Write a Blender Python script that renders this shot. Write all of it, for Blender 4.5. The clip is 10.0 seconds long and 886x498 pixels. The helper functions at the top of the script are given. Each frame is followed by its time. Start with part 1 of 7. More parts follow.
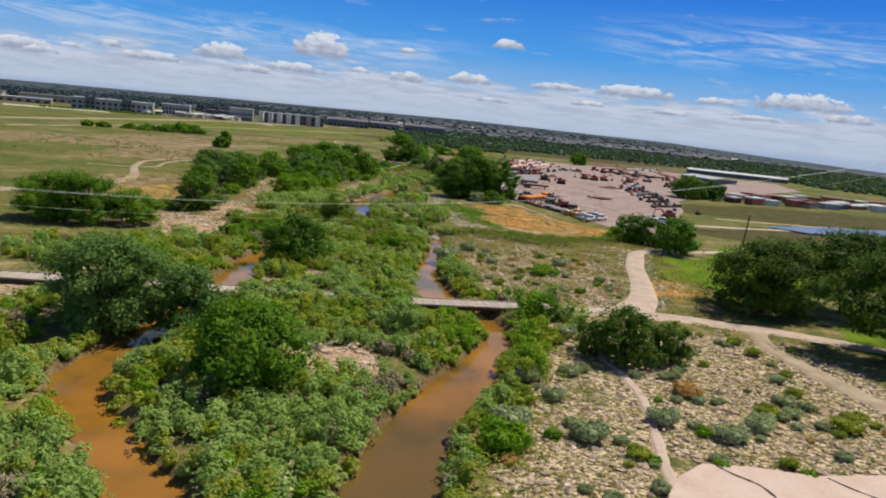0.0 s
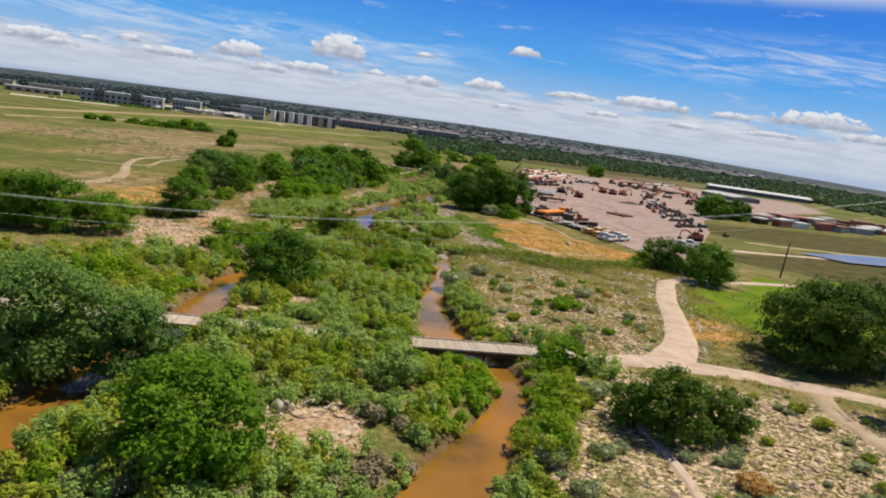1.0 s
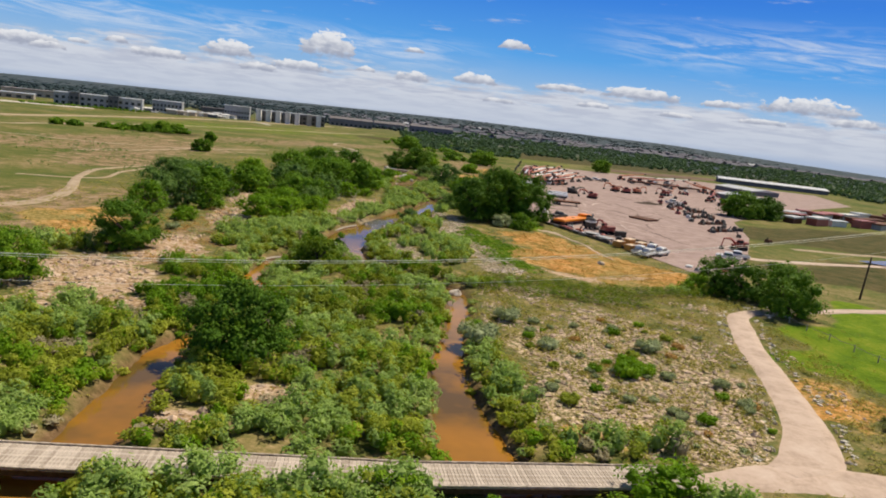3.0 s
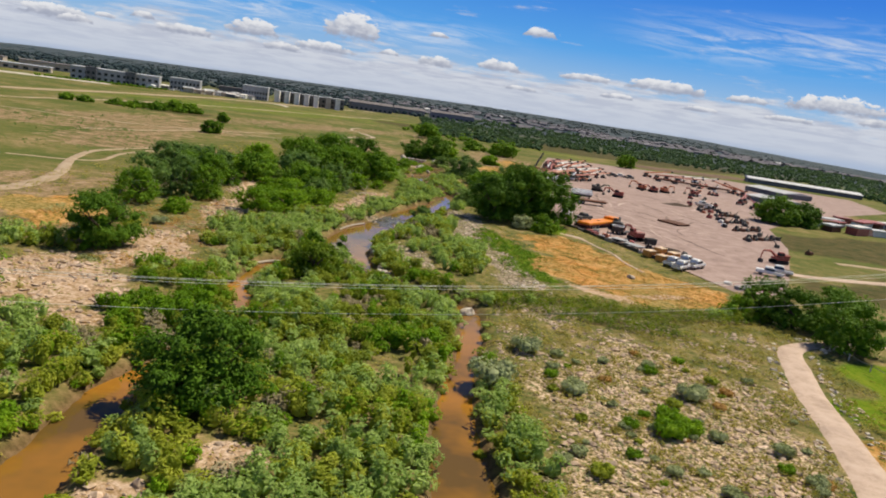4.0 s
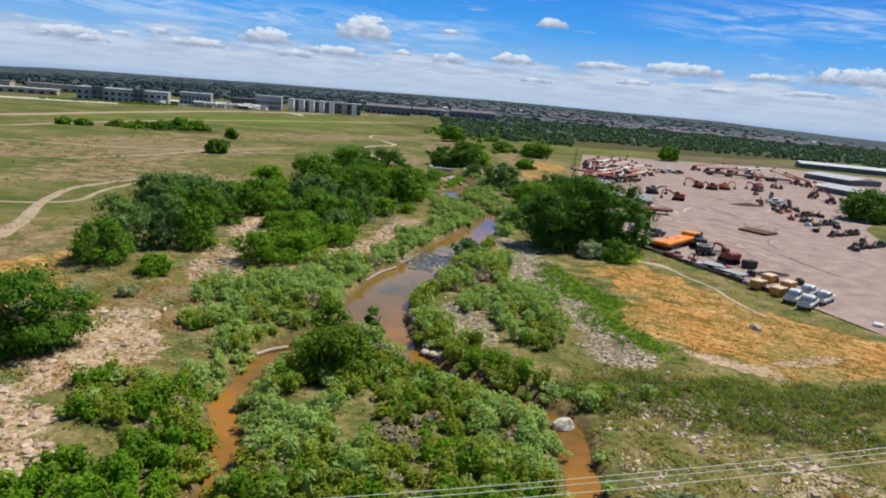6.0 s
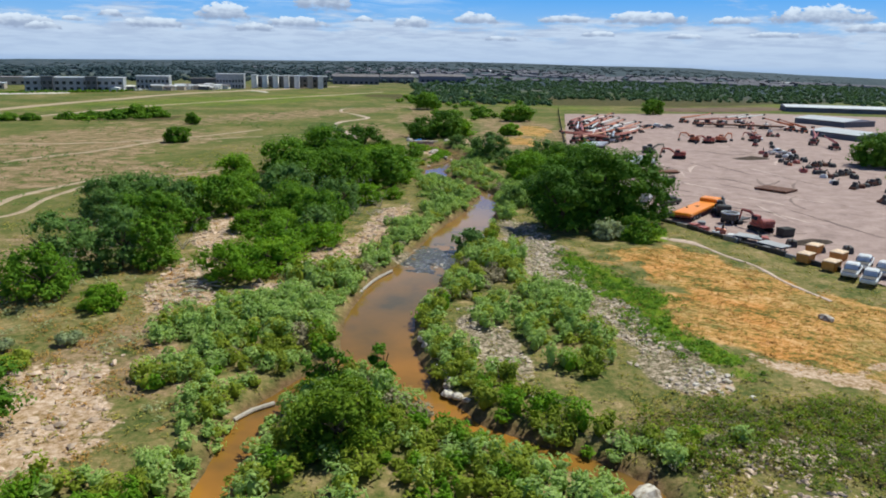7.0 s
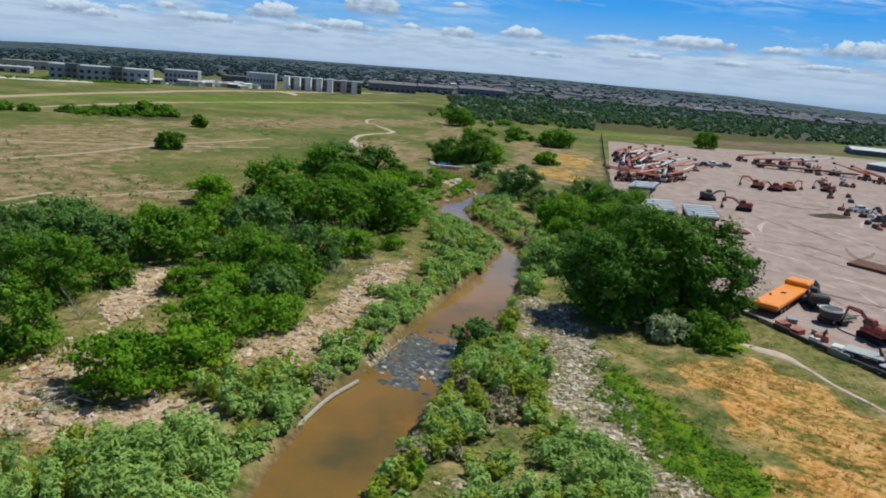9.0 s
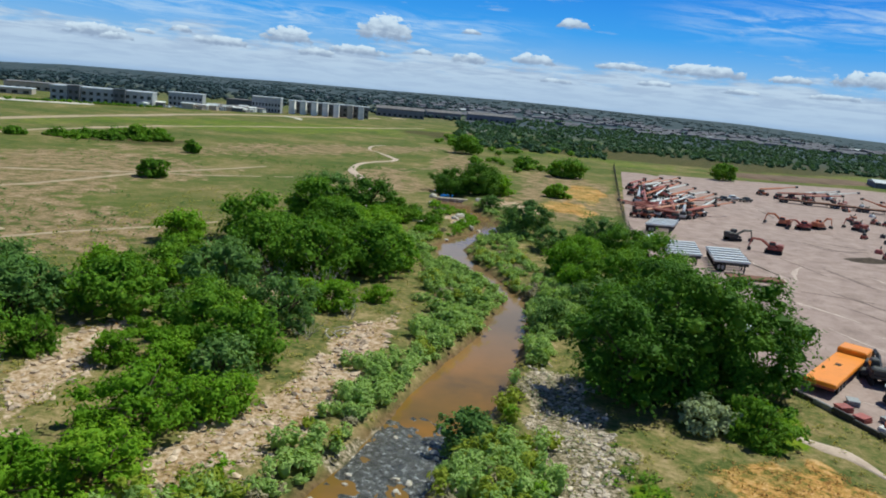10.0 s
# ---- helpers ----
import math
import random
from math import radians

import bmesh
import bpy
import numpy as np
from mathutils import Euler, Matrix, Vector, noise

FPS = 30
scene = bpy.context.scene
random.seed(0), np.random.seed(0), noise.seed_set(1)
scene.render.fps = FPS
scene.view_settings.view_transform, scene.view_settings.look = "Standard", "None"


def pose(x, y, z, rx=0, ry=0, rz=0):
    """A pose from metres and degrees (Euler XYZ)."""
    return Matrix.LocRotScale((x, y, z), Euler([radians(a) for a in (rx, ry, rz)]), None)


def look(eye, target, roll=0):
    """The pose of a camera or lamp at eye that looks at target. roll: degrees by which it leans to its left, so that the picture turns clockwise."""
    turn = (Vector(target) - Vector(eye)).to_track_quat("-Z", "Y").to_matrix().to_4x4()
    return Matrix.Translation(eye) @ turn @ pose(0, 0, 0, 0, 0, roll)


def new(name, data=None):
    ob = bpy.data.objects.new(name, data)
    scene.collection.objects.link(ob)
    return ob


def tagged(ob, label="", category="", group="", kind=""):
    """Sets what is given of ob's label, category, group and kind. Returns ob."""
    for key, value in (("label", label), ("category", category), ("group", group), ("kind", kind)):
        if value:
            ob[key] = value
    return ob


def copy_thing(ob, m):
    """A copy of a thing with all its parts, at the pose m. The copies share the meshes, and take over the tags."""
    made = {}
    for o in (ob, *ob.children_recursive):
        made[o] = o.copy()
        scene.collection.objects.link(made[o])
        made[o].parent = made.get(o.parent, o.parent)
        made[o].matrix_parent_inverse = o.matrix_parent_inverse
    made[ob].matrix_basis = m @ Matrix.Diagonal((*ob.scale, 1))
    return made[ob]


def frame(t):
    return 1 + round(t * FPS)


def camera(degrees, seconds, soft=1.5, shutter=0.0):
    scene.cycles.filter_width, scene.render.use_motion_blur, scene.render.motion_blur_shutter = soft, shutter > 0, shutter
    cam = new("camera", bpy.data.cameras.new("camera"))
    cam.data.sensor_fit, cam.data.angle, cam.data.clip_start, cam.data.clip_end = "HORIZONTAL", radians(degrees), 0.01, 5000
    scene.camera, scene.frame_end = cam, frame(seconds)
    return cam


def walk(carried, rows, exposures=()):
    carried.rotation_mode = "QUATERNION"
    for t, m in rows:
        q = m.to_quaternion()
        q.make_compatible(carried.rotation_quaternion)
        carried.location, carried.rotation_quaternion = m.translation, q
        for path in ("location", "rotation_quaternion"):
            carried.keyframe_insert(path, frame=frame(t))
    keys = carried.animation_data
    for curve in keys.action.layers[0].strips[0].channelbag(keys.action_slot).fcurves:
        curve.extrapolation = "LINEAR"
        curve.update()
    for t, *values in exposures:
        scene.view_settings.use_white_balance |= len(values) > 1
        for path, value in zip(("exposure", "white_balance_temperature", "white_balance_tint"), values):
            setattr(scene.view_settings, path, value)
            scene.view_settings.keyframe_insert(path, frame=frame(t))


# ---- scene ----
cam = camera(63.4, 10.0, soft=1.9)
PATH = [
    (0, (0.80, -0.39, 19.25), (0.726, 9.440, 17.436), 5.7),
    (0.5, (1.15, 5.45, 19.41), (0.947, 15.294, 17.624), 7.7),
    (1, (0.54, 11.49, 19.45), (0.326, 21.334, 17.686), 7.7),
    (1.5, (-1.15, 17.68, 19.30), (-1.216, 27.524, 17.541), 5.3),
    (2, (-2.23, 23.71, 19.23), (-2.229, 33.552, 17.474), 4.1),
    (2.5, (-2.52, 29.17, 19.37), (-2.575, 39.007, 17.594), 4.8),
    (2.7, (-2.59, 31.26, 19.43), (-2.667, 41.101, 17.649), 5.4),
    (3.8, (-2.53, 42.45, 20.37), (-2.807, 52.241, 18.362), 8.3),
    (4, (-2.67, 44.64, 20.44), (-2.999, 54.425, 18.405), 8.3),
    (4.5, (-3.44, 50.57, 20.61), (-3.968, 60.327, 18.466), 8.1),
    (5, (-4.53, 56.61, 20.79), (-5.255, 66.336, 18.602), 7.7),
    (5.5, (-5.97, 62.56, 21.03), (-6.724, 72.311, 18.951), 6.7),
    (5.7, (-6.68, 65.02, 21.09), (-7.409, 74.778, 19.045), 6.0),
    (6.8, (-11.00, 79.49, 21.54), (-11.363, 89.161, 19.025), 1.6),
    (7, (-11.54, 82.01, 21.60), (-11.857, 91.679, 19.041), 1.0),
    (7.5, (-12.12, 88.17, 21.91), (-12.421, 97.815, 19.320), 0.7),
    (8, (-11.65, 94.22, 22.25), (-12.066, 103.872, 19.678), 1.9),
    (8.5, (-10.81, 100.50, 22.51), (-11.395, 110.149, 19.968), 3.4),
    (9, (-10.10, 106.73, 22.74), (-10.839, 116.387, 20.295), 4.7),
    (9.5, (-9.86, 112.88, 22.94), (-10.685, 122.566, 20.648), 5.3),
    (10, (-9.80, 119.20, 23.04), (-10.692, 128.925, 20.910), 5.3),
]
# the clip's own exposure and white balance drift: seconds, stops, kelvin, tint
EXPOSURES = [(0, -0.20, 6350, 9), (1.0, -0.03, 6800, 9), (2.5, -0.07, 6850, 10), (4.5, -0.05, 6950, 10), (5.1, -0.03, 6900, 10), (5.7, -0.09, 6300, 7), (7.0, -0.04, 5850, 3), (7.8, -0.06, 5780, 1), (8.5, -0.17, 5750, 0), (9.1, -0.20, 5740, -1), (10.0, -0.15, 5720, -3)]
walk(cam, [(t, look(eye, target, roll)) for t, eye, target, roll in PATH], EXPOSURES)

# ---------- light and air ----------
SUN_EL, SUN_AZ = radians(57), radians(50)   # azimuth clockwise from +y

world = bpy.data.worlds.new("sky")
scene.world = world
world.use_nodes = True
wt = world.node_tree
wt.nodes.clear()


def sock(nt, target, value):
    if isinstance(value, bpy.types.NodeSocket):
        nt.links.new(value, target)
    else:
        target.default_value = value


def math_node(nt, op, a, b=0.0, c=0.0, clamp=False):
    n = nt.nodes.new("ShaderNodeMath")
    n.operation, n.use_clamp = op, clamp
    for s, v in zip(n.inputs, (a, b, c)):
        sock(nt, s, v)
    return n.outputs[0]


def smooth(nt, x, lo, hi):
    n = nt.nodes.new("ShaderNodeMapRange")
    n.interpolation_type = "SMOOTHSTEP"
    sock(nt, n.inputs[0], x)
    sock(nt, n.inputs[1], lo)
    sock(nt, n.inputs[2], hi)
    return n.outputs[0]


def mix_colour(nt, f, a, b, mode="MIX"):
    n = nt.nodes.new("ShaderNodeMix")
    n.data_type, n.blend_type = "RGBA", mode
    for s, v in ((n.inputs[0], f), (n.inputs[6], a), (n.inputs[7], b)):
        sock(nt, s, v if not isinstance(v, tuple) or len(v) == 4 else (*v, 1))
    return n.outputs[2]


def noise_node(nt, vec, scale, detail=4.0, rough=0.55, distort=0.0):
    n = nt.nodes.new("ShaderNodeTexNoise")
    if vec is not None:
        nt.links.new(vec, n.inputs["Vector"])
    n.inputs["Scale"].default_value, n.inputs["Detail"].default_value = scale, detail
    n.inputs["Roughness"].default_value, n.inputs["Distortion"].default_value = rough, distort
    return n.outputs[0]


def combine(nt, x, y, z=0.0):
    n = nt.nodes.new("ShaderNodeCombineXYZ")
    for s, v in zip(n.inputs, (x, y, z)):
        sock(nt, s, v)
    return n.outputs[0]


def build_sky():
    nt = wt
    tc = nt.nodes.new("ShaderNodeTexCoord")
    sep = nt.nodes.new("ShaderNodeSeparateXYZ")
    nt.links.new(tc.outputs["Generated"], sep.inputs[0])
    x, y, z = sep.outputs
    az = math_node(nt, "MULTIPLY", math_node(nt, "ARCTAN2", x, y), 57.2958)
    el = math_node(nt, "MULTIPLY", math_node(nt, "ARCSINE", z), 57.2958)
    sky = nt.nodes.new("ShaderNodeTexSky")
    sky.sky_type, sky.sun_disc = "NISHITA", False
    sky.sun_elevation, sky.sun_rotation = SUN_EL, SUN_AZ
    sky.air_density, sky.dust_density, sky.ozone_density = 1.0, 0.4, 3.0
    base = mix_colour(nt, 1.0, sky.outputs[0], (0.085, 0.085, 0.085), "MULTIPLY")
    # the deep blue above, paler towards the horizon
    ramp = nt.nodes.new("ShaderNodeValToRGB")
    cr = ramp.color_ramp
    cr.elements[0].position, cr.elements[0].color = 0.0, (0.52, 0.66, 0.90, 1)
    cr.elements[1].position, cr.elements[1].color = 1.0, (0.026, 0.064, 0.19, 1)
    for p, c in ((0.06, (0.38, 0.66, 1.02, 1)), (0.13, (0.09, 0.47, 1.08, 1)), (0.25, (0.018, 0.26, 0.98, 1)), (0.42, (0.024, 0.16, 0.60, 1)), (0.65, (0.026, 0.092, 0.30, 1))):
        e = cr.elements.new(p)
        e.color = c
    nt.links.new(math_node(nt, "DIVIDE", el, 40.0, clamp=True), ramp.inputs[0])
    col = mix_colour(nt, 0.88, base, ramp.outputs[0])
    # cirrus streaks
    v1 = combine(nt, math_node(nt, "MULTIPLY", az, 0.10), math_node(nt, "ADD", math_node(nt, "MULTIPLY", el, 0.75), math_node(nt, "MULTIPLY", az, 0.035)))
    streak = noise_node(nt, v1, 1.7, 8, 0.64, 1.1)
    right = math_node(nt, "MULTIPLY", math_node(nt, "MULTIPLY", smooth(nt, az, 6.0, 18.0), 0.72), smooth(nt, el, 4.6, 6.6))
    right = math_node(nt, "MULTIPLY", right, math_node(nt, "SUBTRACT", 1.0, smooth(nt, el, 7.0, 9.3)))
    left = math_node(nt, "MULTIPLY", math_node(nt, "SUBTRACT", 1.0, smooth(nt, az, -6.0, 4.0)), smooth(nt, el, 3.0, 4.2))
    left = math_node(nt, "MULTIPLY", left, math_node(nt, "SUBTRACT", 1.0, smooth(nt, el, 4.6, 6.3)))
    cover = math_node(nt, "ADD", right, math_node(nt, "MULTIPLY", left, 0.75))
    cir = math_node(nt, "MULTIPLY", smooth(nt, streak, 0.38, 0.68), cover)
    # Cloud deck added above the view, so the creek mirrors grey sky
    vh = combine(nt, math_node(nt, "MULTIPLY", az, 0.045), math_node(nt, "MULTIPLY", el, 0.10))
    unseen_deck = math_node(nt, "MULTIPLY", smooth(nt, noise_node(nt, vh, 1.4, 6, 0.6, 0.5), 0.26, 0.44), math_node(nt, "MULTIPLY", smooth(nt, el, 10.4, 12.0), math_node(nt, "SUBTRACT", 1.0, smooth(nt, el, 13.0, 24.0))))
    cir = math_node(nt, "ADD", cir, math_node(nt, "MULTIPLY", unseen_deck, 0.85), clamp=True)
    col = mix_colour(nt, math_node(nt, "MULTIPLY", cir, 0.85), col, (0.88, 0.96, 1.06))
    # the low hazy bank of flat cloud
    v2 = combine(nt, math_node(nt, "MULTIPLY", az, 0.16), math_node(nt, "MULTIPLY", el, 0.95))
    n2 = noise_node(nt, v2, 1.1, 7, 0.62, 0.2)
    fall = math_node(nt, "SUBTRACT", 1.0, smooth(nt, el, 0.8, 4.2))
    bank = smooth(nt, math_node(nt, "ADD", n2, math_node(nt, "MULTIPLY", fall, 0.42)), 0.58, 0.80)
    v3 = combine(nt, math_node(nt, "MULTIPLY", az, 0.30), math_node(nt, "MULTIPLY", el, 2.6))
    n3 = noise_node(nt, v3, 1.0, 5, 0.6, 0.3)
    bankcol = mix_colour(nt, smooth(nt, n3, 0.36, 0.60), (0.61, 0.665, 0.80), (0.82, 0.87, 0.96))
    low = math_node(nt, "SUBTRACT", 1.0, smooth(nt, el, 0.2, 2.4))
    bankcol = mix_colour(nt, math_node(nt, "MULTIPLY", low, 0.7), bankcol, (0.655, 0.74, 0.885))
    above = smooth(nt, el, -0.6, 0.1)
    col = mix_colour(nt, math_node(nt, "MULTIPLY", bank, above), col, bankcol)
    # single cumulus heaps: azimuth, base elevation, half width, height
    heaps = [(-11.2, 3.75, 2.4, 1.75), (-18.4, 2.75, 2.2, 1.15), (3.1, 5.65, 1.6, 0.65), (-13.2, 2.3, 2.6, 0.7), (0.4, 2.8, 1.9, 0.75),
             (-4.6, 2.45, 1.5, 0.75), (12.9, 2.9, 3.4, 0.85), (24.4, 3.0, 3.6, 1.05), (7.0, 2.9, 2.2, 0.5), (-31.5, 1.8, 2.4, 0.8),
             (-26.0, 2.6, 1.0, 0.45), (-23.0, 2.0, 2.2, 0.65), (-4.6, 4.55, 0.9, 0.35), (32.0, 3.1, 3.0, 0.9), (-42.0, 2.5, 4.0, 1.4), (44.0, 3.0, 4.5, 1.4),
             (-30.2, 1.6, 1.3, 0.5), (-28.4, 2.2, 0.7, 0.35), (-16.3, 1.9, 1.6, 0.6), (-8.2, 2.7, 0.9, 0.4), (2.2, 1.5, 1.5, 0.35), (18.8, 2.85, 1.6, 0.5), (21.8, 1.9, 1.8, 0.4), (27.6, 2.3, 1.7, 0.6), (9.6, 1.9, 1.6, 0.35), (15.6, 1.8, 1.4, 0.35)]
    va = combine(nt, math_node(nt, "MULTIPLY", az, 0.62), math_node(nt, "MULTIPLY", el, 1.15))
    puff = noise_node(nt, va, 2.1, 5, 0.58)
    wob = math_node(nt, "MULTIPLY", math_node(nt, "SUBTRACT", puff, 0.5), 2.1)
    for a0, e0, w, h in heaps:
        dx = math_node(nt, "DIVIDE", math_node(nt, "SUBTRACT", az, a0), w)
        dz = math_node(nt, "DIVIDE", math_node(nt, "SUBTRACT", el, e0), h)
        r = math_node(nt, "ADD", math_node(nt, "POWER", math_node(nt, "ABSOLUTE", dx), 2.0), math_node(nt, "MULTIPLY", dz, math_node(nt, "ABSOLUTE", dz)))
        r = math_node(nt, "ADD", r, wob)
        inside = math_node(nt, "SUBTRACT", 1.0, smooth(nt, r, 0.62, 0.85))
        inside = math_node(nt, "MULTIPLY", inside, smooth(nt, math_node(nt, "ADD", dz, math_node(nt, "MULTIPLY", wob, 0.4)), -0.30, 0.02))
        tone = math_node(nt, "ADD", math_node(nt, "MULTIPLY", dz, 0.9), math_node(nt, "MULTIPLY", wob, -0.55))
        ccol = mix_colour(nt, smooth(nt, tone, -0.15, 0.75), (0.45, 0.50, 0.63), (1.02, 1.04, 1.07))
        col = mix_colour(nt, math_node(nt, "MULTIPLY", inside, 0.97), col, ccol)
    col = mix_colour(nt, 1.0, col, (0.975, 1.0, 1.06), "MULTIPLY")
    bg = nt.nodes.new("ShaderNodeBackground")
    bg.inputs[1].default_value = 0.80
    nt.links.new(col, bg.inputs[0])
    out = nt.nodes.new("ShaderNodeOutputWorld")
    nt.links.new(bg.outputs[0], out.inputs[0])


build_sky()
sun_data = bpy.data.lights.new("sun", "SUN")
sun_data.energy, sun_data.angle, sun_data.color = 5.0, radians(0.53), (1.0, 0.925, 0.77)
sun = new("sun", sun_data)
sun.matrix_world = look((60, 120, 200), (60 - 100 * math.cos(SUN_EL) * math.sin(SUN_AZ), 120 - 100 * math.cos(SUN_EL) * math.cos(SUN_AZ), 200 - 100 * math.sin(SUN_EL)))

# ---------- plan: all plan lists below are in units of U metres ----------
U = 1.2
rng = np.random.default_rng(11)


def fade(lo, hi, v):
    k = np.clip((v - lo) / (hi - lo), 0, 1)
    return k * k * (3 - 2 * k)


def waves(x, y, size, seed=0):
    """Smooth value noise in -1..1, two octaves, for arrays."""
    out = 0
    for o, amp in ((1, 0.65), (2.3, 0.35)):
        u, v = np.asarray(x, float) / size * o + seed * 7.31, np.asarray(y, float) / size * o - seed * 3.17
        iu, iv = np.floor(u), np.floor(v)
        fu, fv = u - iu, v - iv
        fu, fv = fu * fu * (3 - 2 * fu), fv * fv * (3 - 2 * fv)

        def cell(a, b):
            s = np.sin(a * 127.1 + b * 311.7 + seed * 74.7) * 43758.5453
            return (s - np.floor(s)) * 2 - 1
        out = out + amp * ((cell(iu, iv) * (1 - fu) + cell(iu + 1, iv) * fu) * (1 - fv) + (cell(iu, iv + 1) * (1 - fu) + cell(iu + 1, iv + 1) * fu) * fv)
    return out


# stream channels: x, y, width
CREEK_LOW = [(-5, -20, 4.4), (-2.5, 15, 4.4), (-0.9, 28.5, 4.4), (-0.2, 33.9, 4.3), (0.8, 37.3, 4.0), (1.8, 41.4, 3.9), (3.6, 46.5, 2.9), (5.2, 53.0, 2.2), (4.6, 56.5, 2.6),
             (2.6, 59.5, 3.4), (0.2, 62.8, 4.2), (-1.2, 71.3, 2.6), (-1.5, 78.5, 2.0), (-1.2, 84, 1.6), (-0.9, 88.3, 1.6), (-1.0, 94, 1.8), (-1.4, 96.8, 1.7)]
CREEK_UP = [(-1.4, 96.8, 1.7), (-3, 98.3, 1.5), (-5.1, 99.4, 1.5), (-9.2, 101.8, 1.7), (-12.4, 106.2, 2.4), (-15.5, 113.0, 4.6), (-15.8, 118.5, 5.0), (-14.8, 126.0, 5.7), (-12.8, 134.2, 4.9),
            (-10.9, 141.9, 5.5), (-9.5, 149, 5.0), (-7.8, 157, 3.8), (-6.7, 168.5, 2.2), (-10.2, 177, 2.2), (-14.2, 184, 3.4), (-15.8, 190, 3.8), (-14.6, 196, 3.0), (-12.6, 201.5, 2.6), (-11.0, 207, 2.8), (-12.0, 213, 2.6), (-15.8, 221, 4.0), (-19.4, 228, 5.4), (-20.4, 236, 3.0), (-25, 250, 1.4)]
SIDE_ARM = [(-3, -10, 3.0), (-6.5, 16, 3.0), (-8.5, 22.5, 3.0), (-10.8, 26.5, 3.0), (-14.3, 30.9, 2.4), (-17.9, 34.4, 2.5), (-19.5, 38.2, 3.2), (-18.9, 45.2, 3.2), (-18.3, 53, 3.2), (-18.3, 60, 3.1), (-19, 66.7, 2.9),
            (-19.7, 71.5, 2.5), (-19.3, 76, 1.0), (-18.2, 81.5, 0.7), (-17.9, 87, 1.3), (-18.7, 89.6, 1.4), (-20.6, 94, 1.6), (-20.4, 98, 1.9), (-20.6, 102, 1.7), (-18.6, 107, 1.7), (-16, 110.5, 2.2)]
CHANNELS = (CREEK_LOW, CREEK_UP, SIDE_ARM)


def line_distance(x, y, line):
    """Distance to a polyline less half its width there, in plan units."""
    best = np.full(np.shape(x), 1e6)
    for (ax, ay, aw), (bx, by, bw) in zip(line, line[1:]):
        dx, dy = bx - ax, by - ay
        k = np.clip(((x - ax) * dx + (y - ay) * dy) / (dx * dx + dy * dy), 0, 1)
        best = np.minimum(best, np.hypot(x - ax - k * dx, y - ay - k * dy) - 0.5 * (aw + k * (bw - aw)))
    return best


def shore(x, y):
    return np.minimum.reduce([line_distance(x, y, c) for c in CHANNELS])


def creek_x(y, side=False):
    line = SIDE_ARM if side else CREEK_LOW + CREEK_UP[1:]
    return np.interp(y, [p[1] for p in line], [p[0] for p in line])


def ground_z(px, py):
    """Height of the ground in metres at plan places."""
    px, py = np.asarray(px, float), np.asarray(py, float)
    d = shore(px, py) + 0.25 * waves(px, py, 1.9, 3)
    z = 0.22 * waves(px, py, 9, 1) * fade(0.5, 4, d) + 0.10 * waves(px, py, 2.6, 2) * fade(0.3, 2, d)
    z = z - 1.15 * (1 - fade(-0.75, 0.9, d))
    far = np.hypot(px, py)
    side = np.degrees(np.arctan2(px, np.maximum(py, 1)))
    rim = np.interp(side, [-60, -38, -33, -18, 0, 16, 30, 60], [-75, -60, -28, -6, 6, -10, -70, -80])
    hill = fade(600, 2600, far) * (py > 0) * (rim + 3.0 * waves(px, py, 420, 5) + 1.2 * waves(px, py, 120, 6))
    flat = yard_mask(px, py)
    return z * (1 - flat) + hill


def inside(px, py, poly):
    px, py = np.asarray(px, float), np.asarray(py, float)
    res = np.zeros(np.shape(px), bool)
    for (ax, ay), (bx, by) in zip(poly, poly[1:] + poly[:1]):
        if ay != by:
            res ^= ((ay > py) != (by > py)) & (px < (bx - ax) * (py - ay) / (by - ay) + ax)
    return res


YARD = [(24, 327), (11.6, 225), (9.8, 186), (12.9, 154), (17.2, 145), (24.6, 131.5), (29.3, 119.8), (36, 121.5), (43.5, 139), (53, 163), (60, 190), (82, 225), (140, 292), (150, 340), (104, 350)]


def yard_mask(px, py):
    return inside(px, py, YARD).astype(float)


def oval(px, py, cx, cy, rx, ry, turn=0.0, soft=0.35, seed=0):
    c, s = math.cos(radians(turn)), math.sin(radians(turn))
    u, v = px - cx, py - cy
    d = np.hypot((u * c + v * s) / rx, (-u * s + v * c) / ry) + 0.42 * waves(px, py, min(rx, ry) * 0.8, seed + 1) + 0.16 * waves(px, py, min(rx, ry) * 0.3, seed + 2)
    return 1 - fade(1 - soft, 1 + soft * 0.7, d)


# bare sandy and stony ground: centre, half axes, turn
SANDY = [(-35, 86, 8.2, 6.2, 15), (-29.8, 97.0, 2.6, 5, -12), (-31.6, 102.0, 3.0, 6.5, 8), (-33, 124, 2.2, 7, 6), (-36, 143, 2.0, 10, 8), (-26.5, 121.5, 4.6, 2.0, 25), (-20.8, 136, 2.3, 10, -18), (-18.6, 150, 2.0, 8, -8),
         (-5.7, 43.6, 3.2, 3.4, 0), (-26.5, 80.5, 2.4, 1.8, 0), (-32, 77.0, 3.6, 1.5, 0), (-34, 53, 5, 3, 0), (-14.5, 62, 1.6, 1.4, 0), (-11.5, 66.5, 2.2, 1.4, 20), (-26, 160, 5, 3, 30), (-16.8, 211, 1.6, 4, 10), (-8.5, 228, 5, 8, 0), (4.4, 106.6, 2.2, 1.4, 15), (12.2, 109.0, 4.6, 1.1, -30), (18.5, 111.5, 4.0, 0.9, 25)]
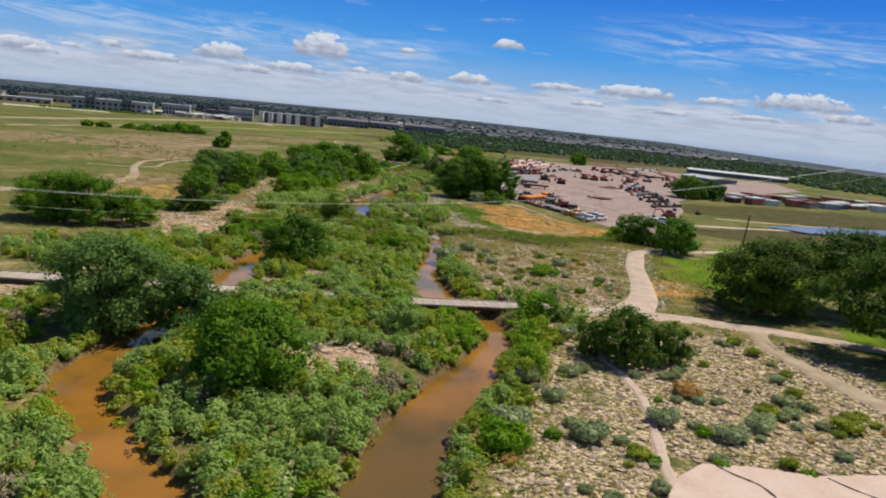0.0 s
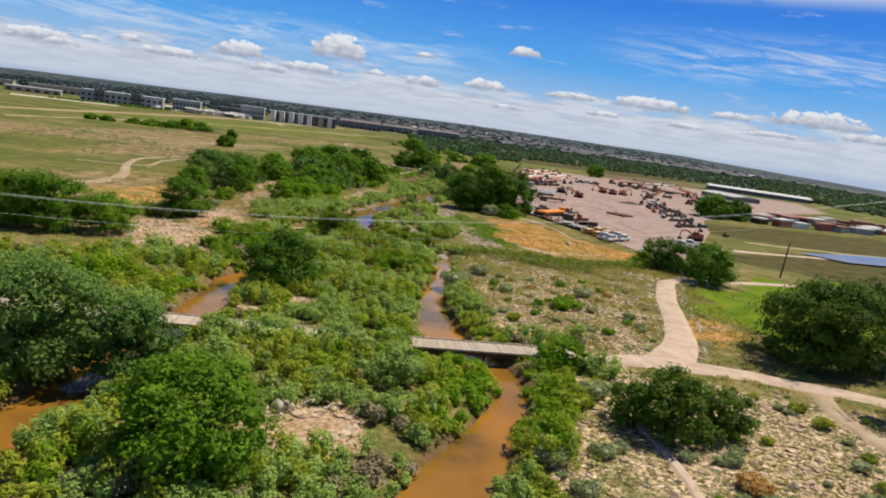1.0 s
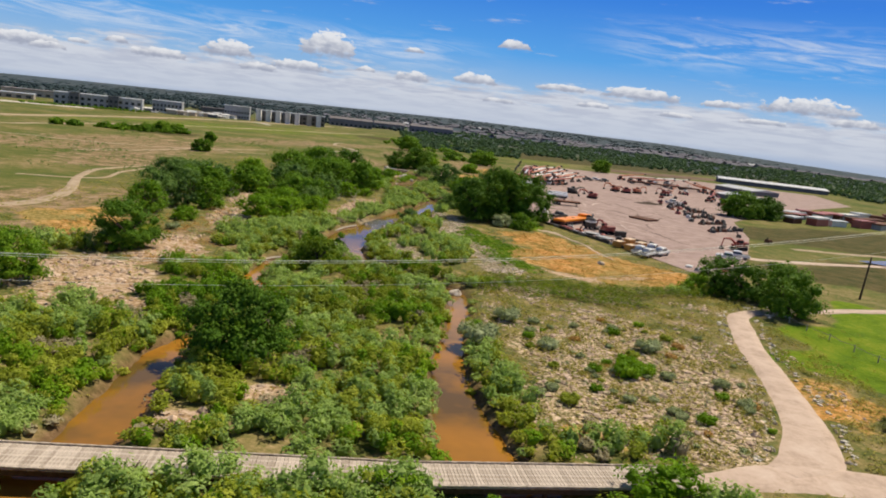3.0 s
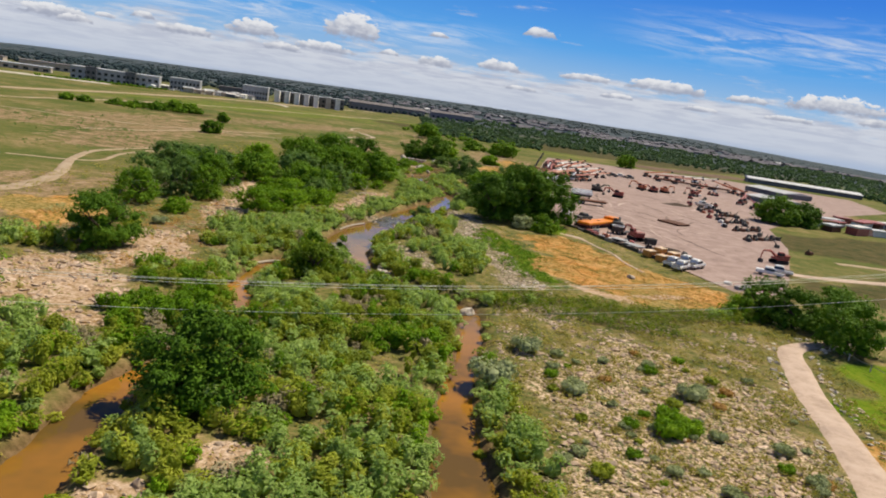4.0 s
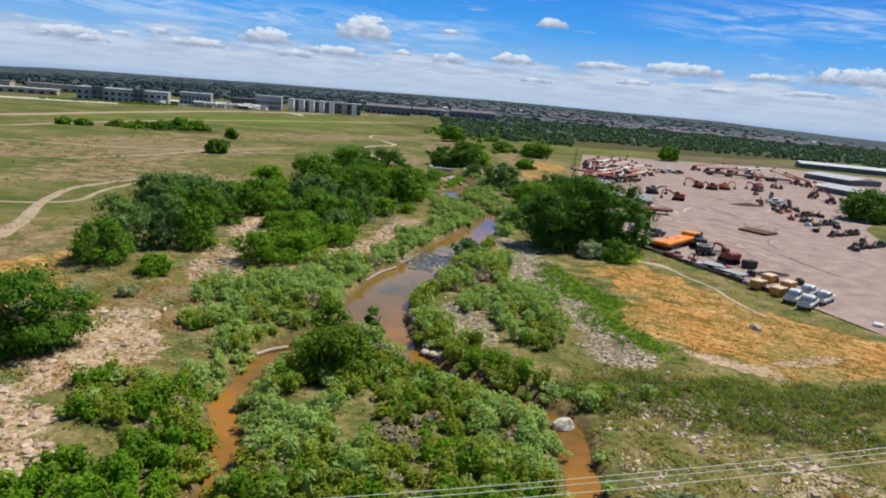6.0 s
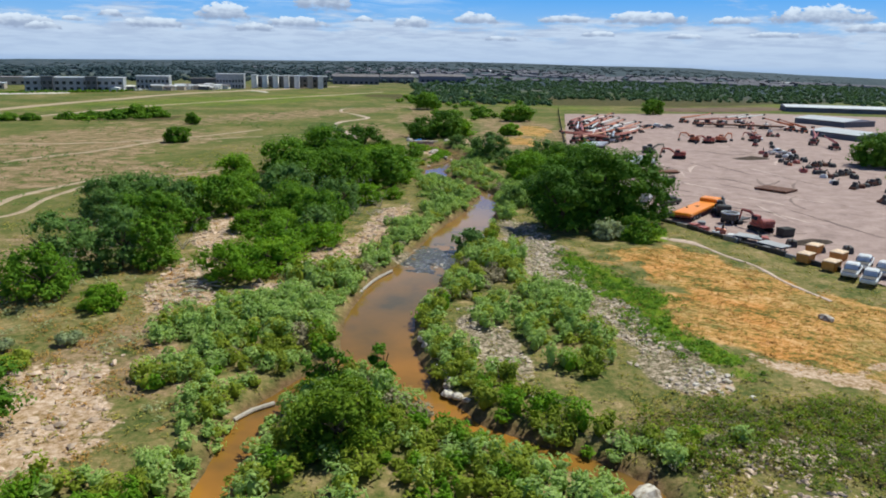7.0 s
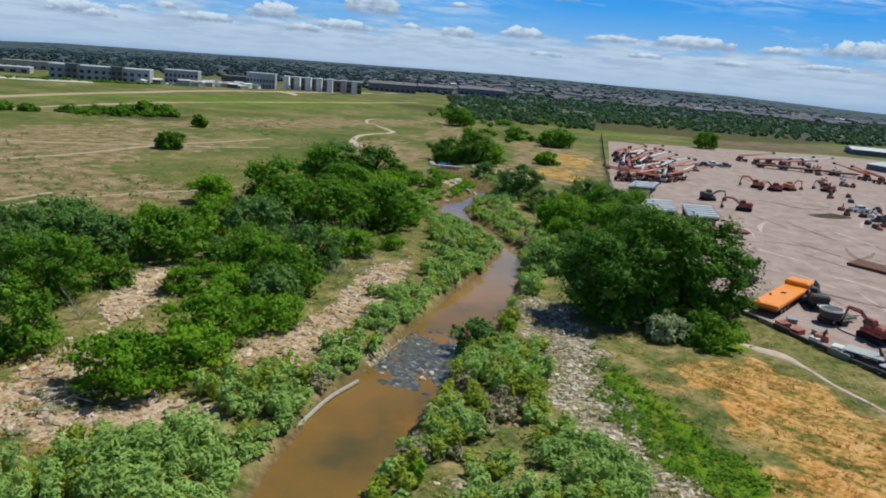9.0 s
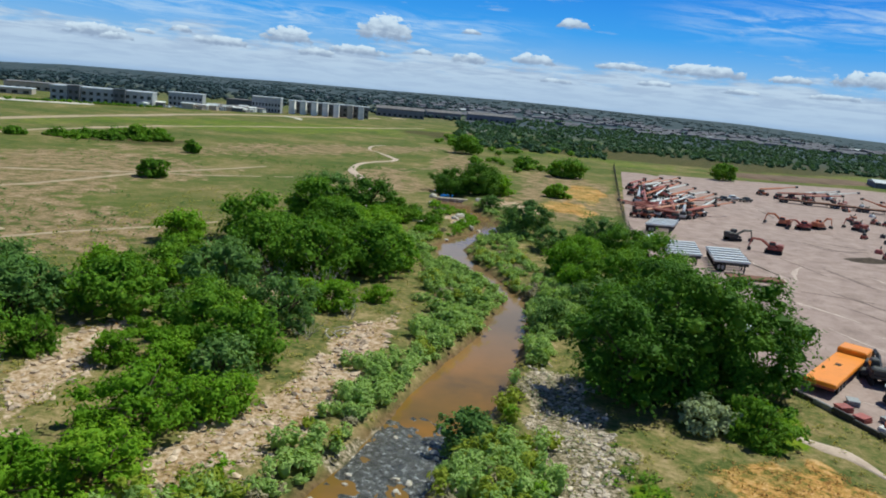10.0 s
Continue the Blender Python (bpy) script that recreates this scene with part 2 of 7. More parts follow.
STONY = [(21, 43, 15, 15, 0), (12, 78, 8.5, 14, 4), (9, 31, 5, 12, 0), (-3.2, 141, 2.6, 8, 10), (-1.9, 130, 2.5, 8, 14), (1.9, 116, 2.0, 8, 16), (3.4, 108.6, 2.8, 3.0, 0), (-7.5, 112, 1.6, 7, 14), (-12, 138, 8, 2, 60), (-6, 28, 2, 3, 0), (17, 55.5, 8, 4, 0)]
SCRUB = [(6.5, 101.6, 8.5, 3.6, 10), (18.5, 104.4, 9, 2.2, 15), (12.5, 98.4, 5.5, 2.6, 12)]
PASTURE = [(-104, 272, 16, 7, 30), (75, 440, 130, 46, 14), (88, 140, 46, 18, 18), (95, 180, 46, 20, 18), (64, 126, 12, 9, 20)]
ROUGH = [(6.0, 99.6, 3.6, 1.3, 10), (2.0, 100.8, 2.0, 1.2, 0)]
GOLD = [(-46, 111, 6, 9, 10), (14.5, 117, 12, 8, -20), (11, 131, 6, 10, 22), (22, 116, 9, 5, -10), (8, 66, 3, 2, 0), (25, 76, 3.2, 5, 0), (2, 236, 6, 9, 0), (7, 262, 4.5, 14, 0), (-6, 222, 3, 5, 0)]
TAN = [(-85, 206, 15, 28, 20), (-32, 107, 6, 7, 0), (-37, 246, 13, 24, 0), (-35, 103, 6, 9, 0), (-43, 103, 9, 8, 0), (-49, 128, 7, 10, 0), (4, 262, 13, 44, 0), (-8, 232, 7, 10, 0), (-92, 226, 26, 24, 10), (-72, 178, 14, 20, 0), (-62, 308, 58, 11, 56), (-56, 118, 12, 12, 0), (-110, 190, 22, 14, 0), (-24, 300, 9, 34, 0), (-70, 288, 26, 9, 40), (-55, 176, 8, 14, 0), (-90, 262, 18, 8, 20)]
SHRUBS = [(-2.8, 122.0, 2.7, 5.0, 14), (-6.4, 133.4, 2.0, 4.5, 10), (-7.6, 120.0, 1.8, 6.0, 6), (-3.2, 114.5, 2.9, 7.5, 8), (-6.6, 126, 2.4, 5.5, 8), (-9, 106.5, 4, 2.4, -30), (-24, 113, 6, 4.5, 0), (-6, 102.6, 4.5, 1.5, -35), (-1.2, 99.4, 2.8, 1.2, -25), (2.0, 100.8, 2.6, 1.0, 14), (25, 107.5, 3, 1.4, 16), (-8, 130, 2.2, 8, -20), (-25, 92, 3.5, 4, 0), (-28, 74, 6, 6, 0), (-33, 66, 9, 6, 0), (-24, 80, 5, 4, 0), (-42, 96, 6, 3, 0), (6.5, 64.6, 5, 1.7, 10)]
FAR_LAWN = [(-104, 378, 120, 34, 56), (34, 346, 18, 9, 15), (120, 372, 60, 9, 20), (20, 372, 40, 12, 10)]
LAWN = [(13, 104.0, 8, 1.1, 10), (48, 96, 22, 12, 30), (36, 84, 10, 10, 0), (70, 112, 24, 14, 20), (9.5, 145.5, 3.4, 5.5, -20), (44, 62, 9, 7, 0), (38, 45, 5, 8, 0)]


VERGE = [(2.2, 127, 2.6, 10, 18), (5.0, 113.5, 2.0, 6, 30)]


def zone(px, py, ovals, seed):
    m = np.zeros(np.shape(px))
    for i, o in enumerate(ovals):
        m = np.maximum(m, oval(px, py, *o, seed=seed + i))
    return m


def geo_axis(lo, hi, step, reach_lo, reach_hi, growth):
    mid = list(np.arange(lo, hi + 1e-6, step))
    up, d = [], step
    while (up[-1] if up else hi) < reach_hi:
        d *= growth
        up.append((up[-1] if up else hi) + d)
    dn, d = [], step
    while (dn[-1] if dn else lo) > reach_lo:
        d *= growth
        dn.append((dn[-1] if dn else lo) - d)
    return np.array(dn[::-1] + mid + up)


# ---------- materials ----------
def material(name, rough=0.8, spec=0.3, metal=0.0):
    m = bpy.data.materials.new(name)
    m.use_nodes = True
    nt = m.node_tree
    b = nt.nodes["Principled BSDF"]
    b.inputs["Roughness"].default_value, b.inputs["Specular IOR Level"].default_value, b.inputs["Metallic"].default_value = rough, spec, metal
    return m, nt, b


def place_vec(nt):
    return nt.nodes.new("ShaderNodeNewGeometry").outputs["Position"]


def object_vec(nt):
    return nt.nodes.new("ShaderNodeTexCoord").outputs["Object"]


def ramp_node(nt, fac, stops):
    n = nt.nodes.new("ShaderNodeValToRGB")
    cr = n.color_ramp
    while len(cr.elements) < len(stops):
        cr.elements.new(0.5)
    for e, (p, c) in zip(cr.elements, stops):
        e.position, e.color = p, (*c, 1)
    nt.links.new(fac, n.inputs[0])
    return n.outputs[0]


def bump(nt, b, height, strength, dist):
    n = nt.nodes.new("ShaderNodeBump")
    n.inputs["Strength"].default_value, n.inputs["Distance"].default_value = strength, dist
    nt.links.new(height, n.inputs["Height"])
    nt.links.new(n.outputs[0], b.inputs["Normal"])


def foliage(name, dark, mid, light, clump=0.8, glow=0.25):
    """Leaves: colour varies leaf by leaf, clump by clump and plant by plant; light shines through."""
    m, nt, b = material(name, 0.65, 0.12)
    isl = nt.nodes.new("ShaderNodeNewGeometry")
    n = noise_node(nt, isl.outputs["Position"], clump, 3, 0.6)
    info = nt.nodes.new("ShaderNodeObjectInfo")
    f = math_node(nt, "ADD", math_node(nt, "MULTIPLY", isl.outputs["Random Per Island"], 0.18), math_node(nt, "MULTIPLY", n, 1.05))
    f = math_node(nt, "ADD", f, math_node(nt, "MULTIPLY", info.outputs["Random"], 0.2))
    f = math_node(nt, "SUBTRACT", f, 0.2, clamp=True)
    col = ramp_node(nt, f, [(0.0, dark), (0.5, mid), (1.0, light)])
    nt.links.new(col, b.inputs["Base Color"])
    tr = nt.nodes.new("ShaderNodeBsdfTranslucent")
    nt.links.new(mix_colour(nt, 1.0, col, (1.35, 1.35, 0.6), "MULTIPLY"), tr.inputs[0])
    mx = nt.nodes.new("ShaderNodeMixShader")
    mx.inputs[0].default_value = glow
    nt.links.new(b.outputs[0], mx.inputs[1])
    nt.links.new(tr.outputs[0], mx.inputs[2])
    nt.links.new(mx.outputs[0], nt.nodes["Material Output"].inputs[0])
    return m


def plain(name, colour, rough=0.6, spec=0.4, metal=0.0, vary=0.25, grain=6.0, dirt=None, pieces=0.0):
    """Painted or raw surface with stains and fine relief."""
    m, nt, b = material(name, rough, spec, metal)
    n = noise_node(nt, object_vec(nt), grain, 5, 0.65)
    info = nt.nodes.new("ShaderNodeObjectInfo")
    d = dirt or tuple(c * 0.45 for c in colour)
    f = math_node(nt, "MULTIPLY", smooth(nt, math_node(nt, "ADD", n, math_node(nt, "MULTIPLY", info.outputs["Random"], 0.15)), 0.42, 0.75), min(1.0, vary * 2))
    col = mix_colour(nt, f, colour, d)
    if pieces:
        isl = nt.nodes.new("ShaderNodeNewGeometry").outputs["Random Per Island"]
        col = mix_colour(nt, math_node(nt, "MULTIPLY", isl, pieces), col, tuple(c * 0.35 for c in colour))
    nt.links.new(col, b.inputs["Base Color"])
    bump(nt, b, n, 0.15, 0.02)
    return m


M_WILLOW = foliage("willow_leaves", (0.060, 0.103, 0.010), (0.272, 0.330, 0.032), (0.58, 0.60, 0.095), glow=0.36)
M_SILVER = foliage("silver_willow_leaves", (0.062, 0.116, 0.032), (0.282, 0.405, 0.104), (0.58, 0.70, 0.25), glow=0.36)
M_LUSH = foliage("lush_leaves", (0.038, 0.095, 0.005), (0.165, 0.315, 0.013), (0.40, 0.54, 0.038), glow=0.36)
M_TREE = foliage("cottonwood_leaves", (0.024, 0.066, 0.006), (0.115, 0.235, 0.013), (0.33, 0.49, 0.036), glow=0.30)
M_DEEP = foliage("deep_green_leaves", (0.018, 0.052, 0.005), (0.078, 0.172, 0.010), (0.24, 0.39, 0.026), glow=0.15)
# Darker copy of the cottonwood leaves: crown shade is put into the colour
M_SHADED = foliage("shaded_leaves", (0.022, 0.050, 0.007), (0.082, 0.150, 0.015), (0.22, 0.32, 0.036), glow=0.26)
M_OLIVE = foliage("olive_leaves", (0.034, 0.076, 0.018), (0.125, 0.225, 0.050), (0.32, 0.44, 0.12), glow=0.28)
M_MID = foliage("box_elder_leaves", (0.026, 0.058, 0.005), (0.125, 0.205, 0.010), (0.38, 0.45, 0.028), glow=0.28)
M_SAGE = foliage("sage_leaves", (0.13, 0.165, 0.075), (0.31, 0.36, 0.18), (0.58, 0.62, 0.38), 0.8)
M_DRYWEED = foliage("dry_weed_leaves", (0.32, 0.185, 0.05), (0.48, 0.28, 0.085), (0.60, 0.39, 0.15), 0.15)
M_TWIG = foliage("dry_twigs", (0.15, 0.122, 0.072), (0.32, 0.275, 0.165), (0.48, 0.42, 0.28), 0.8, 0.15)
M_MEADOW = foliage("meadow_grass_blades", (0.115, 0.125, 0.020), (0.285, 0.270, 0.046), (0.53, 0.44, 0.125), 0.25)
# Blue of distance haze is mixed into both far leaf colours
M_HAZETREE = foliage("hazed_far_leaves", (0.032, 0.054, 0.064), (0.046, 0.074, 0.082), (0.068, 0.098, 0.098), 0.02, 0.1)
M_HAZEBELT = foliage("hazed_belt_leaves", (0.048, 0.090, 0.054), (0.068, 0.125, 0.064), (0.100, 0.168, 0.074), 0.05, 0.3)
M_BARK = plain("bark", (0.13, 0.095, 0.065), 0.9, 0.1, vary=0.4, grain=4)
M_DEADWOOD = plain("bleached_wood", (0.54, 0.48, 0.41), 0.85, 0.15, vary=0.3, grain=5)
M_PLANK = plain("weathered_planks", (0.62, 0.53, 0.45), 0.85, 0.2, vary=0.45, grain=3, dirt=(0.30, 0.24, 0.19))
M_BEAM = plain("dark_timber", (0.09, 0.062, 0.045), 0.85, 0.2, vary=0.4)
M_RIPRAP = plain("white_riprap", (0.72, 0.66, 0.58), 0.85, 0.2, vary=0.5, grain=2.0, dirt=(0.30, 0.23, 0.16))
M_RUBBLE = plain("broken_rubble", (0.74, 0.61, 0.49), 0.9, 0.2, vary=0.3, grain=2.0, dirt=(0.40, 0.30, 0.21), pieces=0.58)
M_COBBLE = plain("bar_cobbles", (0.82, 0.64, 0.50), 0.9, 0.2, vary=0.35, grain=2.0, dirt=(0.42, 0.28, 0.18), pieces=0.65)
M_AMBER = plain("amber_paint", (0.90, 0.29, 0.015), 0.4, 0.5, vary=0.1, grain=1)
M_ORANGE = plain("orange_paint", (0.56, 0.17, 0.075), 0.4, 0.5, vary=0.2, grain=2)
M_RED = plain("red_paint", (0.42, 0.10, 0.075), 0.45, 0.5, vary=0.4, grain=2)
M_YELLOW = plain("yellow_paint", (0.62, 0.28, 0.055), 0.45, 0.5, vary=0.25, grain=2)
M_WHITE = plain("white_paint", (0.78, 0.77, 0.75), 0.35, 0.5, vary=0.15, grain=2)
M_TARP = plain("dusty_tarpaulin", (0.84, 0.63, 0.44), 0.75, 0.3, vary=0.3, grain=2)
M_BLACK = plain("black_rubber", (0.025, 0.024, 0.024), 0.8, 0.3, vary=0.3)
M_DARKSTEEL = plain("dark_steel", (0.07, 0.065, 0.062), 0.55, 0.5, 0.3, vary=0.4)
M_GREYSTEEL = plain("grey_steel", (0.33, 0.33, 0.34), 0.5, 0.5, 0.4, vary=0.3)
M_RUST = plain("rusty_steel", (0.20, 0.085, 0.05), 0.8, 0.3, vary=0.5)
M_GLASS = plain("dark_glass", (0.03, 0.04, 0.05), 0.08, 0.6, vary=0.0)
M_ROOF = plain("pale_metal_roof", (0.60, 0.61, 0.62), 0.45, 0.4, 0.1, vary=0.15, grain=0.3)
M_WALLGREY = plain("grey_wall", (0.40, 0.405, 0.42), 0.8, 0.3, vary=0.2, grain=0.4)
M_WALLTAN = plain("tan_wall", (0.52, 0.44, 0.37), 0.85, 0.3, vary=0.2, grain=0.4)
M_WALLWHITE = plain("light_wall", (0.80, 0.78, 0.75), 0.8, 0.3, vary=0.2, grain=0.4)
M_WALLDARK = plain("charcoal_wall", (0.14, 0.145, 0.16), 0.7, 0.3, vary=0.2, grain=0.4)
M_SHINGLE = plain("grey_shingle", (0.24, 0.22, 0.225), 0.9, 0.2, vary=0.3, grain=0.2)
# Suburb greys carry the bluish haze of distance in their colour
M_SUBURB = plain("hazed_suburb_wall", (0.20, 0.195, 0.22), 0.85, 0.3, vary=0.2, grain=0.4)
M_SUBROOF = plain("hazed_suburb_roof", (0.19, 0.185, 0.215), 0.9, 0.2, vary=0.3, grain=0.2)
M_WIRE = plain("bright_wire", (0.88, 0.86, 0.74), 0.45, 0.5, 0.0, vary=0.0)
M_DIRT = plain("dark_soil", (0.10, 0.075, 0.06), 0.95, 0.1, vary=0.5, grain=1.5)


def ground_material():
    m, nt, b = material("ground", 0.95, 0.1)
    p = place_vec(nt)
    a1 = nt.nodes.new("ShaderNodeVertexColor")
    a1.layer_name = "bare"
    a2 = nt.nodes.new("ShaderNodeVertexColor")
    a2.layer_name = "cover"
    s1, s2 = nt.nodes.new("ShaderNodeSeparateColor"), nt.nodes.new("ShaderNodeSeparateColor")
    nt.links.new(a1.outputs[0], s1.inputs[0])
    nt.links.new(a2.outputs[0], s2.inputs[0])
    sand, stony, mud = s1.outputs
    gold, tan, lawn = s2.outputs
    far = a2.outputs[1]
    big, mid, fine = noise_node(nt, p, 0.045, 4, 0.6), noise_node(nt, p, 0.28, 5, 0.65), noise_node(nt, p, 1.9, 5, 0.7)
    tiny = noise_node(nt, p, 3.6, 3, 0.75)
    grass = ramp_node(nt, math_node(nt, "ADD", math_node(nt, "MULTIPLY", mid, 0.6), math_node(nt, "MULTIPLY", fine, 0.4)),
                      [(0.38, (0.055, 0.085, 0.018)), (0.46, (0.14, 0.145, 0.042)), (0.54, (0.25, 0.20, 0.08)), (0.64, (0.42, 0.31, 0.165))])
    meadow = ramp_node(nt, math_node(nt, "ADD", math_node(nt, "MULTIPLY", big, 0.45), math_node(nt, "ADD", math_node(nt, "MULTIPLY", mid, 0.3), math_node(nt, "MULTIPLY", fine, 0.25))),
                       [(0.37, (0.063, 0.096, 0.018)), (0.46, (0.108, 0.131, 0.029)), (0.54, (0.184, 0.166, 0.057)), (0.63, (0.34, 0.245, 0.125))])
    col = mix_colour(nt, far, grass, meadow)
    tancol = ramp_node(nt, math_node(nt, "ADD", math_node(nt, "MULTIPLY", mid, 0.5), math_node(nt, "MULTIPLY", fine, 0.5)),
                       [(0.38, (0.085, 0.092, 0.024)), (0.46, (0.19, 0.150, 0.066)), (0.53, (0.31, 0.215, 0.120)), (0.62, (0.44, 0.315, 0.205))])
    col = mix_colour(nt, smooth(nt, math_node(nt, "ADD", tan, math_node(nt, "MULTIPLY", math_node(nt, "SUBTRACT", mid, 0.5), 2.6)), 0.35, 0.80), col, tancol)
    sp = nt.nodes.new("ShaderNodeSeparateXYZ")
    nt.links.new(p, sp.inputs[0])
    along = math_node(nt, "ADD", math_node(nt, "MULTIPLY", sp.outputs[0], 0.80), math_node(nt, "MULTIPLY", sp.outputs[1], -0.60))
    across = math_node(nt, "ADD", math_node(nt, "MULTIPLY", sp.outputs[0], 0.60), math_node(nt, "MULTIPLY", sp.outputs[1], 0.80))
    mown = noise_node(nt, combine(nt, math_node(nt, "MULTIPLY", along, 0.22), math_node(nt, "MULTIPLY", across, 1.1)), 1.0, 5, 0.65, 0.5)
    goldcol = ramp_node(nt, math_node(nt, "ADD", math_node(nt, "MULTIPLY", mid, 0.30), math_node(nt, "ADD", math_node(nt, "MULTIPLY", fine, 0.42), math_node(nt, "MULTIPLY", mown, 0.28))),
                        [(0.42, (0.10, 0.115, 0.022)), (0.465, (0.25, 0.18, 0.045)), (0.51, (0.50, 0.265, 0.075)), (0.58, (0.63, 0.40, 0.18))])
    patch = noise_node(nt, p, 0.11, 3, 0.55)
    goldcol = mix_colour(nt, smooth(nt, patch, 0.50, 0.66), goldcol, ramp_node(nt, fine, [(0.38, (0.13, 0.125, 0.028)), (0.50, (0.29, 0.215, 0.062)), (0.62, (0.45, 0.32, 0.13))]))
    goldcol = mix_colour(nt, math_node(nt, "MULTIPLY", smooth(nt, patch, 0.46, 0.34), 0.6), goldcol, mix_colour(nt, 1.0, goldcol, (1.05, 0.80, 0.62), "MULTIPLY"))
    col = mix_colour(nt, smooth(nt, math_node(nt, "ADD", gold, math_node(nt, "MULTIPLY", math_node(nt, "SUBTRACT", mid, 0.5), 1.5)), 0.35, 0.65), col, goldcol)
    lawncol = ramp_node(nt, math_node(nt, "ADD", math_node(nt, "MULTIPLY", mid, 0.6), math_node(nt, "MULTIPLY", fine, 0.4)),
                        [(0.38, (0.070, 0.135, 0.005)), (0.50, (0.125, 0.205, 0.007)), (0.64, (0.225, 0.255, 0.022))])
    col = mix_colour(nt, smooth(nt, math_node(nt, "ADD", lawn, math_node(nt, "MULTIPLY", math_node(nt, "SUBTRACT", mid, 0.5), 0.5)), 0.35, 0.6), col, lawncol)
    stonecol = ramp_node(nt, math_node(nt, "ADD", math_node(nt, "MULTIPLY", fine, 0.45), math_node(nt, "MULTIPLY", tiny, 0.55)),
                         [(0.41, (0.062, 0.068, 0.018)), (0.465, (0.17, 0.145, 0.055)), (0.51, (0.40, 0.29, 0.16)), (0.56, (0.74, 0.58, 0.43))])
    f = smooth(nt, math_node(nt, "ADD", stony, math_node(nt, "MULTIPLY", math_node(nt, "SUBTRACT", mid, 0.50), 1.6)), 0.25, 0.75)
    col = mix_colour(nt, f, col, stonecol)
    sandcol = ramp_node(nt, math_node(nt, "ADD", math_node(nt, "MULTIPLY", fine, 0.5), math_node(nt, "ADD", math_node(nt, "MULTIPLY", mid, 0.25), math_node(nt, "MULTIPLY", tiny, 0.25))),
                        [(0.38, (0.10, 0.085, 0.03)), (0.45, (0.34, 0.22, 0.11)), (0.53, (0.54, 0.39, 0.275)), (0.62, (0.70, 0.56, 0.44))])
    f = smooth(nt, math_node(nt, "ADD", sand, math_node(nt, "MULTIPLY", math_node(nt, "ADD", math_node(nt, "SUBTRACT", fine, 0.5), math_node(nt, "SUBTRACT", mid, 0.5)), 1.3)), 0.35, 0.66)
    col = mix_colour(nt, f, col, sandcol)
    col = mix_colour(nt, mud, col, ramp_node(nt, fine, [(0.35, (0.11, 0.065, 0.030)), (0.7, (0.24, 0.15, 0.08))]))
    woody = nt.nodes.new("ShaderNodeVertexColor")
    woody.layer_name = "ridge"
    s3 = nt.nodes.new("ShaderNodeSeparateColor")
    nt.links.new(woody.outputs[0], s3.inputs[0])
    rubblecol = ramp_node(nt, math_node(nt, "ADD", math_node(nt, "MULTIPLY", fine, 0.5), math_node(nt, "MULTIPLY", tiny, 0.5)),
                          [(0.40, (0.055, 0.055, 0.024)), (0.47, (0.17, 0.14, 0.08)), (0.54, (0.38, 0.30, 0.215)), (0.62, (0.64, 0.535, 0.425))])
    col = mix_colour(nt, smooth(nt, math_node(nt, "ADD", s3.outputs[1], math_node(nt, "MULTIPLY", math_node(nt, "SUBTRACT", mid, 0.5), 1.2)), 0.3, 0.6), col, rubblecol)
    pasture = ramp_node(nt, math_node(nt, "ADD", math_node(nt, "MULTIPLY", mid, 0.6), math_node(nt, "MULTIPLY", fine, 0.4)),
                        [(0.40, (0.045, 0.058, 0.014)), (0.50, (0.088, 0.080, 0.027)), (0.62, (0.150, 0.110, 0.048))])
    col = mix_colour(nt, smooth(nt, math_node(nt, "ADD", s3.outputs[2], math_node(nt, "MULTIPLY", math_node(nt, "SUBTRACT", mid, 0.5), 0.8)), 0.3, 0.6), col, pasture)
    # Wooded far ground, with blue distance haze put into its colour
    hazed_wood = ramp_node(nt, noise_node(nt, p, 0.012, 6, 0.7), [(0.36, (0.034, 0.056, 0.068)), (0.50, (0.058, 0.080, 0.090)), (0.64, (0.120, 0.128, 0.140))])
    col = mix_colour(nt, s3.outputs[0], col, hazed_wood)
    nt.links.new(col, b.inputs["Base Color"])
    bump(nt, b, math_node(nt, "ADD", fine, math_node(nt, "MULTIPLY", tiny, 0.5)), 0.9, 0.12)
    return m


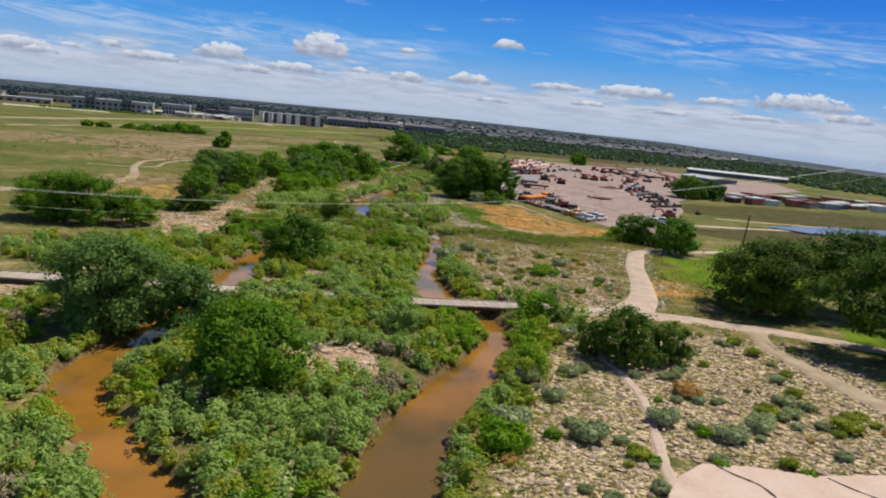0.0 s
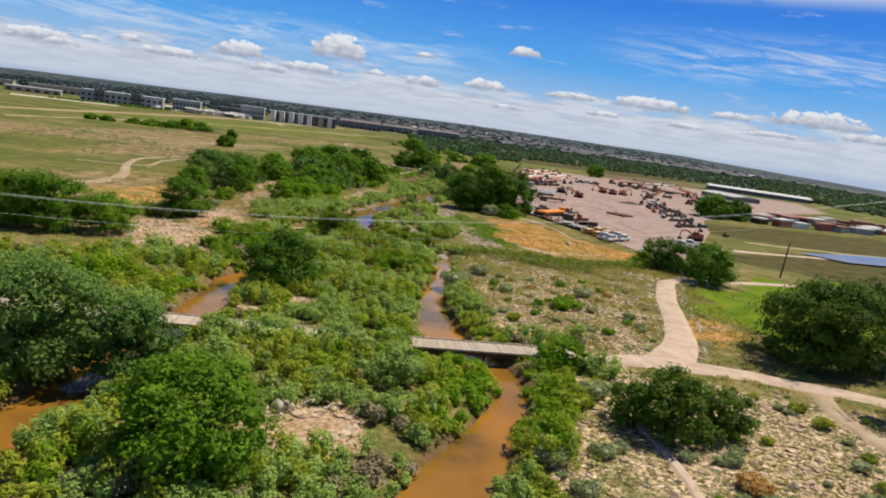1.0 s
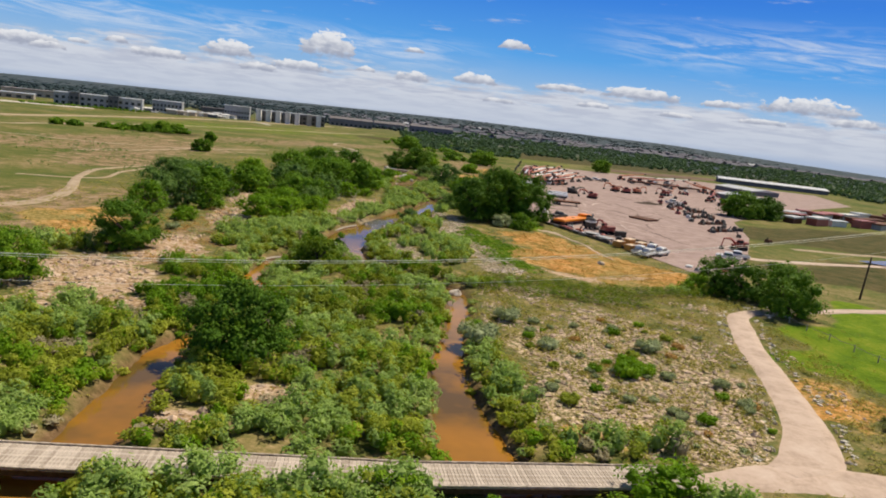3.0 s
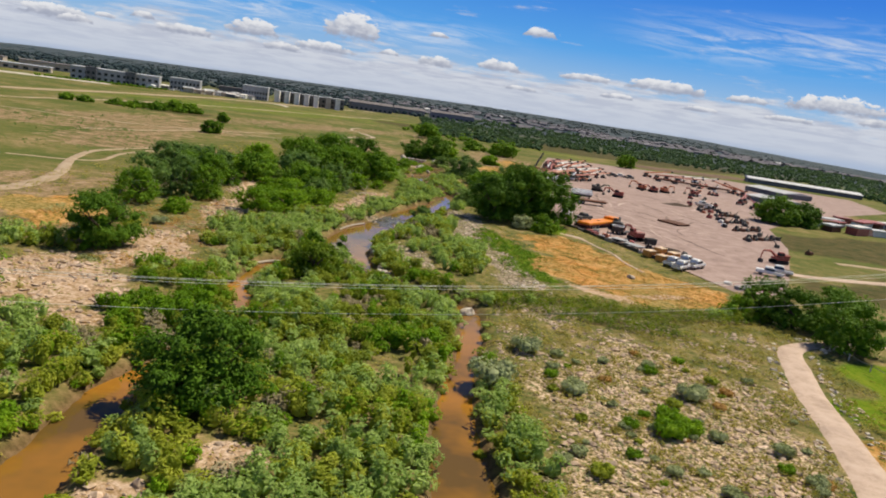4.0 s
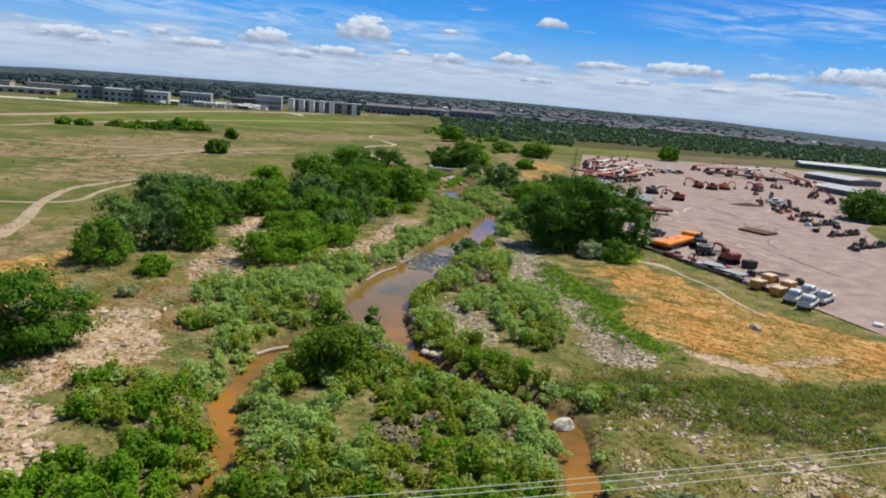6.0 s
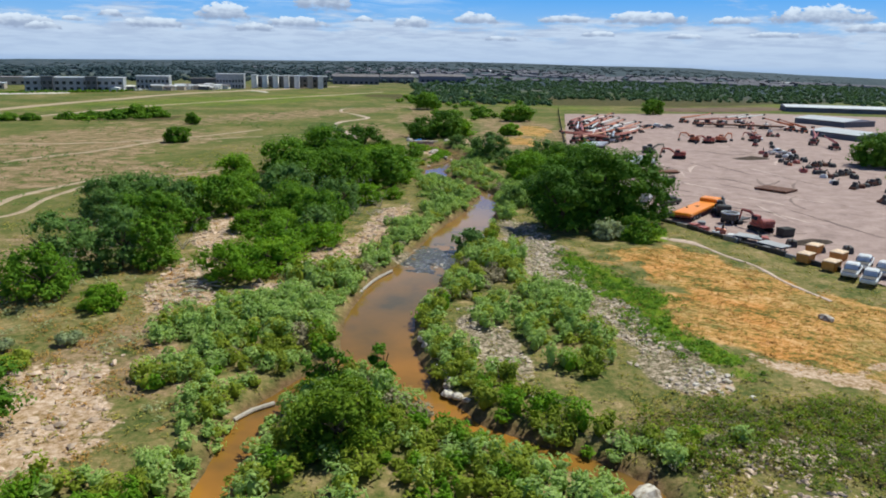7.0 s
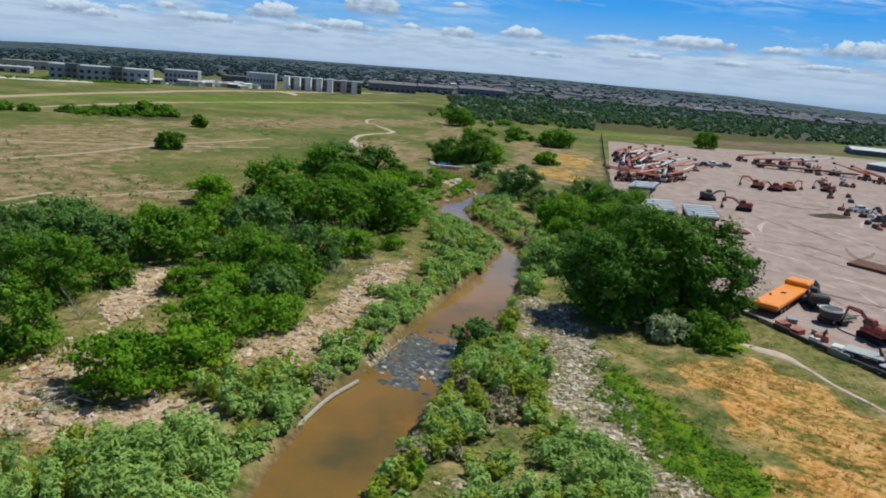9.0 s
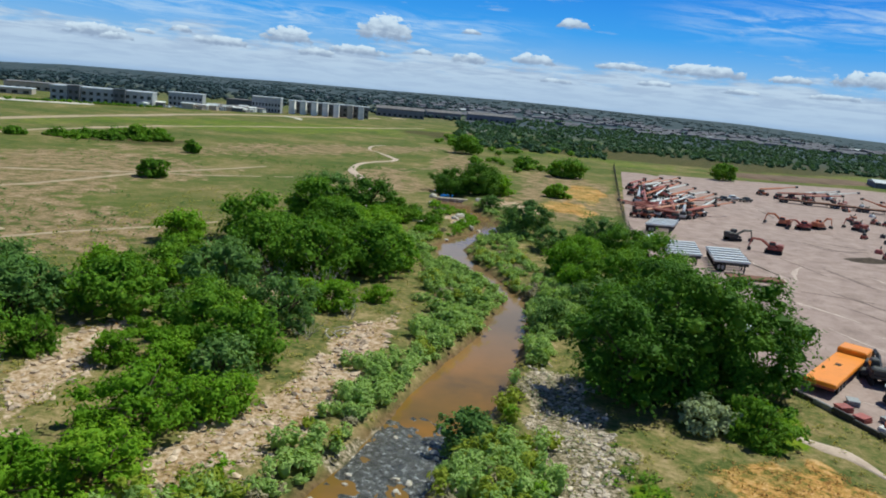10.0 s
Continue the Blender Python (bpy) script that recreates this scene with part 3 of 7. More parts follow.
def water_material():
    m, nt, b = material("muddy_water", 0.06, 0.5)
    b.inputs["IOR"].default_value = 1.33
    p = place_vec(nt)
    n = noise_node(nt, p, 0.10, 4, 0.6)
    col = ramp_node(nt, n, [(0.36, (0.135, 0.080, 0.024)), (0.46, (0.26, 0.128, 0.024)), (0.62, (0.38, 0.170, 0.026))])
    # the deeper pool below the riffle is clearer and greener
    sep = nt.nodes.new("ShaderNodeSeparateXYZ")
    nt.links.new(p, sep.inputs[0])
    pool = math_node(nt, "MULTIPLY", smooth(nt, sep.outputs[1], 124.0, 140.0), math_node(nt, "SUBTRACT", 1.0, smooth(nt, sep.outputs[1], 168.0, 182.0)))
    pool = math_node(nt, "MULTIPLY", pool, smooth(nt, noise_node(nt, p, 0.085, 1, 0.5), 0.34, 0.58))
    col = mix_colour(nt, math_node(nt, "MULTIPLY", pool, 0.45), col, (0.085, 0.085, 0.036))
    # clearer olive water in the wide reach at the near end
    near = math_node(nt, "MULTIPLY", math_node(nt, "SUBTRACT", 1.0, smooth(nt, sep.outputs[1], 38.0, 52.0)), smooth(nt, sep.outputs[0], -9.0, -5.0))
    col = mix_colour(nt, math_node(nt, "MULTIPLY", near, 0.75), col, (0.105, 0.080, 0.034))
    # upstream, grey sky reflection is mixed into the water colour
    col = mix_colour(nt, math_node(nt, "MULTIPLY", smooth(nt, sep.outputs[1], 168.0, 190.0), 0.75), col, (0.225, 0.150, 0.088))
    nt.links.new(col, b.inputs["Base Color"])
    bump(nt, b, noise_node(nt, p, 2.2, 3, 0.5, 0.4), 0.09, 0.06)
    return m


def rapids_material():
    m, nt, b = material("broken_water", 0.25, 0.5)
    p = place_vec(nt)
    n = noise_node(nt, p, 2.6, 6, 0.7, 0.5)
    nt.links.new(ramp_node(nt, n, [(0.40, (0.045, 0.042, 0.036)), (0.56, (0.115, 0.112, 0.105)), (0.63, (0.30, 0.30, 0.30)), (0.70, (0.70, 0.71, 0.72))]), b.inputs["Base Color"])
    bump(nt, b, n, 0.9, 0.25)
    return m


def gravel_material(name, stops, scale=0.22):
    m, nt, b = material(name, 0.92, 0.15)
    p = place_vec(nt)
    mid, fine = noise_node(nt, p, scale, 6, 0.65, 0.5), noise_node(nt, p, 2.6, 5, 0.7)
    nt.links.new(ramp_node(nt, math_node(nt, "ADD", math_node(nt, "MULTIPLY", mid, 0.72), math_node(nt, "MULTIPLY", fine, 0.28)), stops), b.inputs["Base Color"])
    bump(nt, b, fine, 0.5, 0.05)
    return m


M_GROUND = ground_material()
M_WATER = water_material()
M_RAPIDS = rapids_material()
M_YARD = gravel_material("yard_gravel", [(0.34, (0.25, 0.182, 0.162)), (0.47, (0.345, 0.252, 0.226)), (0.62, (0.44, 0.33, 0.296))], 0.34)
M_PATH = gravel_material("pink_gravel_path", [(0.34, (0.40, 0.30, 0.235)), (0.5, (0.55, 0.42, 0.34)), (0.66, (0.62, 0.50, 0.42))], 0.5)
M_TRACK = gravel_material("dirt_track", [(0.30, (0.30, 0.22, 0.14)), (0.5, (0.42, 0.32, 0.22)), (0.7, (0.52, 0.42, 0.31))], 0.4)
M_PALEROAD = gravel_material("pale_road", [(0.30, (0.42, 0.37, 0.30)), (0.5, (0.58, 0.53, 0.46)), (0.7, (0.68, 0.63, 0.56))], 0.2)
M_FIELD = gravel_material("ploughed_earth", [(0.34, (0.10, 0.065, 0.045)), (0.5, (0.17, 0.11, 0.075)), (0.66, (0.25, 0.17, 0.115))], 0.08)
M_SLAB = gravel_material("pink_concrete", [(0.30, (0.54, 0.39, 0.31)), (0.5, (0.64, 0.48, 0.40)), (0.7, (0.70, 0.56, 0.48))], 0.35)


# ---------- mesh tools ----------
class Geo:
    """Gathers vertices and faces into one mesh."""

    def __init__(self):
        self.v, self.q, self.t, self.n, self.soft = [], [], [], 0, []

    def add(self, verts, faces, soft=None):
        """soft: shading directions of the vertices, for leaves that round off their clump."""
        verts, faces = np.asarray(verts, float), np.asarray(faces, int)
        if soft is not None:
            self.soft.append(soft)
        if len(faces):
            (self.q if faces.shape[1] == 4 else self.t).append(faces + self.n)
        self.v.append(verts)
        self.n += len(verts)
        return self

    def mesh(self, name, mat, smooth_faces=False):
        me = bpy.data.meshes.new(name)
        v = np.concatenate(self.v) if self.v else np.zeros((0, 3))
        q = np.concatenate(self.q) if self.q else np.zeros((0, 4), int)
        t = np.concatenate(self.t) if self.t else np.zeros((0, 3), int)
        me.vertices.add(len(v))
        me.vertices.foreach_set("co", v.astype(np.float32).ravel())
        me.loops.add(q.size + t.size)
        me.loops.foreach_set("vertex_index", np.concatenate([q.ravel(), t.ravel()]).astype(np.int32))
        me.polygons.add(len(q) + len(t))
        me.polygons.foreach_set("loop_start", np.concatenate([np.arange(len(q)) * 4, q.size + np.arange(len(t)) * 3]).astype(np.int32))
        me.polygons.foreach_set("use_smooth", np.full(len(q) + len(t), smooth_faces))
        me.update(calc_edges=True)
        me.validate()
        if self.soft and sum(map(len, self.soft)) == len(v) == len(me.vertices):
            layer = me.attributes.new("custom_normal", "FLOAT_VECTOR", "POINT")
            layer.data.foreach_set("vector", np.concatenate(self.soft).astype(np.float32).ravel())
        me.materials.append(mat)
        return me

    def box(self, c, s, turn=0.0, bev=0.06, top=(1.0, 1.0), tilt=0.0):
        """A block with chamfered edges: centre of its base, size, turn about z; top: taper."""
        b = min(bev, 0.3 * min(s))
        hx, hy = s[0] / 2, s[1] / 2
        rings = []
        for z, inset in ((0, b), (b, 0), (s[2] - b, 0), (s[2], b)):
            k = z / s[2]
            ax, ay = hx * (1 + (top[0] - 1) * k) - inset, hy * (1 + (top[1] - 1) * k) - inset
            c2 = b * 0.8
            ring = [(ax - c2, -ay, z), (ax, -ay + c2, z), (ax, ay - c2, z), (ax - c2, ay, z), (-ax + c2, ay, z), (-ax, ay - c2, z), (-ax, -ay + c2, z), (-ax + c2, -ay, z)]
            rings.append(ring)
        v = np.array(rings).reshape(-1, 3)
        f = [(i * 8 + j, i * 8 + (j + 1) % 8, i * 8 + 8 + (j + 1) % 8, i * 8 + 8 + j) for i in range(3) for j in range(8)]
        for base, flip in ((0, True), (24, False)):
            for a, bb, cc, d in ((0, 1, 2, 3), (0, 3, 4, 7), (4, 5, 6, 7)):
                q = [base + a, base + bb, base + cc, base + d]
                f.append(tuple(q[::-1] if flip else q))
        if tilt:
            v = v @ np.array(Matrix.Rotation(tilt, 3, "Y").transposed())
        r = np.array(Matrix.Rotation(turn, 3, "Z").transposed())
        return self.add(v @ r + np.array(c), f)

    def tube(self, a, b, r0, r1=None, n=8, caps=True):
        a, b = np.array(a, float), np.array(b, float)
        r1 = r0 if r1 is None else r1
        d = b - a
        d /= np.linalg.norm(d) + 1e-9
        u = np.cross(d, (0, 0, 1) if abs(d[2]) < 0.9 else (1, 0, 0))
        u /= np.linalg.norm(u)
        w = np.cross(d, u)
        ang = np.arange(n) * 2 * np.pi / n
        ring = np.cos(ang)[:, None] * u + np.sin(ang)[:, None] * w
        v = np.concatenate([a + ring * r0, b + ring * r1, [a], [b]])
        self.add(v, [(i, (i + 1) % n, n + (i + 1) % n, n + i) for i in range(n)])
        if caps:
            self.n -= len(v)
            self.v.pop()
            self.add(v, [((i + 1) % n, i, 2 * n) for i in range(n)] + [(n + i, n + (i + 1) % n, 2 * n + 1) for i in range(n)])
        return self


def part(name, geo, mat, parent=None, label="", smooth_faces=False):
    ob = new(name, geo.mesh(name, mat, smooth_faces) if isinstance(geo, Geo) else geo)
    ob.parent = parent
    return tagged(ob, label) if label else ob


def thing(name, x, y, z=None, turn=0.0, label="", category="", group=""):
    """An Empty on the ground at a plan place."""
    e = new(name)
    e.empty_display_size = 0.2
    e.matrix_world = pose(x * U, y * U, float(ground_z(x, y)) if z is None else z, 0, 0, turn)
    return tagged(e, label, category, group)


def unit(v):
    return v / (np.linalg.norm(v, axis=1, keepdims=True) + 1e-9)


def leaf_cards(geo, p, nrm, size, r, slim=0.55):
    """Small folded leaf sprays at points p facing nrm."""
    k = len(p)
    out = unit(nrm)
    nrm = unit(out + r.normal(0, 0.34, (k, 3)))
    a = unit(np.cross(nrm, r.normal(0, 1, (k, 3))))
    b = np.cross(nrm, a)
    ln = size * r.uniform(0.6, 1.35, (k, 1))
    wd = ln * slim
    fold = nrm * ln * 0.22
    v = np.stack([p + a * ln, p + b * wd - fold, p - a * ln, p - b * wd - fold], 1).reshape(-1, 3)
    geo.add(v, np.arange(4 * k).reshape(-1, 4), np.repeat(unit(out * 0.85 + nrm * 0.15), 4, 0))


def clump_points(centres, radii, per, r, low=-0.35):
    """Points and outward directions on rough shells round the centres."""
    k = len(centres)
    z = r.uniform(low, 1, (k, per))
    az = r.uniform(0, 2 * np.pi, (k, per))
    s = np.sqrt(np.clip(1 - z * z, 0, 1))
    d = np.stack([s * np.cos(az), s * np.sin(az), z], 2)
    rr = radii[:, None, :] * r.uniform(0.70, 1.10, (k, per, 1))
    return (centres[:, None, :] + d * rr).reshape(-1, 3), (d / radii[:, None, :]).reshape(-1, 3)


ICO = bmesh.new()
bmesh.ops.create_icosphere(ICO, subdivisions=1, radius=1)
ICO_V = np.array([v.co[:] for v in ICO.verts])
ICO_F = np.array([[v.index for v in f.verts] for f in ICO.faces])
ICO.free()


def lumps(geo, centres, radii, r, rough=0.2, soft=True):
    """Rough lumps (rocks, the dense heart of a bush)."""
    k, nv = len(centres), len(ICO_V)
    v = ICO_V[None] * (1 + r.normal(0, rough, (k, nv, 1))) * radii[:, None, :]
    a = r.uniform(0, 2 * np.pi, k)
    c, s = np.cos(a)[:, None], np.sin(a)[:, None]
    v = np.stack([v[:, :, 0] * c - v[:, :, 1] * s, v[:, :, 0] * s + v[:, :, 1] * c, v[:, :, 2]], 2)
    out = unit((v / radii[:, None, :] ** 2).reshape(-1, 3)) if soft else None
    geo.add((v + centres[:, None, :]).reshape(-1, 3), (ICO_F[None] + (np.arange(k) * nv)[:, None, None]).reshape(-1, 3), out)


# ---------- ground, water, ways ----------
PATH_MAIN = [(9.8, 61.0, 2.5), (13, 62.2, 2.5), (16.5, 63.4, 3.2), (20, 63.9, 3.4), (24, 63.8, 3.0), (29.4, 62.7, 2.8), (36, 60.5, 2.6), (44, 58, 2.6)]
PATH_BRANCH = [(16.5, 64.0, 2.0), (18.9, 66.2, 3.6), (20.7, 70.4, 3.2), (22.0, 75.8, 2.8), (22.9, 81, 2.6), (24.0, 87.5, 2.5), (25.6, 94, 2.5), (26.9, 98.4, 2.2), (30, 101.2, 1.6), (34, 103.4, 1.5), (39.3, 105.7, 1.5), (50, 110, 1.5), (75, 118, 1.5)]
PATH_DIRT = [(28.5, 61.4, 1.6), (27.8, 57, 1.9), (28.4, 53, 2.0), (29.6, 48.5, 2.2), (31.2, 43, 2.2), (34, 36, 2.2)]
PATH_FOOT = [(12.2, 52, 0.7), (13.2, 47, 0.7), (13.6, 42, 0.7), (13.0, 36.5, 0.75), (12.5, 32.5, 0.8), (12.4, 28, 0.8)]
PATH_EDGE = [(13.6, 60.6, 0.35), (15.0, 56.5, 0.35), (14.2, 52.5, 0.4)]
WAYS = PATH_MAIN, PATH_BRANCH, PATH_DIRT, PATH_FOOT


def way_distance(x, y):
    return np.minimum.reduce([line_distance(x, y, w) for w in WAYS])


def build_ground():
    xs = geo_axis(-50, 40, 0.6, -4600, 4600, 1.11)
    ys = geo_axis(18, 175, 0.65, -600, 4600, 1.10)
    gx, gy = np.meshgrid(xs, ys)
    px, py = gx.ravel(), gy.ravel()
    z = ground_z(px, py)
    z = z - 0.10 * (1 - fade(-0.1, 0.5, way_distance(px, py))) - 0.06 * yard_mask(px, py)
    nx, ny = len(xs), len(ys)
    i = np.arange((ny - 1) * (nx - 1))
    a = (i // (nx - 1)) * nx + i % (nx - 1)
    g = Geo().add(np.stack([px * U, py * U, z], 1), np.stack([a, a + 1, a + nx + 1, a + nx], 1))
    me = g.mesh("ground", M_GROUND, True)
    sand, stony = zone(px, py, SANDY, 10), zone(px, py, STONY, 40)
    d = shore(px, py)
    mud = 1 - fade(0.0, 0.7, d + 0.3 * waves(px, py, 1.3, 8))
    gold, tan, lawn = zone(px, py, GOLD, 60), 0.8 * zone(px, py, TAN, 80), np.maximum.reduce([zone(px, py, LAWN, 90), 0.46 * zone(px, py, FAR_LAWN, 99), 0.44 * fade(350, 420, np.hypot(px, py)) * (px > -0.06 * py) * (py > 0), 0.75 * zone(px, py, VERGE, 100)])
    far = fade(35, 60, np.abs(px)) + fade(190, 240, py)
    # ridge: share of the haze-blued wood colour, growing with distance
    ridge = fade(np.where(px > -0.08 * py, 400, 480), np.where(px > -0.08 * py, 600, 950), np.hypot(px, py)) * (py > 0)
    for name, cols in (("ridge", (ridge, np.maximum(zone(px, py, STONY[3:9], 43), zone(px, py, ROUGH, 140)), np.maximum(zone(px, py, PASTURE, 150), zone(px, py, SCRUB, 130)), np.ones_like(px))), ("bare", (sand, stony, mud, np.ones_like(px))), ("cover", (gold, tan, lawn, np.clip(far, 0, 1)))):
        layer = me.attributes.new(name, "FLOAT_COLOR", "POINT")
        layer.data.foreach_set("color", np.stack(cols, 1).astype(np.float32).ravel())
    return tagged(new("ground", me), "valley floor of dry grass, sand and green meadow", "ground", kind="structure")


build_ground()


def sheet(name, poly, z, mat, label, category):
    me = bpy.data.meshes.new(name)
    me.from_pydata([(x * U, y * U, z) for x, y in poly], [], [list(range(len(poly)))])
    me.materials.append(mat)
    me.update()
    if me.polygons[0].normal.z < 0:
        me.flip_normals()
    return tagged(new(name, me), label, category, kind="structure")


sheet("water", [(-60, -20), (45, -20), (45, 250), (-60, 250)], -0.66, M_WATER, "shallow muddy brown creek water", "water")


def spline(line, step=0.5):
    pts = np.array(line, float)
    pad = np.concatenate([[2 * pts[0] - pts[1]], pts, [2 * pts[-1] - pts[-2]]])
    out = []
    for k in range(1, len(pad) - 2):
        p0, p1, p2, p3 = pad[k - 1:k + 3]
        n = max(2, int(np.hypot(*(p2 - p1)[:2]) / step))
        for t in np.arange(n) / n:
            out.append(0.5 * (2 * p1 + (p2 - p0) * t + (2 * p0 - 5 * p1 + 4 * p2 - p3) * t * t + (3 * p1 - p0 - 3 * p2 + p3) * t ** 3))
    out.append(pts[-1])
    return np.array(out)


def ribbon(name, line, mat, label, category, lift=0.05, ragged=0.12, across=7, seed=1):
    """A way laid over the ground, with uneven edges."""
    s = spline(line)
    tan = unit(np.gradient(s[:, :2], axis=0))
    nrm = np.stack([-tan[:, 1], tan[:, 0]], 1)
    k = np.linspace(-0.5, 0.5, across)
    wl = s[:, 2] + ragged * waves(s[:, 0], s[:, 1], 0.8, seed)
    p = s[:, None, :2] + nrm[:, None, :] * (k[None, :, None] * wl[:, None, None])
    px, py = p[..., 0].ravel(), p[..., 1].ravel()
    edge = np.abs(np.tile(k, len(s))) > 0.49
    zc = ground_z(s[:, 0], s[:, 1])
    zc = np.convolve(np.pad(zc, 4, "edge"), np.ones(9) / 9, "valid")
    near_z = ground_z(px, py)
    z = np.where(edge, near_z - 0.14, np.maximum(np.repeat(zc, across), near_z - 0.04) + lift)
    i = np.arange((len(s) - 1) * (across - 1))
    a = (i // (across - 1)) * across + i % (across - 1)
    g = Geo().add(np.stack([px * U, py * U, z], 1), np.stack([a, a + across, a + across + 1, a + 1], 1)[:, ::-1])
    return tagged(new(name, g.mesh(name, mat, True)), label, category, kind="structure")


ribbon("path", PATH_MAIN, M_PATH, "pale pink gravel path leading off the boardwalk", "path", 0.03, seed=2)
ribbon("path", PATH_BRANCH, M_PATH, "pale pink gravel path curving through the meadow", "path", 0.05, seed=3)
ribbon("path", PATH_DIRT, M_TRACK, "worn brown dirt trail beside the trees", "path", 0.04, 0.5, seed=4)
ribbon("path", PATH_FOOT, M_PATH, "narrow trodden sandy footpath through scrub", "path", 0.05, 0.25, seed=5)
ribbon("path", PATH_EDGE, M_PATH, "thin pale trace beside the bushes", "path", 0.05, 0.1, seed=6)
ribbon("track", [(-80, 70, 3.4), (-63, 97, 3.4), (-57, 113, 3.2), (-55.8, 120, 3.0), (-58.5, 131, 2.4), (-65, 146, 1.8), (-67, 158, 1.4), (-64, 172, 1.0)], M_TRACK, "pale dirt track winding across the dry field", "track", 0.06, 0.3, seed=7)
ribbon("track", [(-72, 140, 1.0), (-62, 146, 1.0), (-63, 158, 1.0), (-61.6, 168, 1.0), (-50.1, 182.7, 1.0), (-46, 188, 0.7)], M_TRACK, "thin dirt track through dry grass", "track", 0.06, 0.2, seed=8)
ribbon("track", [(-120, 208, 1.2), (-96, 212, 1.2), (-70, 226, 1.2), (-52, 238, 1.0)], M_TRACK, "faint dirt track crossing the meadow", "track", 0.07, 0.4, seed=9)
ribbon("track", [(-33, 222, 1.2), (-36.5, 238, 1.6), (-40, 247, 2.2), (-43.6, 255, 2.4), (-45.8, 262, 2.0), (-46.6, 274, 1.8), (-45, 281.5, 1.6), (-41.8, 286.5, 1.8), (-41, 293, 2.0), (-43.4, 299, 1.8), (-48, 307.6, 1.2), (-53.3, 317, 1.2), (-55.2, 330, 1.2), (-52, 338, 0.6)], M_PATH, "winding pale trail through the dry field", "track", 0.08, 0.3, seed=10)
ribbon("track", [(-88, 186, 1.4), (-80, 204, 1.6), (-74, 224, 1.4), (-62, 250, 1.2)], M_TRACK, "faint worn line across the pink-tan field", "track", 0.07, 0.5, seed=18)
ribbon("road", [(-172, 215, 4), (-162, 280, 5), (-158, 327, 6), (-154, 367, 7), (-143, 424, 8), (-128, 456, 8), (-108, 500, 8), (-84, 560, 8)], M_TRACK, "light gravel road along the far field", "road", 0.15, 0.9, seed=11)
ribbon("road", [(-128, 456, 4), (-120, 452, 4), (-112, 436, 2)], M_PALEROAD, "pale turning place beside the gravel road", "road", 0.2, 0.8, seed=19)
ribbon("road", [(-142, 225, 2), (-135, 260, 2), (-133, 283, 2.4), (-127, 318, 2.6), (-112, 356, 2.6), (-85, 410, 2.4), (-57, 469, 2.4)], M_TRACK, "second pale gravel road across the field", "road", 0.15, 0.6, seed=12)
ribbon("road", [(-36, 470, 6), (-30, 492, 8), (-26, 530, 9)], M_PALEROAD, "short pale road end on the green rise", "road", 0.15, 0.6, seed=20)
ribbon("pavement", [(-236, 372, 14), (-212, 388, 14), (-196, 402, 10)], M_PALEROAD, "pale parking ground beside the industrial building", "pavement", 0.15, 0.6, seed=22)
ribbon("road", [(43, 138, 2.4), (50, 139, 2.4), (60, 142.5, 2.4), (75, 147, 2.4), (110, 155, 2.4)], M_PATH, "pale service road beside the equipment yard", "road", 0.08, 0.3, seed=13)
ribbon("road", [(57, 154, 1.6), (75, 158, 2.4), (110, 165, 3)], M_TRACK, "dusty track behind the lawn", "road", 0.08, 0.3, seed=14)
ribbon("field", [(60, 356, 10), (72, 362, 22), (95, 371, 26), (125, 386, 22)], M_FIELD, "bare brown ploughed field behind the yard", "field", 0.2, 2.0, seed=15)
sheet("yard", YARD, 0.05, M_YARD, "wide dusty gravel equipment yard", "yard")
slab_poly = [(11.9, 30.2), (12.8, 31.8), (14.4, 33.4), (17, 33.6), (20, 33.3), (24, 34.2), (29, 34), (36, 32), (36, 18), (8, 18), (10, 26)]
sheet("pavement", slab_poly, 0.34, M_SLAB, "cracked pale pink concrete pad", "pavement")
sheet("water", [(65, 147.5), (72, 142.5), (92, 149), (118, 158), (124, 168), (100, 164), (80, 156)], 0.35, M_WATER, "shallow flooded pond beyond the lawn", "water")

# broken water below the rocks of the riffle
riffle = [(-13.6, 128.5, 5.6), (-13.1, 131.2, 5.2), (-12.5, 134, 4.9), (-11.8, 137.5, 5.0), (-11.2, 140.5, 5.1)]
s_r = spline(riffle, 0.3)
gr = Geo()
tr_ = unit(np.gradient(s_r[:, :2], axis=0))
kk = np.linspace(-0.55, 0.55, 24)
pr = s_r[:, None, :2] + np.stack([-tr_[:, 1], tr_[:, 0]], 1)[:, None, :] * (kk[None, :, None] * s_r[:, None, 2:3])
ends = np.sin(np.linspace(0, np.pi, len(s_r)))[:, None]
zz = -0.80 + 0.22 * ends ** 0.7 + 0.13 * waves(pr[..., 0], pr[..., 1], 0.9, 4) + 0.07 * waves(pr[..., 0], pr[..., 1], 0.3, 5)
ii = np.arange((len(s_r) - 1) * 23)
aa = (ii // 23) * 24 + ii % 23
gr.add(np.stack([pr[..., 0].ravel() * U, pr[..., 1].ravel() * U, zz.ravel()], 1), np.stack([aa, aa + 1, aa + 25, aa + 24], 1))
tagged(new("water", gr.mesh("riffle", M_RAPIDS, True)), "broken white water over a stony riffle", "water", kind="structure")


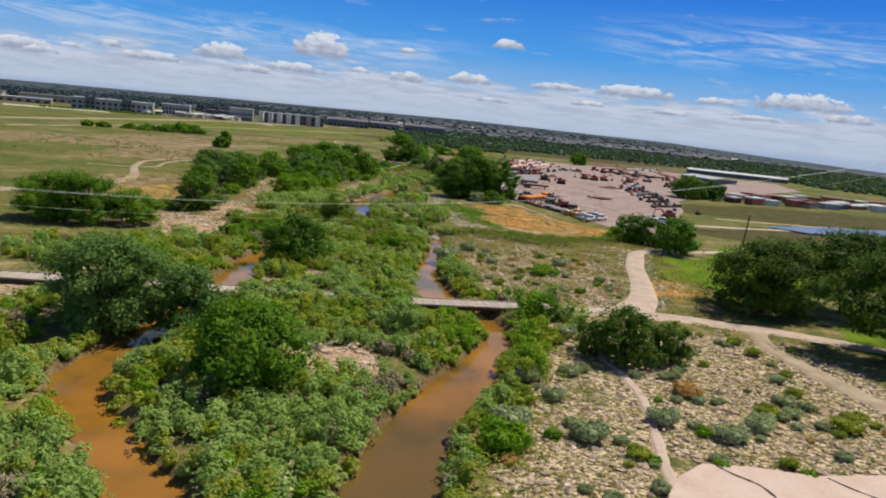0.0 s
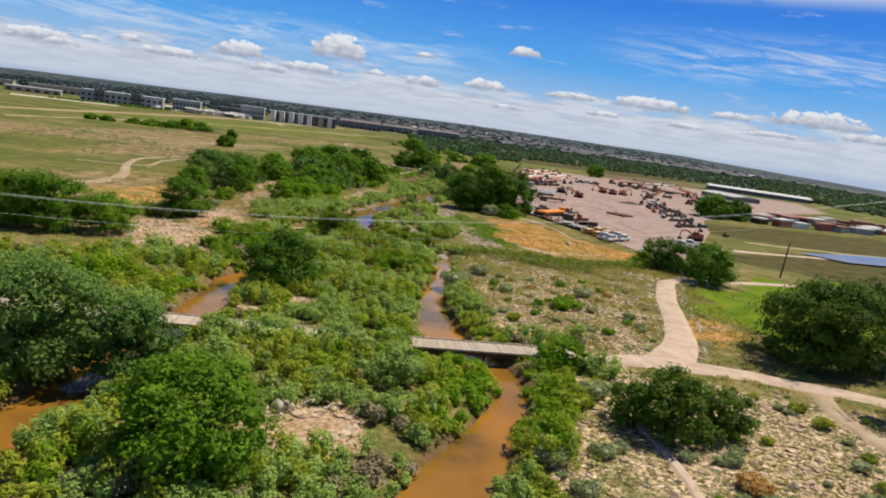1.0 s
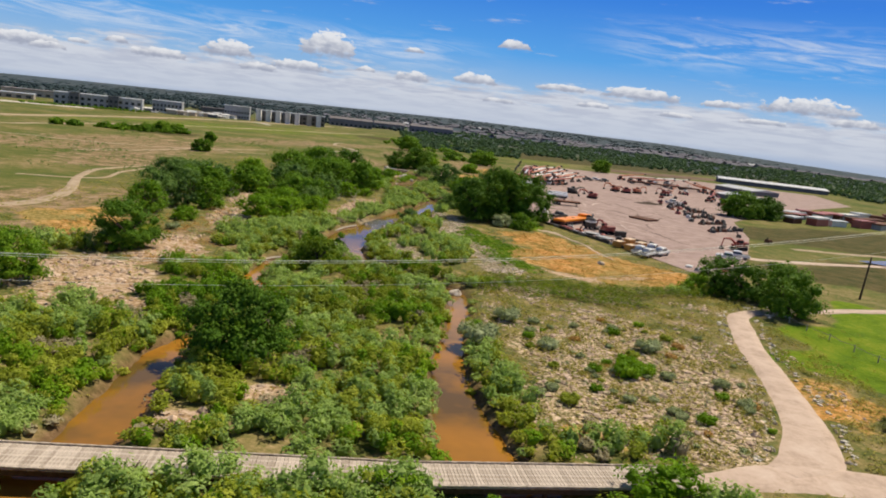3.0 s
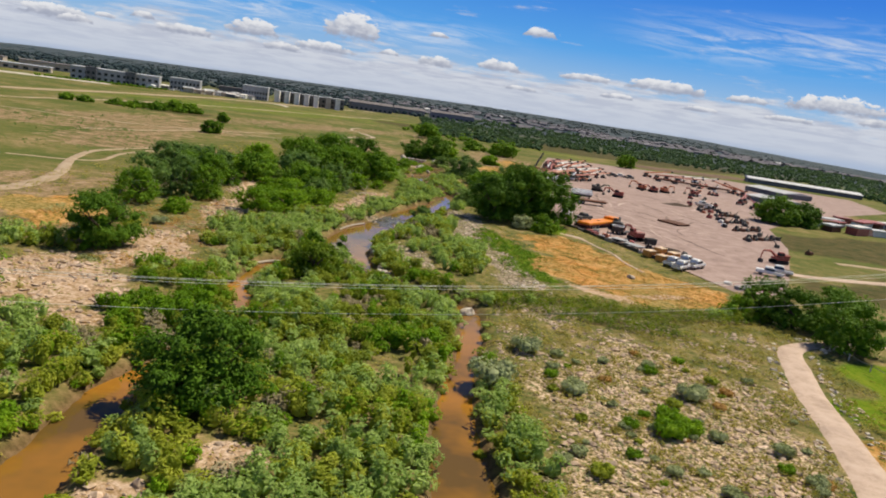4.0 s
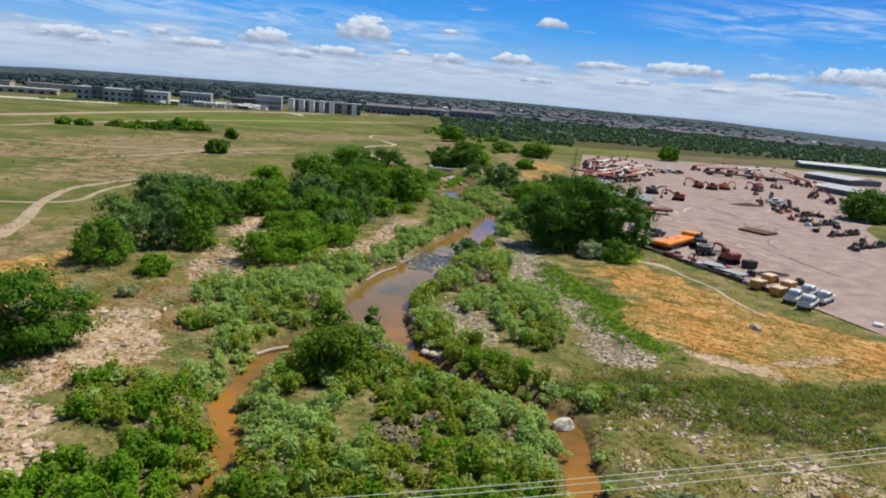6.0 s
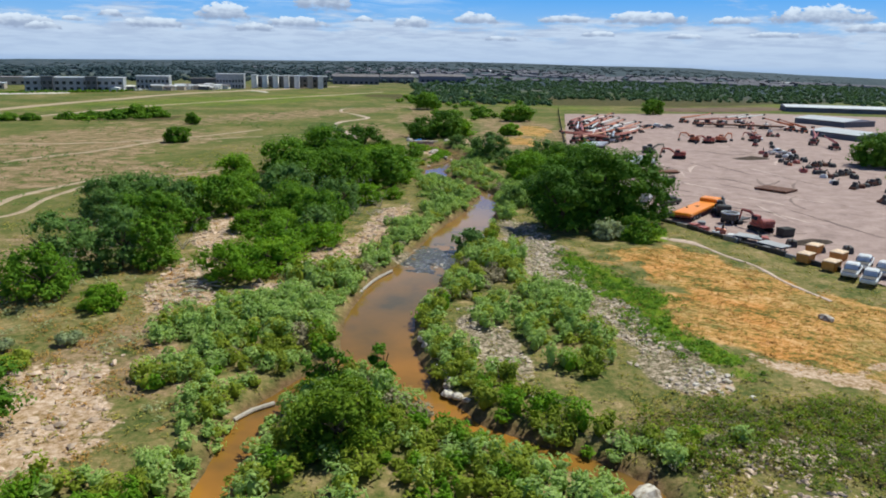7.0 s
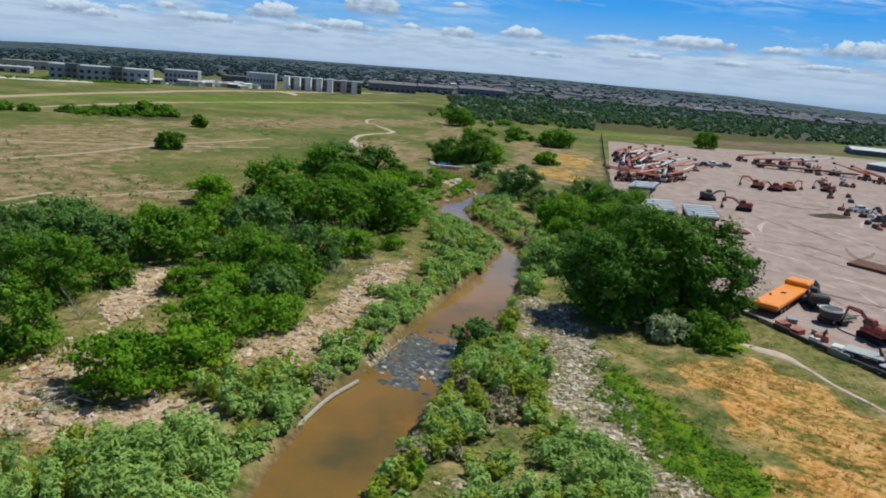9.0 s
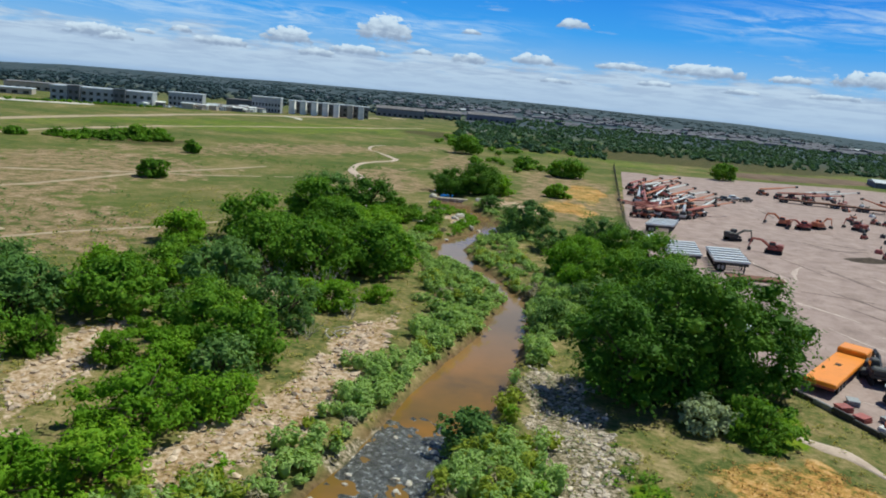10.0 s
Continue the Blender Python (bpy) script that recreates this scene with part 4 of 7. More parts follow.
# ---------- plants ----------
def thicket_mask(px, py):
    edge = 1 + 0.55 * waves(px, py, 5.5, 25)
    xl, xr = creek_x(py, True), creek_x(py)
    low = py < 104
    m = ((px > xl) & (px < xr) & low).astype(float)
    wl = np.interp(py, [10, 30, 50, 56, 70, 85, 100, 106], [16, 16, 15, 7, 8, 6, 5, 5]) * edge
    wr = np.interp(py, [10, 28, 40, 55, 60, 64, 75, 85, 97, 101], [3.6, 3.6, 3.4, 4, 6, 5, 4.4, 1.3, 1.2, 4]) * edge
    m = np.maximum(m, ((px <= xl) & (px > xl - wl) & low) | ((px >= xr) & (px < xr + wr) & low))
    wl2 = np.interp(py, [104, 110, 118, 124, 135, 150, 170, 190, 225], [14, 13.5, 11, 7.5, 7, 7.2, 7, 7, 5]) * edge
    wr2 = np.interp(py, [101, 104, 110, 120, 128, 140, 150, 170, 190, 225], [4, 5, 5, 5.5, 5, 4.5, 5, 7.5, 7.5, 6]) * edge
    m = np.maximum(m, (~low) & (px > xr - wl2) & (px < xr + wr2))
    m = np.maximum(m, fade(0.3, 0.6, zone(px, py, SHRUBS, 120)))
    bare = np.maximum(zone(px, py, SANDY, 10), 0.85 * zone(px, py, STONY[3:7], 43) * (zone(px, py, SHRUBS, 120) < 0.4))
    m = m * (1 - fade(0.3, 0.7, bare + 0.25 * waves(px, py, 1.5, 21)))
    gap = np.interp(py, [100, 106, 150, 160], [0.0, 0.45, 0.45, 0.0])
    m = m * fade(gap - 0.2, gap + 0.3, shore(px, py)) * fade(0.2, 0.8, way_distance(px, py))
    m = np.where(py > 176, m * fade(0.2, 1.1, shore(px, py)) * fade(-0.5, -0.1, waves(px, py, 2.6, 28)), m)
    return m * fade(-0.50, -0.36, waves(px, py, 3.4, 22))


BOARD_A, BOARD_B, BOARD_C = (-34.5, 53.9), (-3.0, 58.35), (10.2, 61.15)


def board_distance(x, y):
    return line_distance(x, y, [(*BOARD_A, 2.3), (*BOARD_B, 2.3), (*BOARD_C, 2.3)])


def build_thickets():
    step = 0.80
    gx, gy = np.meshgrid(np.arange(-48, 30, step), np.arange(16, 226, step))
    px = gx.ravel() + rng.uniform(-0.4, 0.4, gx.size)
    py = gy.ravel() + rng.uniform(-0.4, 0.4, gx.size)
    south = (py < 58.35 + (px + 3) * 0.15) & (px > -16.5) & (px < -2.5)
    keep = (rng.uniform(0, 1, px.size) < thicket_mask(px, py)) & (board_distance(px, py) > np.where(south, 0.30, 0.75))
    px, py, south = px[keep], py[keep], south[keep]
    tall = 1.22 + 0.85 * waves(px, py, 2.8, 23) + 0.40 * waves(px, py, 1.25, 27) + rng.uniform(-0.28, 0.32, px.size)
    tall *= np.clip(0.55 + 0.3 * shore(px, py), 0.5, 1.0) * np.where(south, np.where(board_distance(px, py) < 4, 1.15, 1.0), np.clip(0.5 + board_distance(px, py) * 0.22, 0.55, 1))
    tall = np.clip(tall * np.interp(py, [168, 178], [1.0, 0.65]), 0.45, 2.4)
    pick = waves(px, py, 6.5, 24) + 0.25 * rng.normal(size=px.size) - np.interp(py, [104, 112, 140], [0.0, 0.36, 0.60]) + 1.2 * ((py > 194) & (px < creek_x(py)))
    dry = waves(px, py, 2.2, 26) > 0.46
    kinds = ((dry, M_TWIG, "dry_thicket", "patches of bare grey-brown twigs in the thicket"), ((pick < -0.18) & ~dry, M_SILVER, "silver_willow_thicket", "grey-green sandbar willow thicket along the creek"),
             ((pick >= -0.18) & (pick < 0.30) & ~dry, M_WILLOW, "willow_thicket", "dense mid-green willow thicket on the creek bank"),
             ((pick >= 0.30) & ~dry, M_LUSH, "shrub_thicket", "bright lush green shrub thicket on the creek flat"))
    for lo, hi, per, size in ((0, 48, 84, 0.150), (48, 76, 76, 0.155), (76, 112, 66, 0.165), (112, 150, 56, 0.19), (150, 240, 34, 0.25)):
        for sel, mat, name, label in kinds:
            s = sel & (py >= lo) & (py < hi)
            k = s.sum()
            if k < 3:
                continue
            ts = tall[s] * (0.7 if mat is M_TWIG else 1.0)
            foot = np.stack([px[s] * U, py[s] * U, ground_z(px[s], py[s])], 1)
            g = Geo()
            up = np.array((0.0, 0.0, 1.0))
            lumps(g, foot + up * (ts * 0.32)[:, None], np.stack([rng.uniform(0.30, 0.46, k)] * 2 + [ts * 0.34], 1), rng, 0.15)
            # crown puffs on top, and skirts below the taller ones
            wide = rng.uniform(0.36, 0.66, k)
            rad = np.stack([wide, wide * rng.uniform(0.8, 1.2, k), np.minimum(rng.uniform(0.30, 0.52, k), ts * 0.5)], 1)
            p, d = clump_points(foot + up * np.maximum(ts - rad[:, 2] * 0.8, 0.2)[:, None], rad, int(per * 0.6), rng, -0.35)
            leaf_cards(g, p, unit(d) * 0.75 + up * 0.65, size, rng, 0.48)
            t = ts > 0.8
            k2 = t.sum()
            if k2 > 2:
                c = foot[t] + up * (ts[t] * 0.46)[:, None] + rng.normal(0, 0.22, (k2, 3)) * (1, 1, 0.3)
                rad = np.stack([rng.uniform(0.48, 0.80, k2)] * 2 + [ts[t] * 0.36], 1)
                p, d = clump_points(c, rad, int(per * 0.45), rng, -0.4)
                leaf_cards(g, p, unit(d) * 0.8 + up * 0.5, size * 1.1, rng, 0.45)
            tagged(new(name, g.mesh(name, mat)), label, "thicket", kind="stuff")


build_thickets()


def limb_set(g, r, height, width, trunks, lean=0.25):
    tips = []
    for k in range(trunks):
        a = r.uniform(0, 6.28)
        foot = np.array([math.cos(a), math.sin(a), 0]) * (0.25 * (trunks > 1))
        knee = foot + np.array([math.cos(a) * lean, math.sin(a) * lean, 1.0]) * height * 0.28
        rad = 0.035 * height
        g.tube(foot - [0, 0, 0.3], knee, rad * 1.25, rad * 0.8, 7)
        for j in range(4 if trunks < 3 else 3):
            b = a + r.uniform(-2.4, 2.4)
            tip = knee + np.array([math.cos(b) * width * 0.30, math.sin(b) * width * 0.30, height * r.uniform(0.22, 0.48)])
            mid = (knee + tip) / 2 + r.normal(0, 0.12, 3) * [1, 1, 0.3]
            g.tube(knee, mid, rad * 0.62, rad * 0.4, 6, False)
            g.tube(mid, tip, rad * 0.4, rad * 0.14, 5, False)
            tips.append(tip)
    return tips


def tree(x, y, h, w, mat, label, seed, skirt=0.25, card=0.2, density=1.0, trunks=1, name="tree", category="tree", group=""):
    """A tree or tall bush: tapered trunk with limbs, and a crown of leaf clumps with an uneven outline. h, w in plan units."""
    r = np.random.default_rng(seed)
    h, w = h * U, w * U
    top = thing(name, x, y, None, 0, label, category, group)
    g = Geo()
    limb_set(g, r, h, w, trunks)
    part("trunk", g, M_BARK, top)
    n = int(np.clip(10 + w * h * 0.42, 12, 54))
    zc, hz, hw = h * (skirt + (1 - skirt) * 0.5), h * (1 - skirt) * 0.5, w * 0.5
    u = r.uniform(-0.9, 0.95, n)
    az = np.arange(n) * 2.39996 + r.uniform(-0.5, 0.5, n)
    bulge = np.sqrt(np.clip(1 - u * u * 0.9, 0.05, 1)) * (1 - 0.25 * np.clip(u, 0, 1))
    reach = r.uniform(0.45, 0.95, n) * bulge
    lr = r.uniform(0.16, 0.36, n) * min(hw, hz * 1.5) + 0.25
    c = np.stack([np.cos(az) * reach * hw, np.sin(az) * reach * hw, zc + u * (hz - lr * 0.7)], 1)
    if skirt < 0.1:
        # low boughs that reach the ground
        low = np.arange(9) * 0.698 + r.uniform(-0.25, 0.25, 9)
        far_out = r.uniform(0.42, 0.78, 9) * hw
        c = np.concatenate([c, np.stack([np.cos(low) * far_out, np.sin(low) * far_out, h * r.uniform(0.10, 0.24, 9)], 1)])
        lr = np.concatenate([lr, r.uniform(0.24, 0.36, 9) * min(hw, hz * 1.5) + 0.2])
    c = np.concatenate([c, [[0, 0, zc + hz * 0.45], [0, 0, zc - hz * 0.1]]])
    lr = np.concatenate([lr, [hw * 0.42, hw * 0.55]])
    rad = np.stack([lr, lr, lr * 0.86], 1)
    g = Geo()
    per = int(np.clip(density * 2.6 * (lr.mean() / card) ** 2, 60, 420))
    # each clump is broken into small puffs of leaves, with gaps between
    split = int(np.clip(round(lr.mean() / 0.16), 4, 9))
    pc, pd = clump_points(c, rad * 0.66, split, r, -0.55)
    pr = np.repeat(lr, split) * r.uniform(0.36, 0.72, len(pc))
    lumps(g, c, rad * 0.40, r, 0.18)
    p, d = clump_points(pc, np.stack([pr, pr, pr * 0.72], 1), max(6, per // split), r, -0.6)
    p[:, 2] = np.maximum(p[:, 2], 0.15)
    whole = np.repeat(unit(pd), max(6, per // split), 0)
    leaf_cards(g, p, unit(d) * 0.6 + whole * 0.45 + [0, 0, 0.5], card * 0.86, r, 0.52)
    part("crown", g, mat, top)
    return top


OLIVE_LABEL = "blue-grey olive tree with a dense low crown"
COTTON_LABEL = "dark green cottonwood with a broad round crown"
BUSH_LABEL = "round bright green bush on sandy ground"
# single trees by the creek: x, y, height, width, kind, seed
NEAR_TREES = [(-21.9, 46.0, 6.8, 8.2, "o", 1), (-17.2, 47.4, 5.2, 5.8, "o", 2), (-9.9, 38.2, 5.4, 7.6, "c", 3), (-14.9, 71.6, 5.0, 7.0, "b", 4), (-34.6, 98.2, 5.4, 6.8, "b", 5), (-41.5, 80.5, 6.2, 8.5, "c", 6), (-36.5, 82.5, 4.6, 6.0, "c", 7),
              (-45.6, 80.0, 5.8, 7.4, "c", 8), (-15.6, 99.0, 3.4, 5.6, "m", 9), (-17.0, 104.2, 3.2, 2.4, "d", 10), (-14.2, 105.2, 3.0, 1.3, "d", 11), (14.2, 49.4, 4.1, 5.8, "s", 12), (17.6, 50.4, 3.0, 3.4, "s", 13), (12.0, 50.6, 2.8, 3.0, "s", 131)]
BRIDGE_BUSHES = [(-14.2, 53.6, 2.3, 4.6, "w", 14), (-11.2, 55.0, 2.2, 4.2, "w", 15), (-6.4, 55.6, 2.3, 4.4, "w", 16), (-3.2, 56.4, 2.2, 3.6, "w", 17), (8.8, 58.8, 2.4, 4.2, "l", 18), (11.6, 58.6, 1.7, 3.2, "w", 19), (-24.5, 51.5, 2.8, 5.0, "w", 20), (-12.6, 48.5, 2.6, 4.4, "w", 201), (-2.6, 51.5, 2.5, 4.6, "w", 202)]
EAST_TREES = [(32.6, 70.2, 7.8, 11.6, "s", 21), (42.5, 73.0, 9.2, 12.5, "k", 22), (38.0, 57.5, 9.0, 12.5, "k", 23), (49.0, 64.0, 9.0, 12.0, "k", 24), (32.8, 100.9, 5.4, 6.8, "b", 25), (28.3, 109.2, 4.6, 6.0, "b", 26), (30.4, 106.6, 4.4, 6.0, "b", 27),
              (34.8, 107.8, 4.8, 6.4, "b", 28), (26.0, 108.0, 2.4, 4.0, "l", 29)]
BIG_TREES = [(0.6, 146.5, 7.6, 8.6, "b", 31), (5.2, 148.8, 9.6, 10.4, "b", 32), (9.8, 151.0, 8.8, 9.0, "b", 33), (4.4, 155.5, 8.6, 9.0, "b", 34), (8.6, 181.5, 6.4, 8.0, "c", 35), (4.0, 172.0, 5.8, 8.0, "c", 36), (-0.6, 180.0, 4.6, 7.0, "l", 37), (4.4, 198.5, 5.0, 8.0, "o", 38),
             (-5.8, 203.0, 5.2, 9.0, "o", 39), (-20.6, 240.5, 6.0, 9.0, "b", 40), (-15.2, 242.0, 6.6, 9.6, "b", 401), (-12.0, 224.0, 2.6, 4.6, "o", 402), (-3.8, 160.5, 2.6, 4.2, "o", 41), (8.6, 142.8, 2.6, 5.0, "c", 42), (5.4, 143.2, 2.1, 3.8, "g", 43), (-9.3, 136.6, 2.4, 3.2, "o", 44),
             (2.0, 160.5, 4.6, 7.0, "c", 45), (6.6, 164.0, 5.6, 7.4, "c", 46), (1.0, 166.5, 3.4, 6.0, "o", 47), (0.6, 187.0, 4.0, 7.0, "l", 48), (6.0, 190.5, 5.0, 8.0, "c", 49), (-2.4, 193.5, 3.4, 6.4, "o", 50), (-1.0, 173.5, 3.2, 5.0, "l", 641), (8.0, 172.0, 5.0, 7.0, "c", 642)]
WEST_TREES = [(-41.6, 118.8, 4.4, 6.4, "c", 51), (-43.0, 124.5, 5.8, 5.8, "o", 52), (-40.0, 127.5, 5.8, 5.4, "o", 53), (-36.8, 127.8, 4.6, 5.4, "c", 54), (-41.0, 137.0, 5.6, 7.0, "c", 55), (-36.0, 117.0, 1.9, 3.2, "l", 56), (-28.6, 124.8, 3.5, 6.8, "l", 57), (-25.8, 127.6, 3.1, 5.8, "l", 58),
              (-27.0, 133.8, 3.8, 7.4, "l", 59), (-23.6, 136.2, 2.8, 4.4, "l", 60), (-25.4, 144.0, 4.4, 6.4, "c", 61), (-29.4, 147.6, 4.6, 6.6, "c", 62), (-25.0, 151.5, 4.6, 6.0, "o", 63), (-45.4, 139.0, 5.2, 6.0, "o", 64), (-49.5, 145.0, 5.2, 6.4, "o", 65), (-46.5, 149.0, 4.2, 6.0, "c", 66), (-50.5, 153.0, 4.6, 7.0, "o", 67)]
GROVE_TREES = [(-38.0, 150.0, 4.8, 8.0, "c", 71), (-43.5, 146.0, 5.2, 8.0, "o", 72), (-32.4, 156.5, 5.4, 8.0, "o", 73), (-27.2, 166.6, 6.4, 8.6, "c", 74), (-21.6, 171.0, 6.2, 8.0, "c", 75), (-33.5, 170.0, 6.0, 9.0, "c", 76), (-38.4, 181.0, 6.4, 9.0, "c", 77), (-45.0, 176.0, 4.0, 6.5, "l", 78),
               (-30.0, 186.0, 5.4, 8.4, "c", 79), (-25.0, 189.0, 4.0, 7.6, "l", 80), (-36.0, 198.0, 6.2, 9.6, "c", 81), (-30.2, 207.0, 6.4, 8.6, "b", 82), (-22.6, 180.0, 4.2, 6.6, "l", 83), (-37.5, 210.0, 5.8, 9.0, "o", 84)]
KIND = {"b": (M_DEEP, COTTON_LABEL, -0.10, 1), "m": (M_MID, "round olive-green tree standing in the thicket", 0.06, 2), "o": (M_OLIVE, OLIVE_LABEL, 0.02, 2), "c": (M_TREE, COTTON_LABEL, -0.06, 1), "l": (M_LUSH, BUSH_LABEL, -0.05, 3), "k": (M_SHADED, "dark green spreading tree with an open crown", 0.12, 2), "w": (M_SILVER, "tall silver-green willow bush beside the boardwalk", -0.1, 3), "f": (M_TREE, "dense dark green bush in the open field", -0.15, 3), "s": (M_SHADED, "dark green tree with low spreading branches on stony ground", -0.02, 3), "d": (M_TREE, "small dark upright tree at the water", 0.06, 1), "g": (M_SAGE, "grey-green shrub in the shade", 0.02, 3)}


def plant(rows, card, density=1.0):
    for x, y, h, w, k, seed in rows:
        mat, label, skirt, trunks = KIND[k]
        bush = k in "lgfw"
        tree(x, y, h, w, mat, label, seed, skirt, card, density, trunks, "bush" if bush else "tree", "bush" if bush else "tree")


plant(NEAR_TREES, 0.18, 1.35)
plant(BRIDGE_BUSHES, 0.17)
plant(EAST_TREES, 0.21)
plant(BIG_TREES, 0.23)
plant(WEST_TREES, 0.21)
plant(GROVE_TREES, 0.31, 0.58)
FIELD_TREES = [(-71.2, 219, 3.8, 5.2, "f", 91), (-84, 261, 3.4, 3.6, "f", 92), (-103.5, 281, 3.6, 7.0, "f", 93), (-107.5, 279, 3.8, 7.0, "f", 94), (-112, 276, 2.6, 8.0, "f", 95), (-117, 272, 2.2, 8.0, "f", 96), (-122, 268, 1.8, 8.0, "f", 97), (-100.5, 279, 2.4, 6.0, "f", 981), (-110, 271, 1.7, 8.0, "f", 982), (-116, 266, 1.4, 8.0, "f", 983), (-129, 262, 2.0, 6.0, "f", 984), (-134, 260, 2.4, 5.0, "f", 985), (-104, 275, 1.8, 7.0, "f", 986), (-25.4, 338, 6.4, 12.0, "c", 98), (5.3, 292, 5.4, 10.0, "c", 99), (-6, 305, 3.8, 7.0, "c", 100),
               (0.6, 249, 3.0, 6.0, "l", 101), (-12, 244, 4.4, 8.0, "l", 102), (66.6, 204.0, 6.6, 11.0, "b", 103), (73.5, 206, 5.8, 9.0, "b", 104), (56.5, 333, 6.0, 8.0, "c", 105)]
plant(FIELD_TREES, 0.46, 0.6)


def grove_fill():
    """Bushes between the western trees: a few plants, repeated with other turns and sizes."""
    r = np.random.default_rng(77)
    stock = [tree(-45.0 + 5 * k, 160 + 3 * k, 3.0 + 0.4 * (k % 3), 4.6 + 0.5 * (k % 2), KIND[c][0], KIND[c][1], 500 + k, -0.05, 0.24, 0.9, 3, "bush", "bush", "bushes between the trees") for k, c in enumerate("lcolcl")]
    taken = [(x, y, w) for rows in (WEST_TREES, GROVE_TREES, NEAR_TREES) for x, y, h, w, k, seed in rows]
    count = 0
    for _ in range(900):
        x, y = r.uniform(-50, -19), r.uniform(112, 216)
        if y < 139 or x > float(creek_x(y)) - 7 or x < -50 + (y - 112) * 0.12:
            continue
        if float(zone(np.array([x]), np.array([y]), SANDY, 10)[0]) > 0.2 or any(math.hypot(x - a, y - b) < 0.36 * w + 1.1 for a, b, w in taken):
            continue
        s = r.uniform(0.5, 1.0)
        copy_thing(stock[int(r.integers(6))], pose(x * U, y * U, float(ground_z(x, y)) - 0.05, 0, 0, r.uniform(0, 360)) @ Matrix.Diagonal((s, s, s * r.uniform(0.8, 1.15), 1)))
        taken.append((x, y, 4.2 * s))
        count += 1
        if count >= 46:
            break


grove_fill()


def scatter(x0, x1, y0, y1, count, want):
    px, py = rng.uniform(x0, x1, count), rng.uniform(y0, y1, count)
    keep = (rng.uniform(0, 1, count) < want(px, py)) & (shore(px, py) > 0.2) & (way_distance(px, py) > 0.15) & (board_distance(px, py) > 0.3) & (yard_mask(px, py) < 0.5) & ~inside(px, py, slab_poly)
    return px[keep], py[keep]


# low scrub: single sage bushes told apart on the stony ground
def sage_bush(seed, mat, h, w):
    r = np.random.default_rng(seed)
    g = Geo()
    n = 9
    a = np.arange(n) * 2.4
    c = np.stack([np.cos(a) * w * 0.30, np.sin(a) * w * 0.30, h * r.uniform(0.3, 0.62, n)], 1)
    rad = np.stack([r.uniform(0.22, 0.36, n) * w] * 2 + [r.uniform(0.3, 0.42, n) * h], 1)
    lumps(g, c, rad * 0.7, r, 0.15)
    p, d = clump_points(c, rad, 48, r, -0.5)
    p[:, 2] = np.maximum(p[:, 2], 0.03)
    leaf_cards(g, p, d + [0, 0, 0.4], 0.11, r, 0.4)
    return g.mesh("scrub", mat)


SAGE_MESHES = [(sage_bush(201, M_SAGE, 0.8, 1.3), "grey-green sagebrush on stony ground"), (sage_bush(202, M_SAGE, 0.65, 1.1), "grey-green sagebrush on stony ground"), (sage_bush(203, M_WILLOW, 0.9, 1.4), "small green shrub on stony ground"),
               (sage_bush(204, M_LUSH, 0.8, 1.3), "small bright green shrub on stony ground"), (sage_bush(205, M_DRYWEED, 0.6, 1.0), "dry straw-coloured weed clump")]
stone_want = lambda x, y: np.clip(zone(x, y, STONY[:3], 40), 0, 1)
sx, sy = scatter(4, 36, 26, 94, 800, stone_want)
for k, (x, y) in enumerate(zip(sx[:165], sy[:165])):
    me, label = SAGE_MESHES[int(rng.choice(5, p=(0.34, 0.2, 0.2, 0.14, 0.12)))]
    ob = tagged(new("sagebrush" if "sage" in label else "weed_clump" if "weed" in label else "shrub", me), label, "shrub", "scrub on the stony ground")
    ob.matrix_world = pose(x * U, y * U, float(ground_z(x, y)) - 0.04, 0, 0, rng.uniform(0, 360)) @ Matrix.Scale(rng.uniform(0.4, 1.05), 4)
# shrubs that stand out
for x, y, k, s in ((10.9, 76.2, 3, 1.7), (12.2, 77.0, 3, 1.5), (11.4, 78.6, 3, 1.4), (13.8, 38.6, 0, 1.6), (9.0, 35.5, 0, 1.8), (19.5, 39.0, 0, 1.4), (21.0, 41.5, 2, 1.2), (20.2, 40.2, 0, 1.2), (23.2, 44.0, 0, 1.2), (17.2, 37.2, 0, 1.6), (25.5, 40.5, 2, 1.5), (29.6, 37.8, 3, 1.7), (16.8, 43.6, 4, 1.9), (4.4, 33.4, 3, 2.4), (4.9, 36.2, 0, 1.9), (5.6, 39.5, 2, 1.7), (6.4, 43.5, 0, 1.5), (7.8, 40.8, 0, 1.3), (7.0, 47.0, 2, 1.8), (8.6, 51.5, 2, 1.9), (10.4, 54.0, 0, 1.7), (9.4, 45.2, 0, 1.2), (0.4, 80.3, 0, 2.6), (3.0, 87.2, 0, 1.9), (5.8, 80.6, 0, 1.4), (13.8, 82.5, 0, 1.7), (-37.5, 100.5, 0, 1.5), (-39.0, 104.0, 0, 1.8), (-36.0, 106.5, 2, 1.6), (-38.5, 109.0, 0, 1.4), (-35.0, 110.5, 0, 1.5), (-40.5, 99.0, 4, 1.6), (-34.2, 99.8, 4, 1.3)):
    me, label = SAGE_MESHES[k]
    ob = tagged(new("sagebrush" if "sage" in label else "weed_clump" if "weed" in label else "shrub", me), label, "shrub", "scrub on the open ground")
    ob.matrix_world = pose(x * U, y * U, float(ground_z(x, y)) - 0.05, 0, 0, 40 * k) @ Matrix.Scale(s, 4)


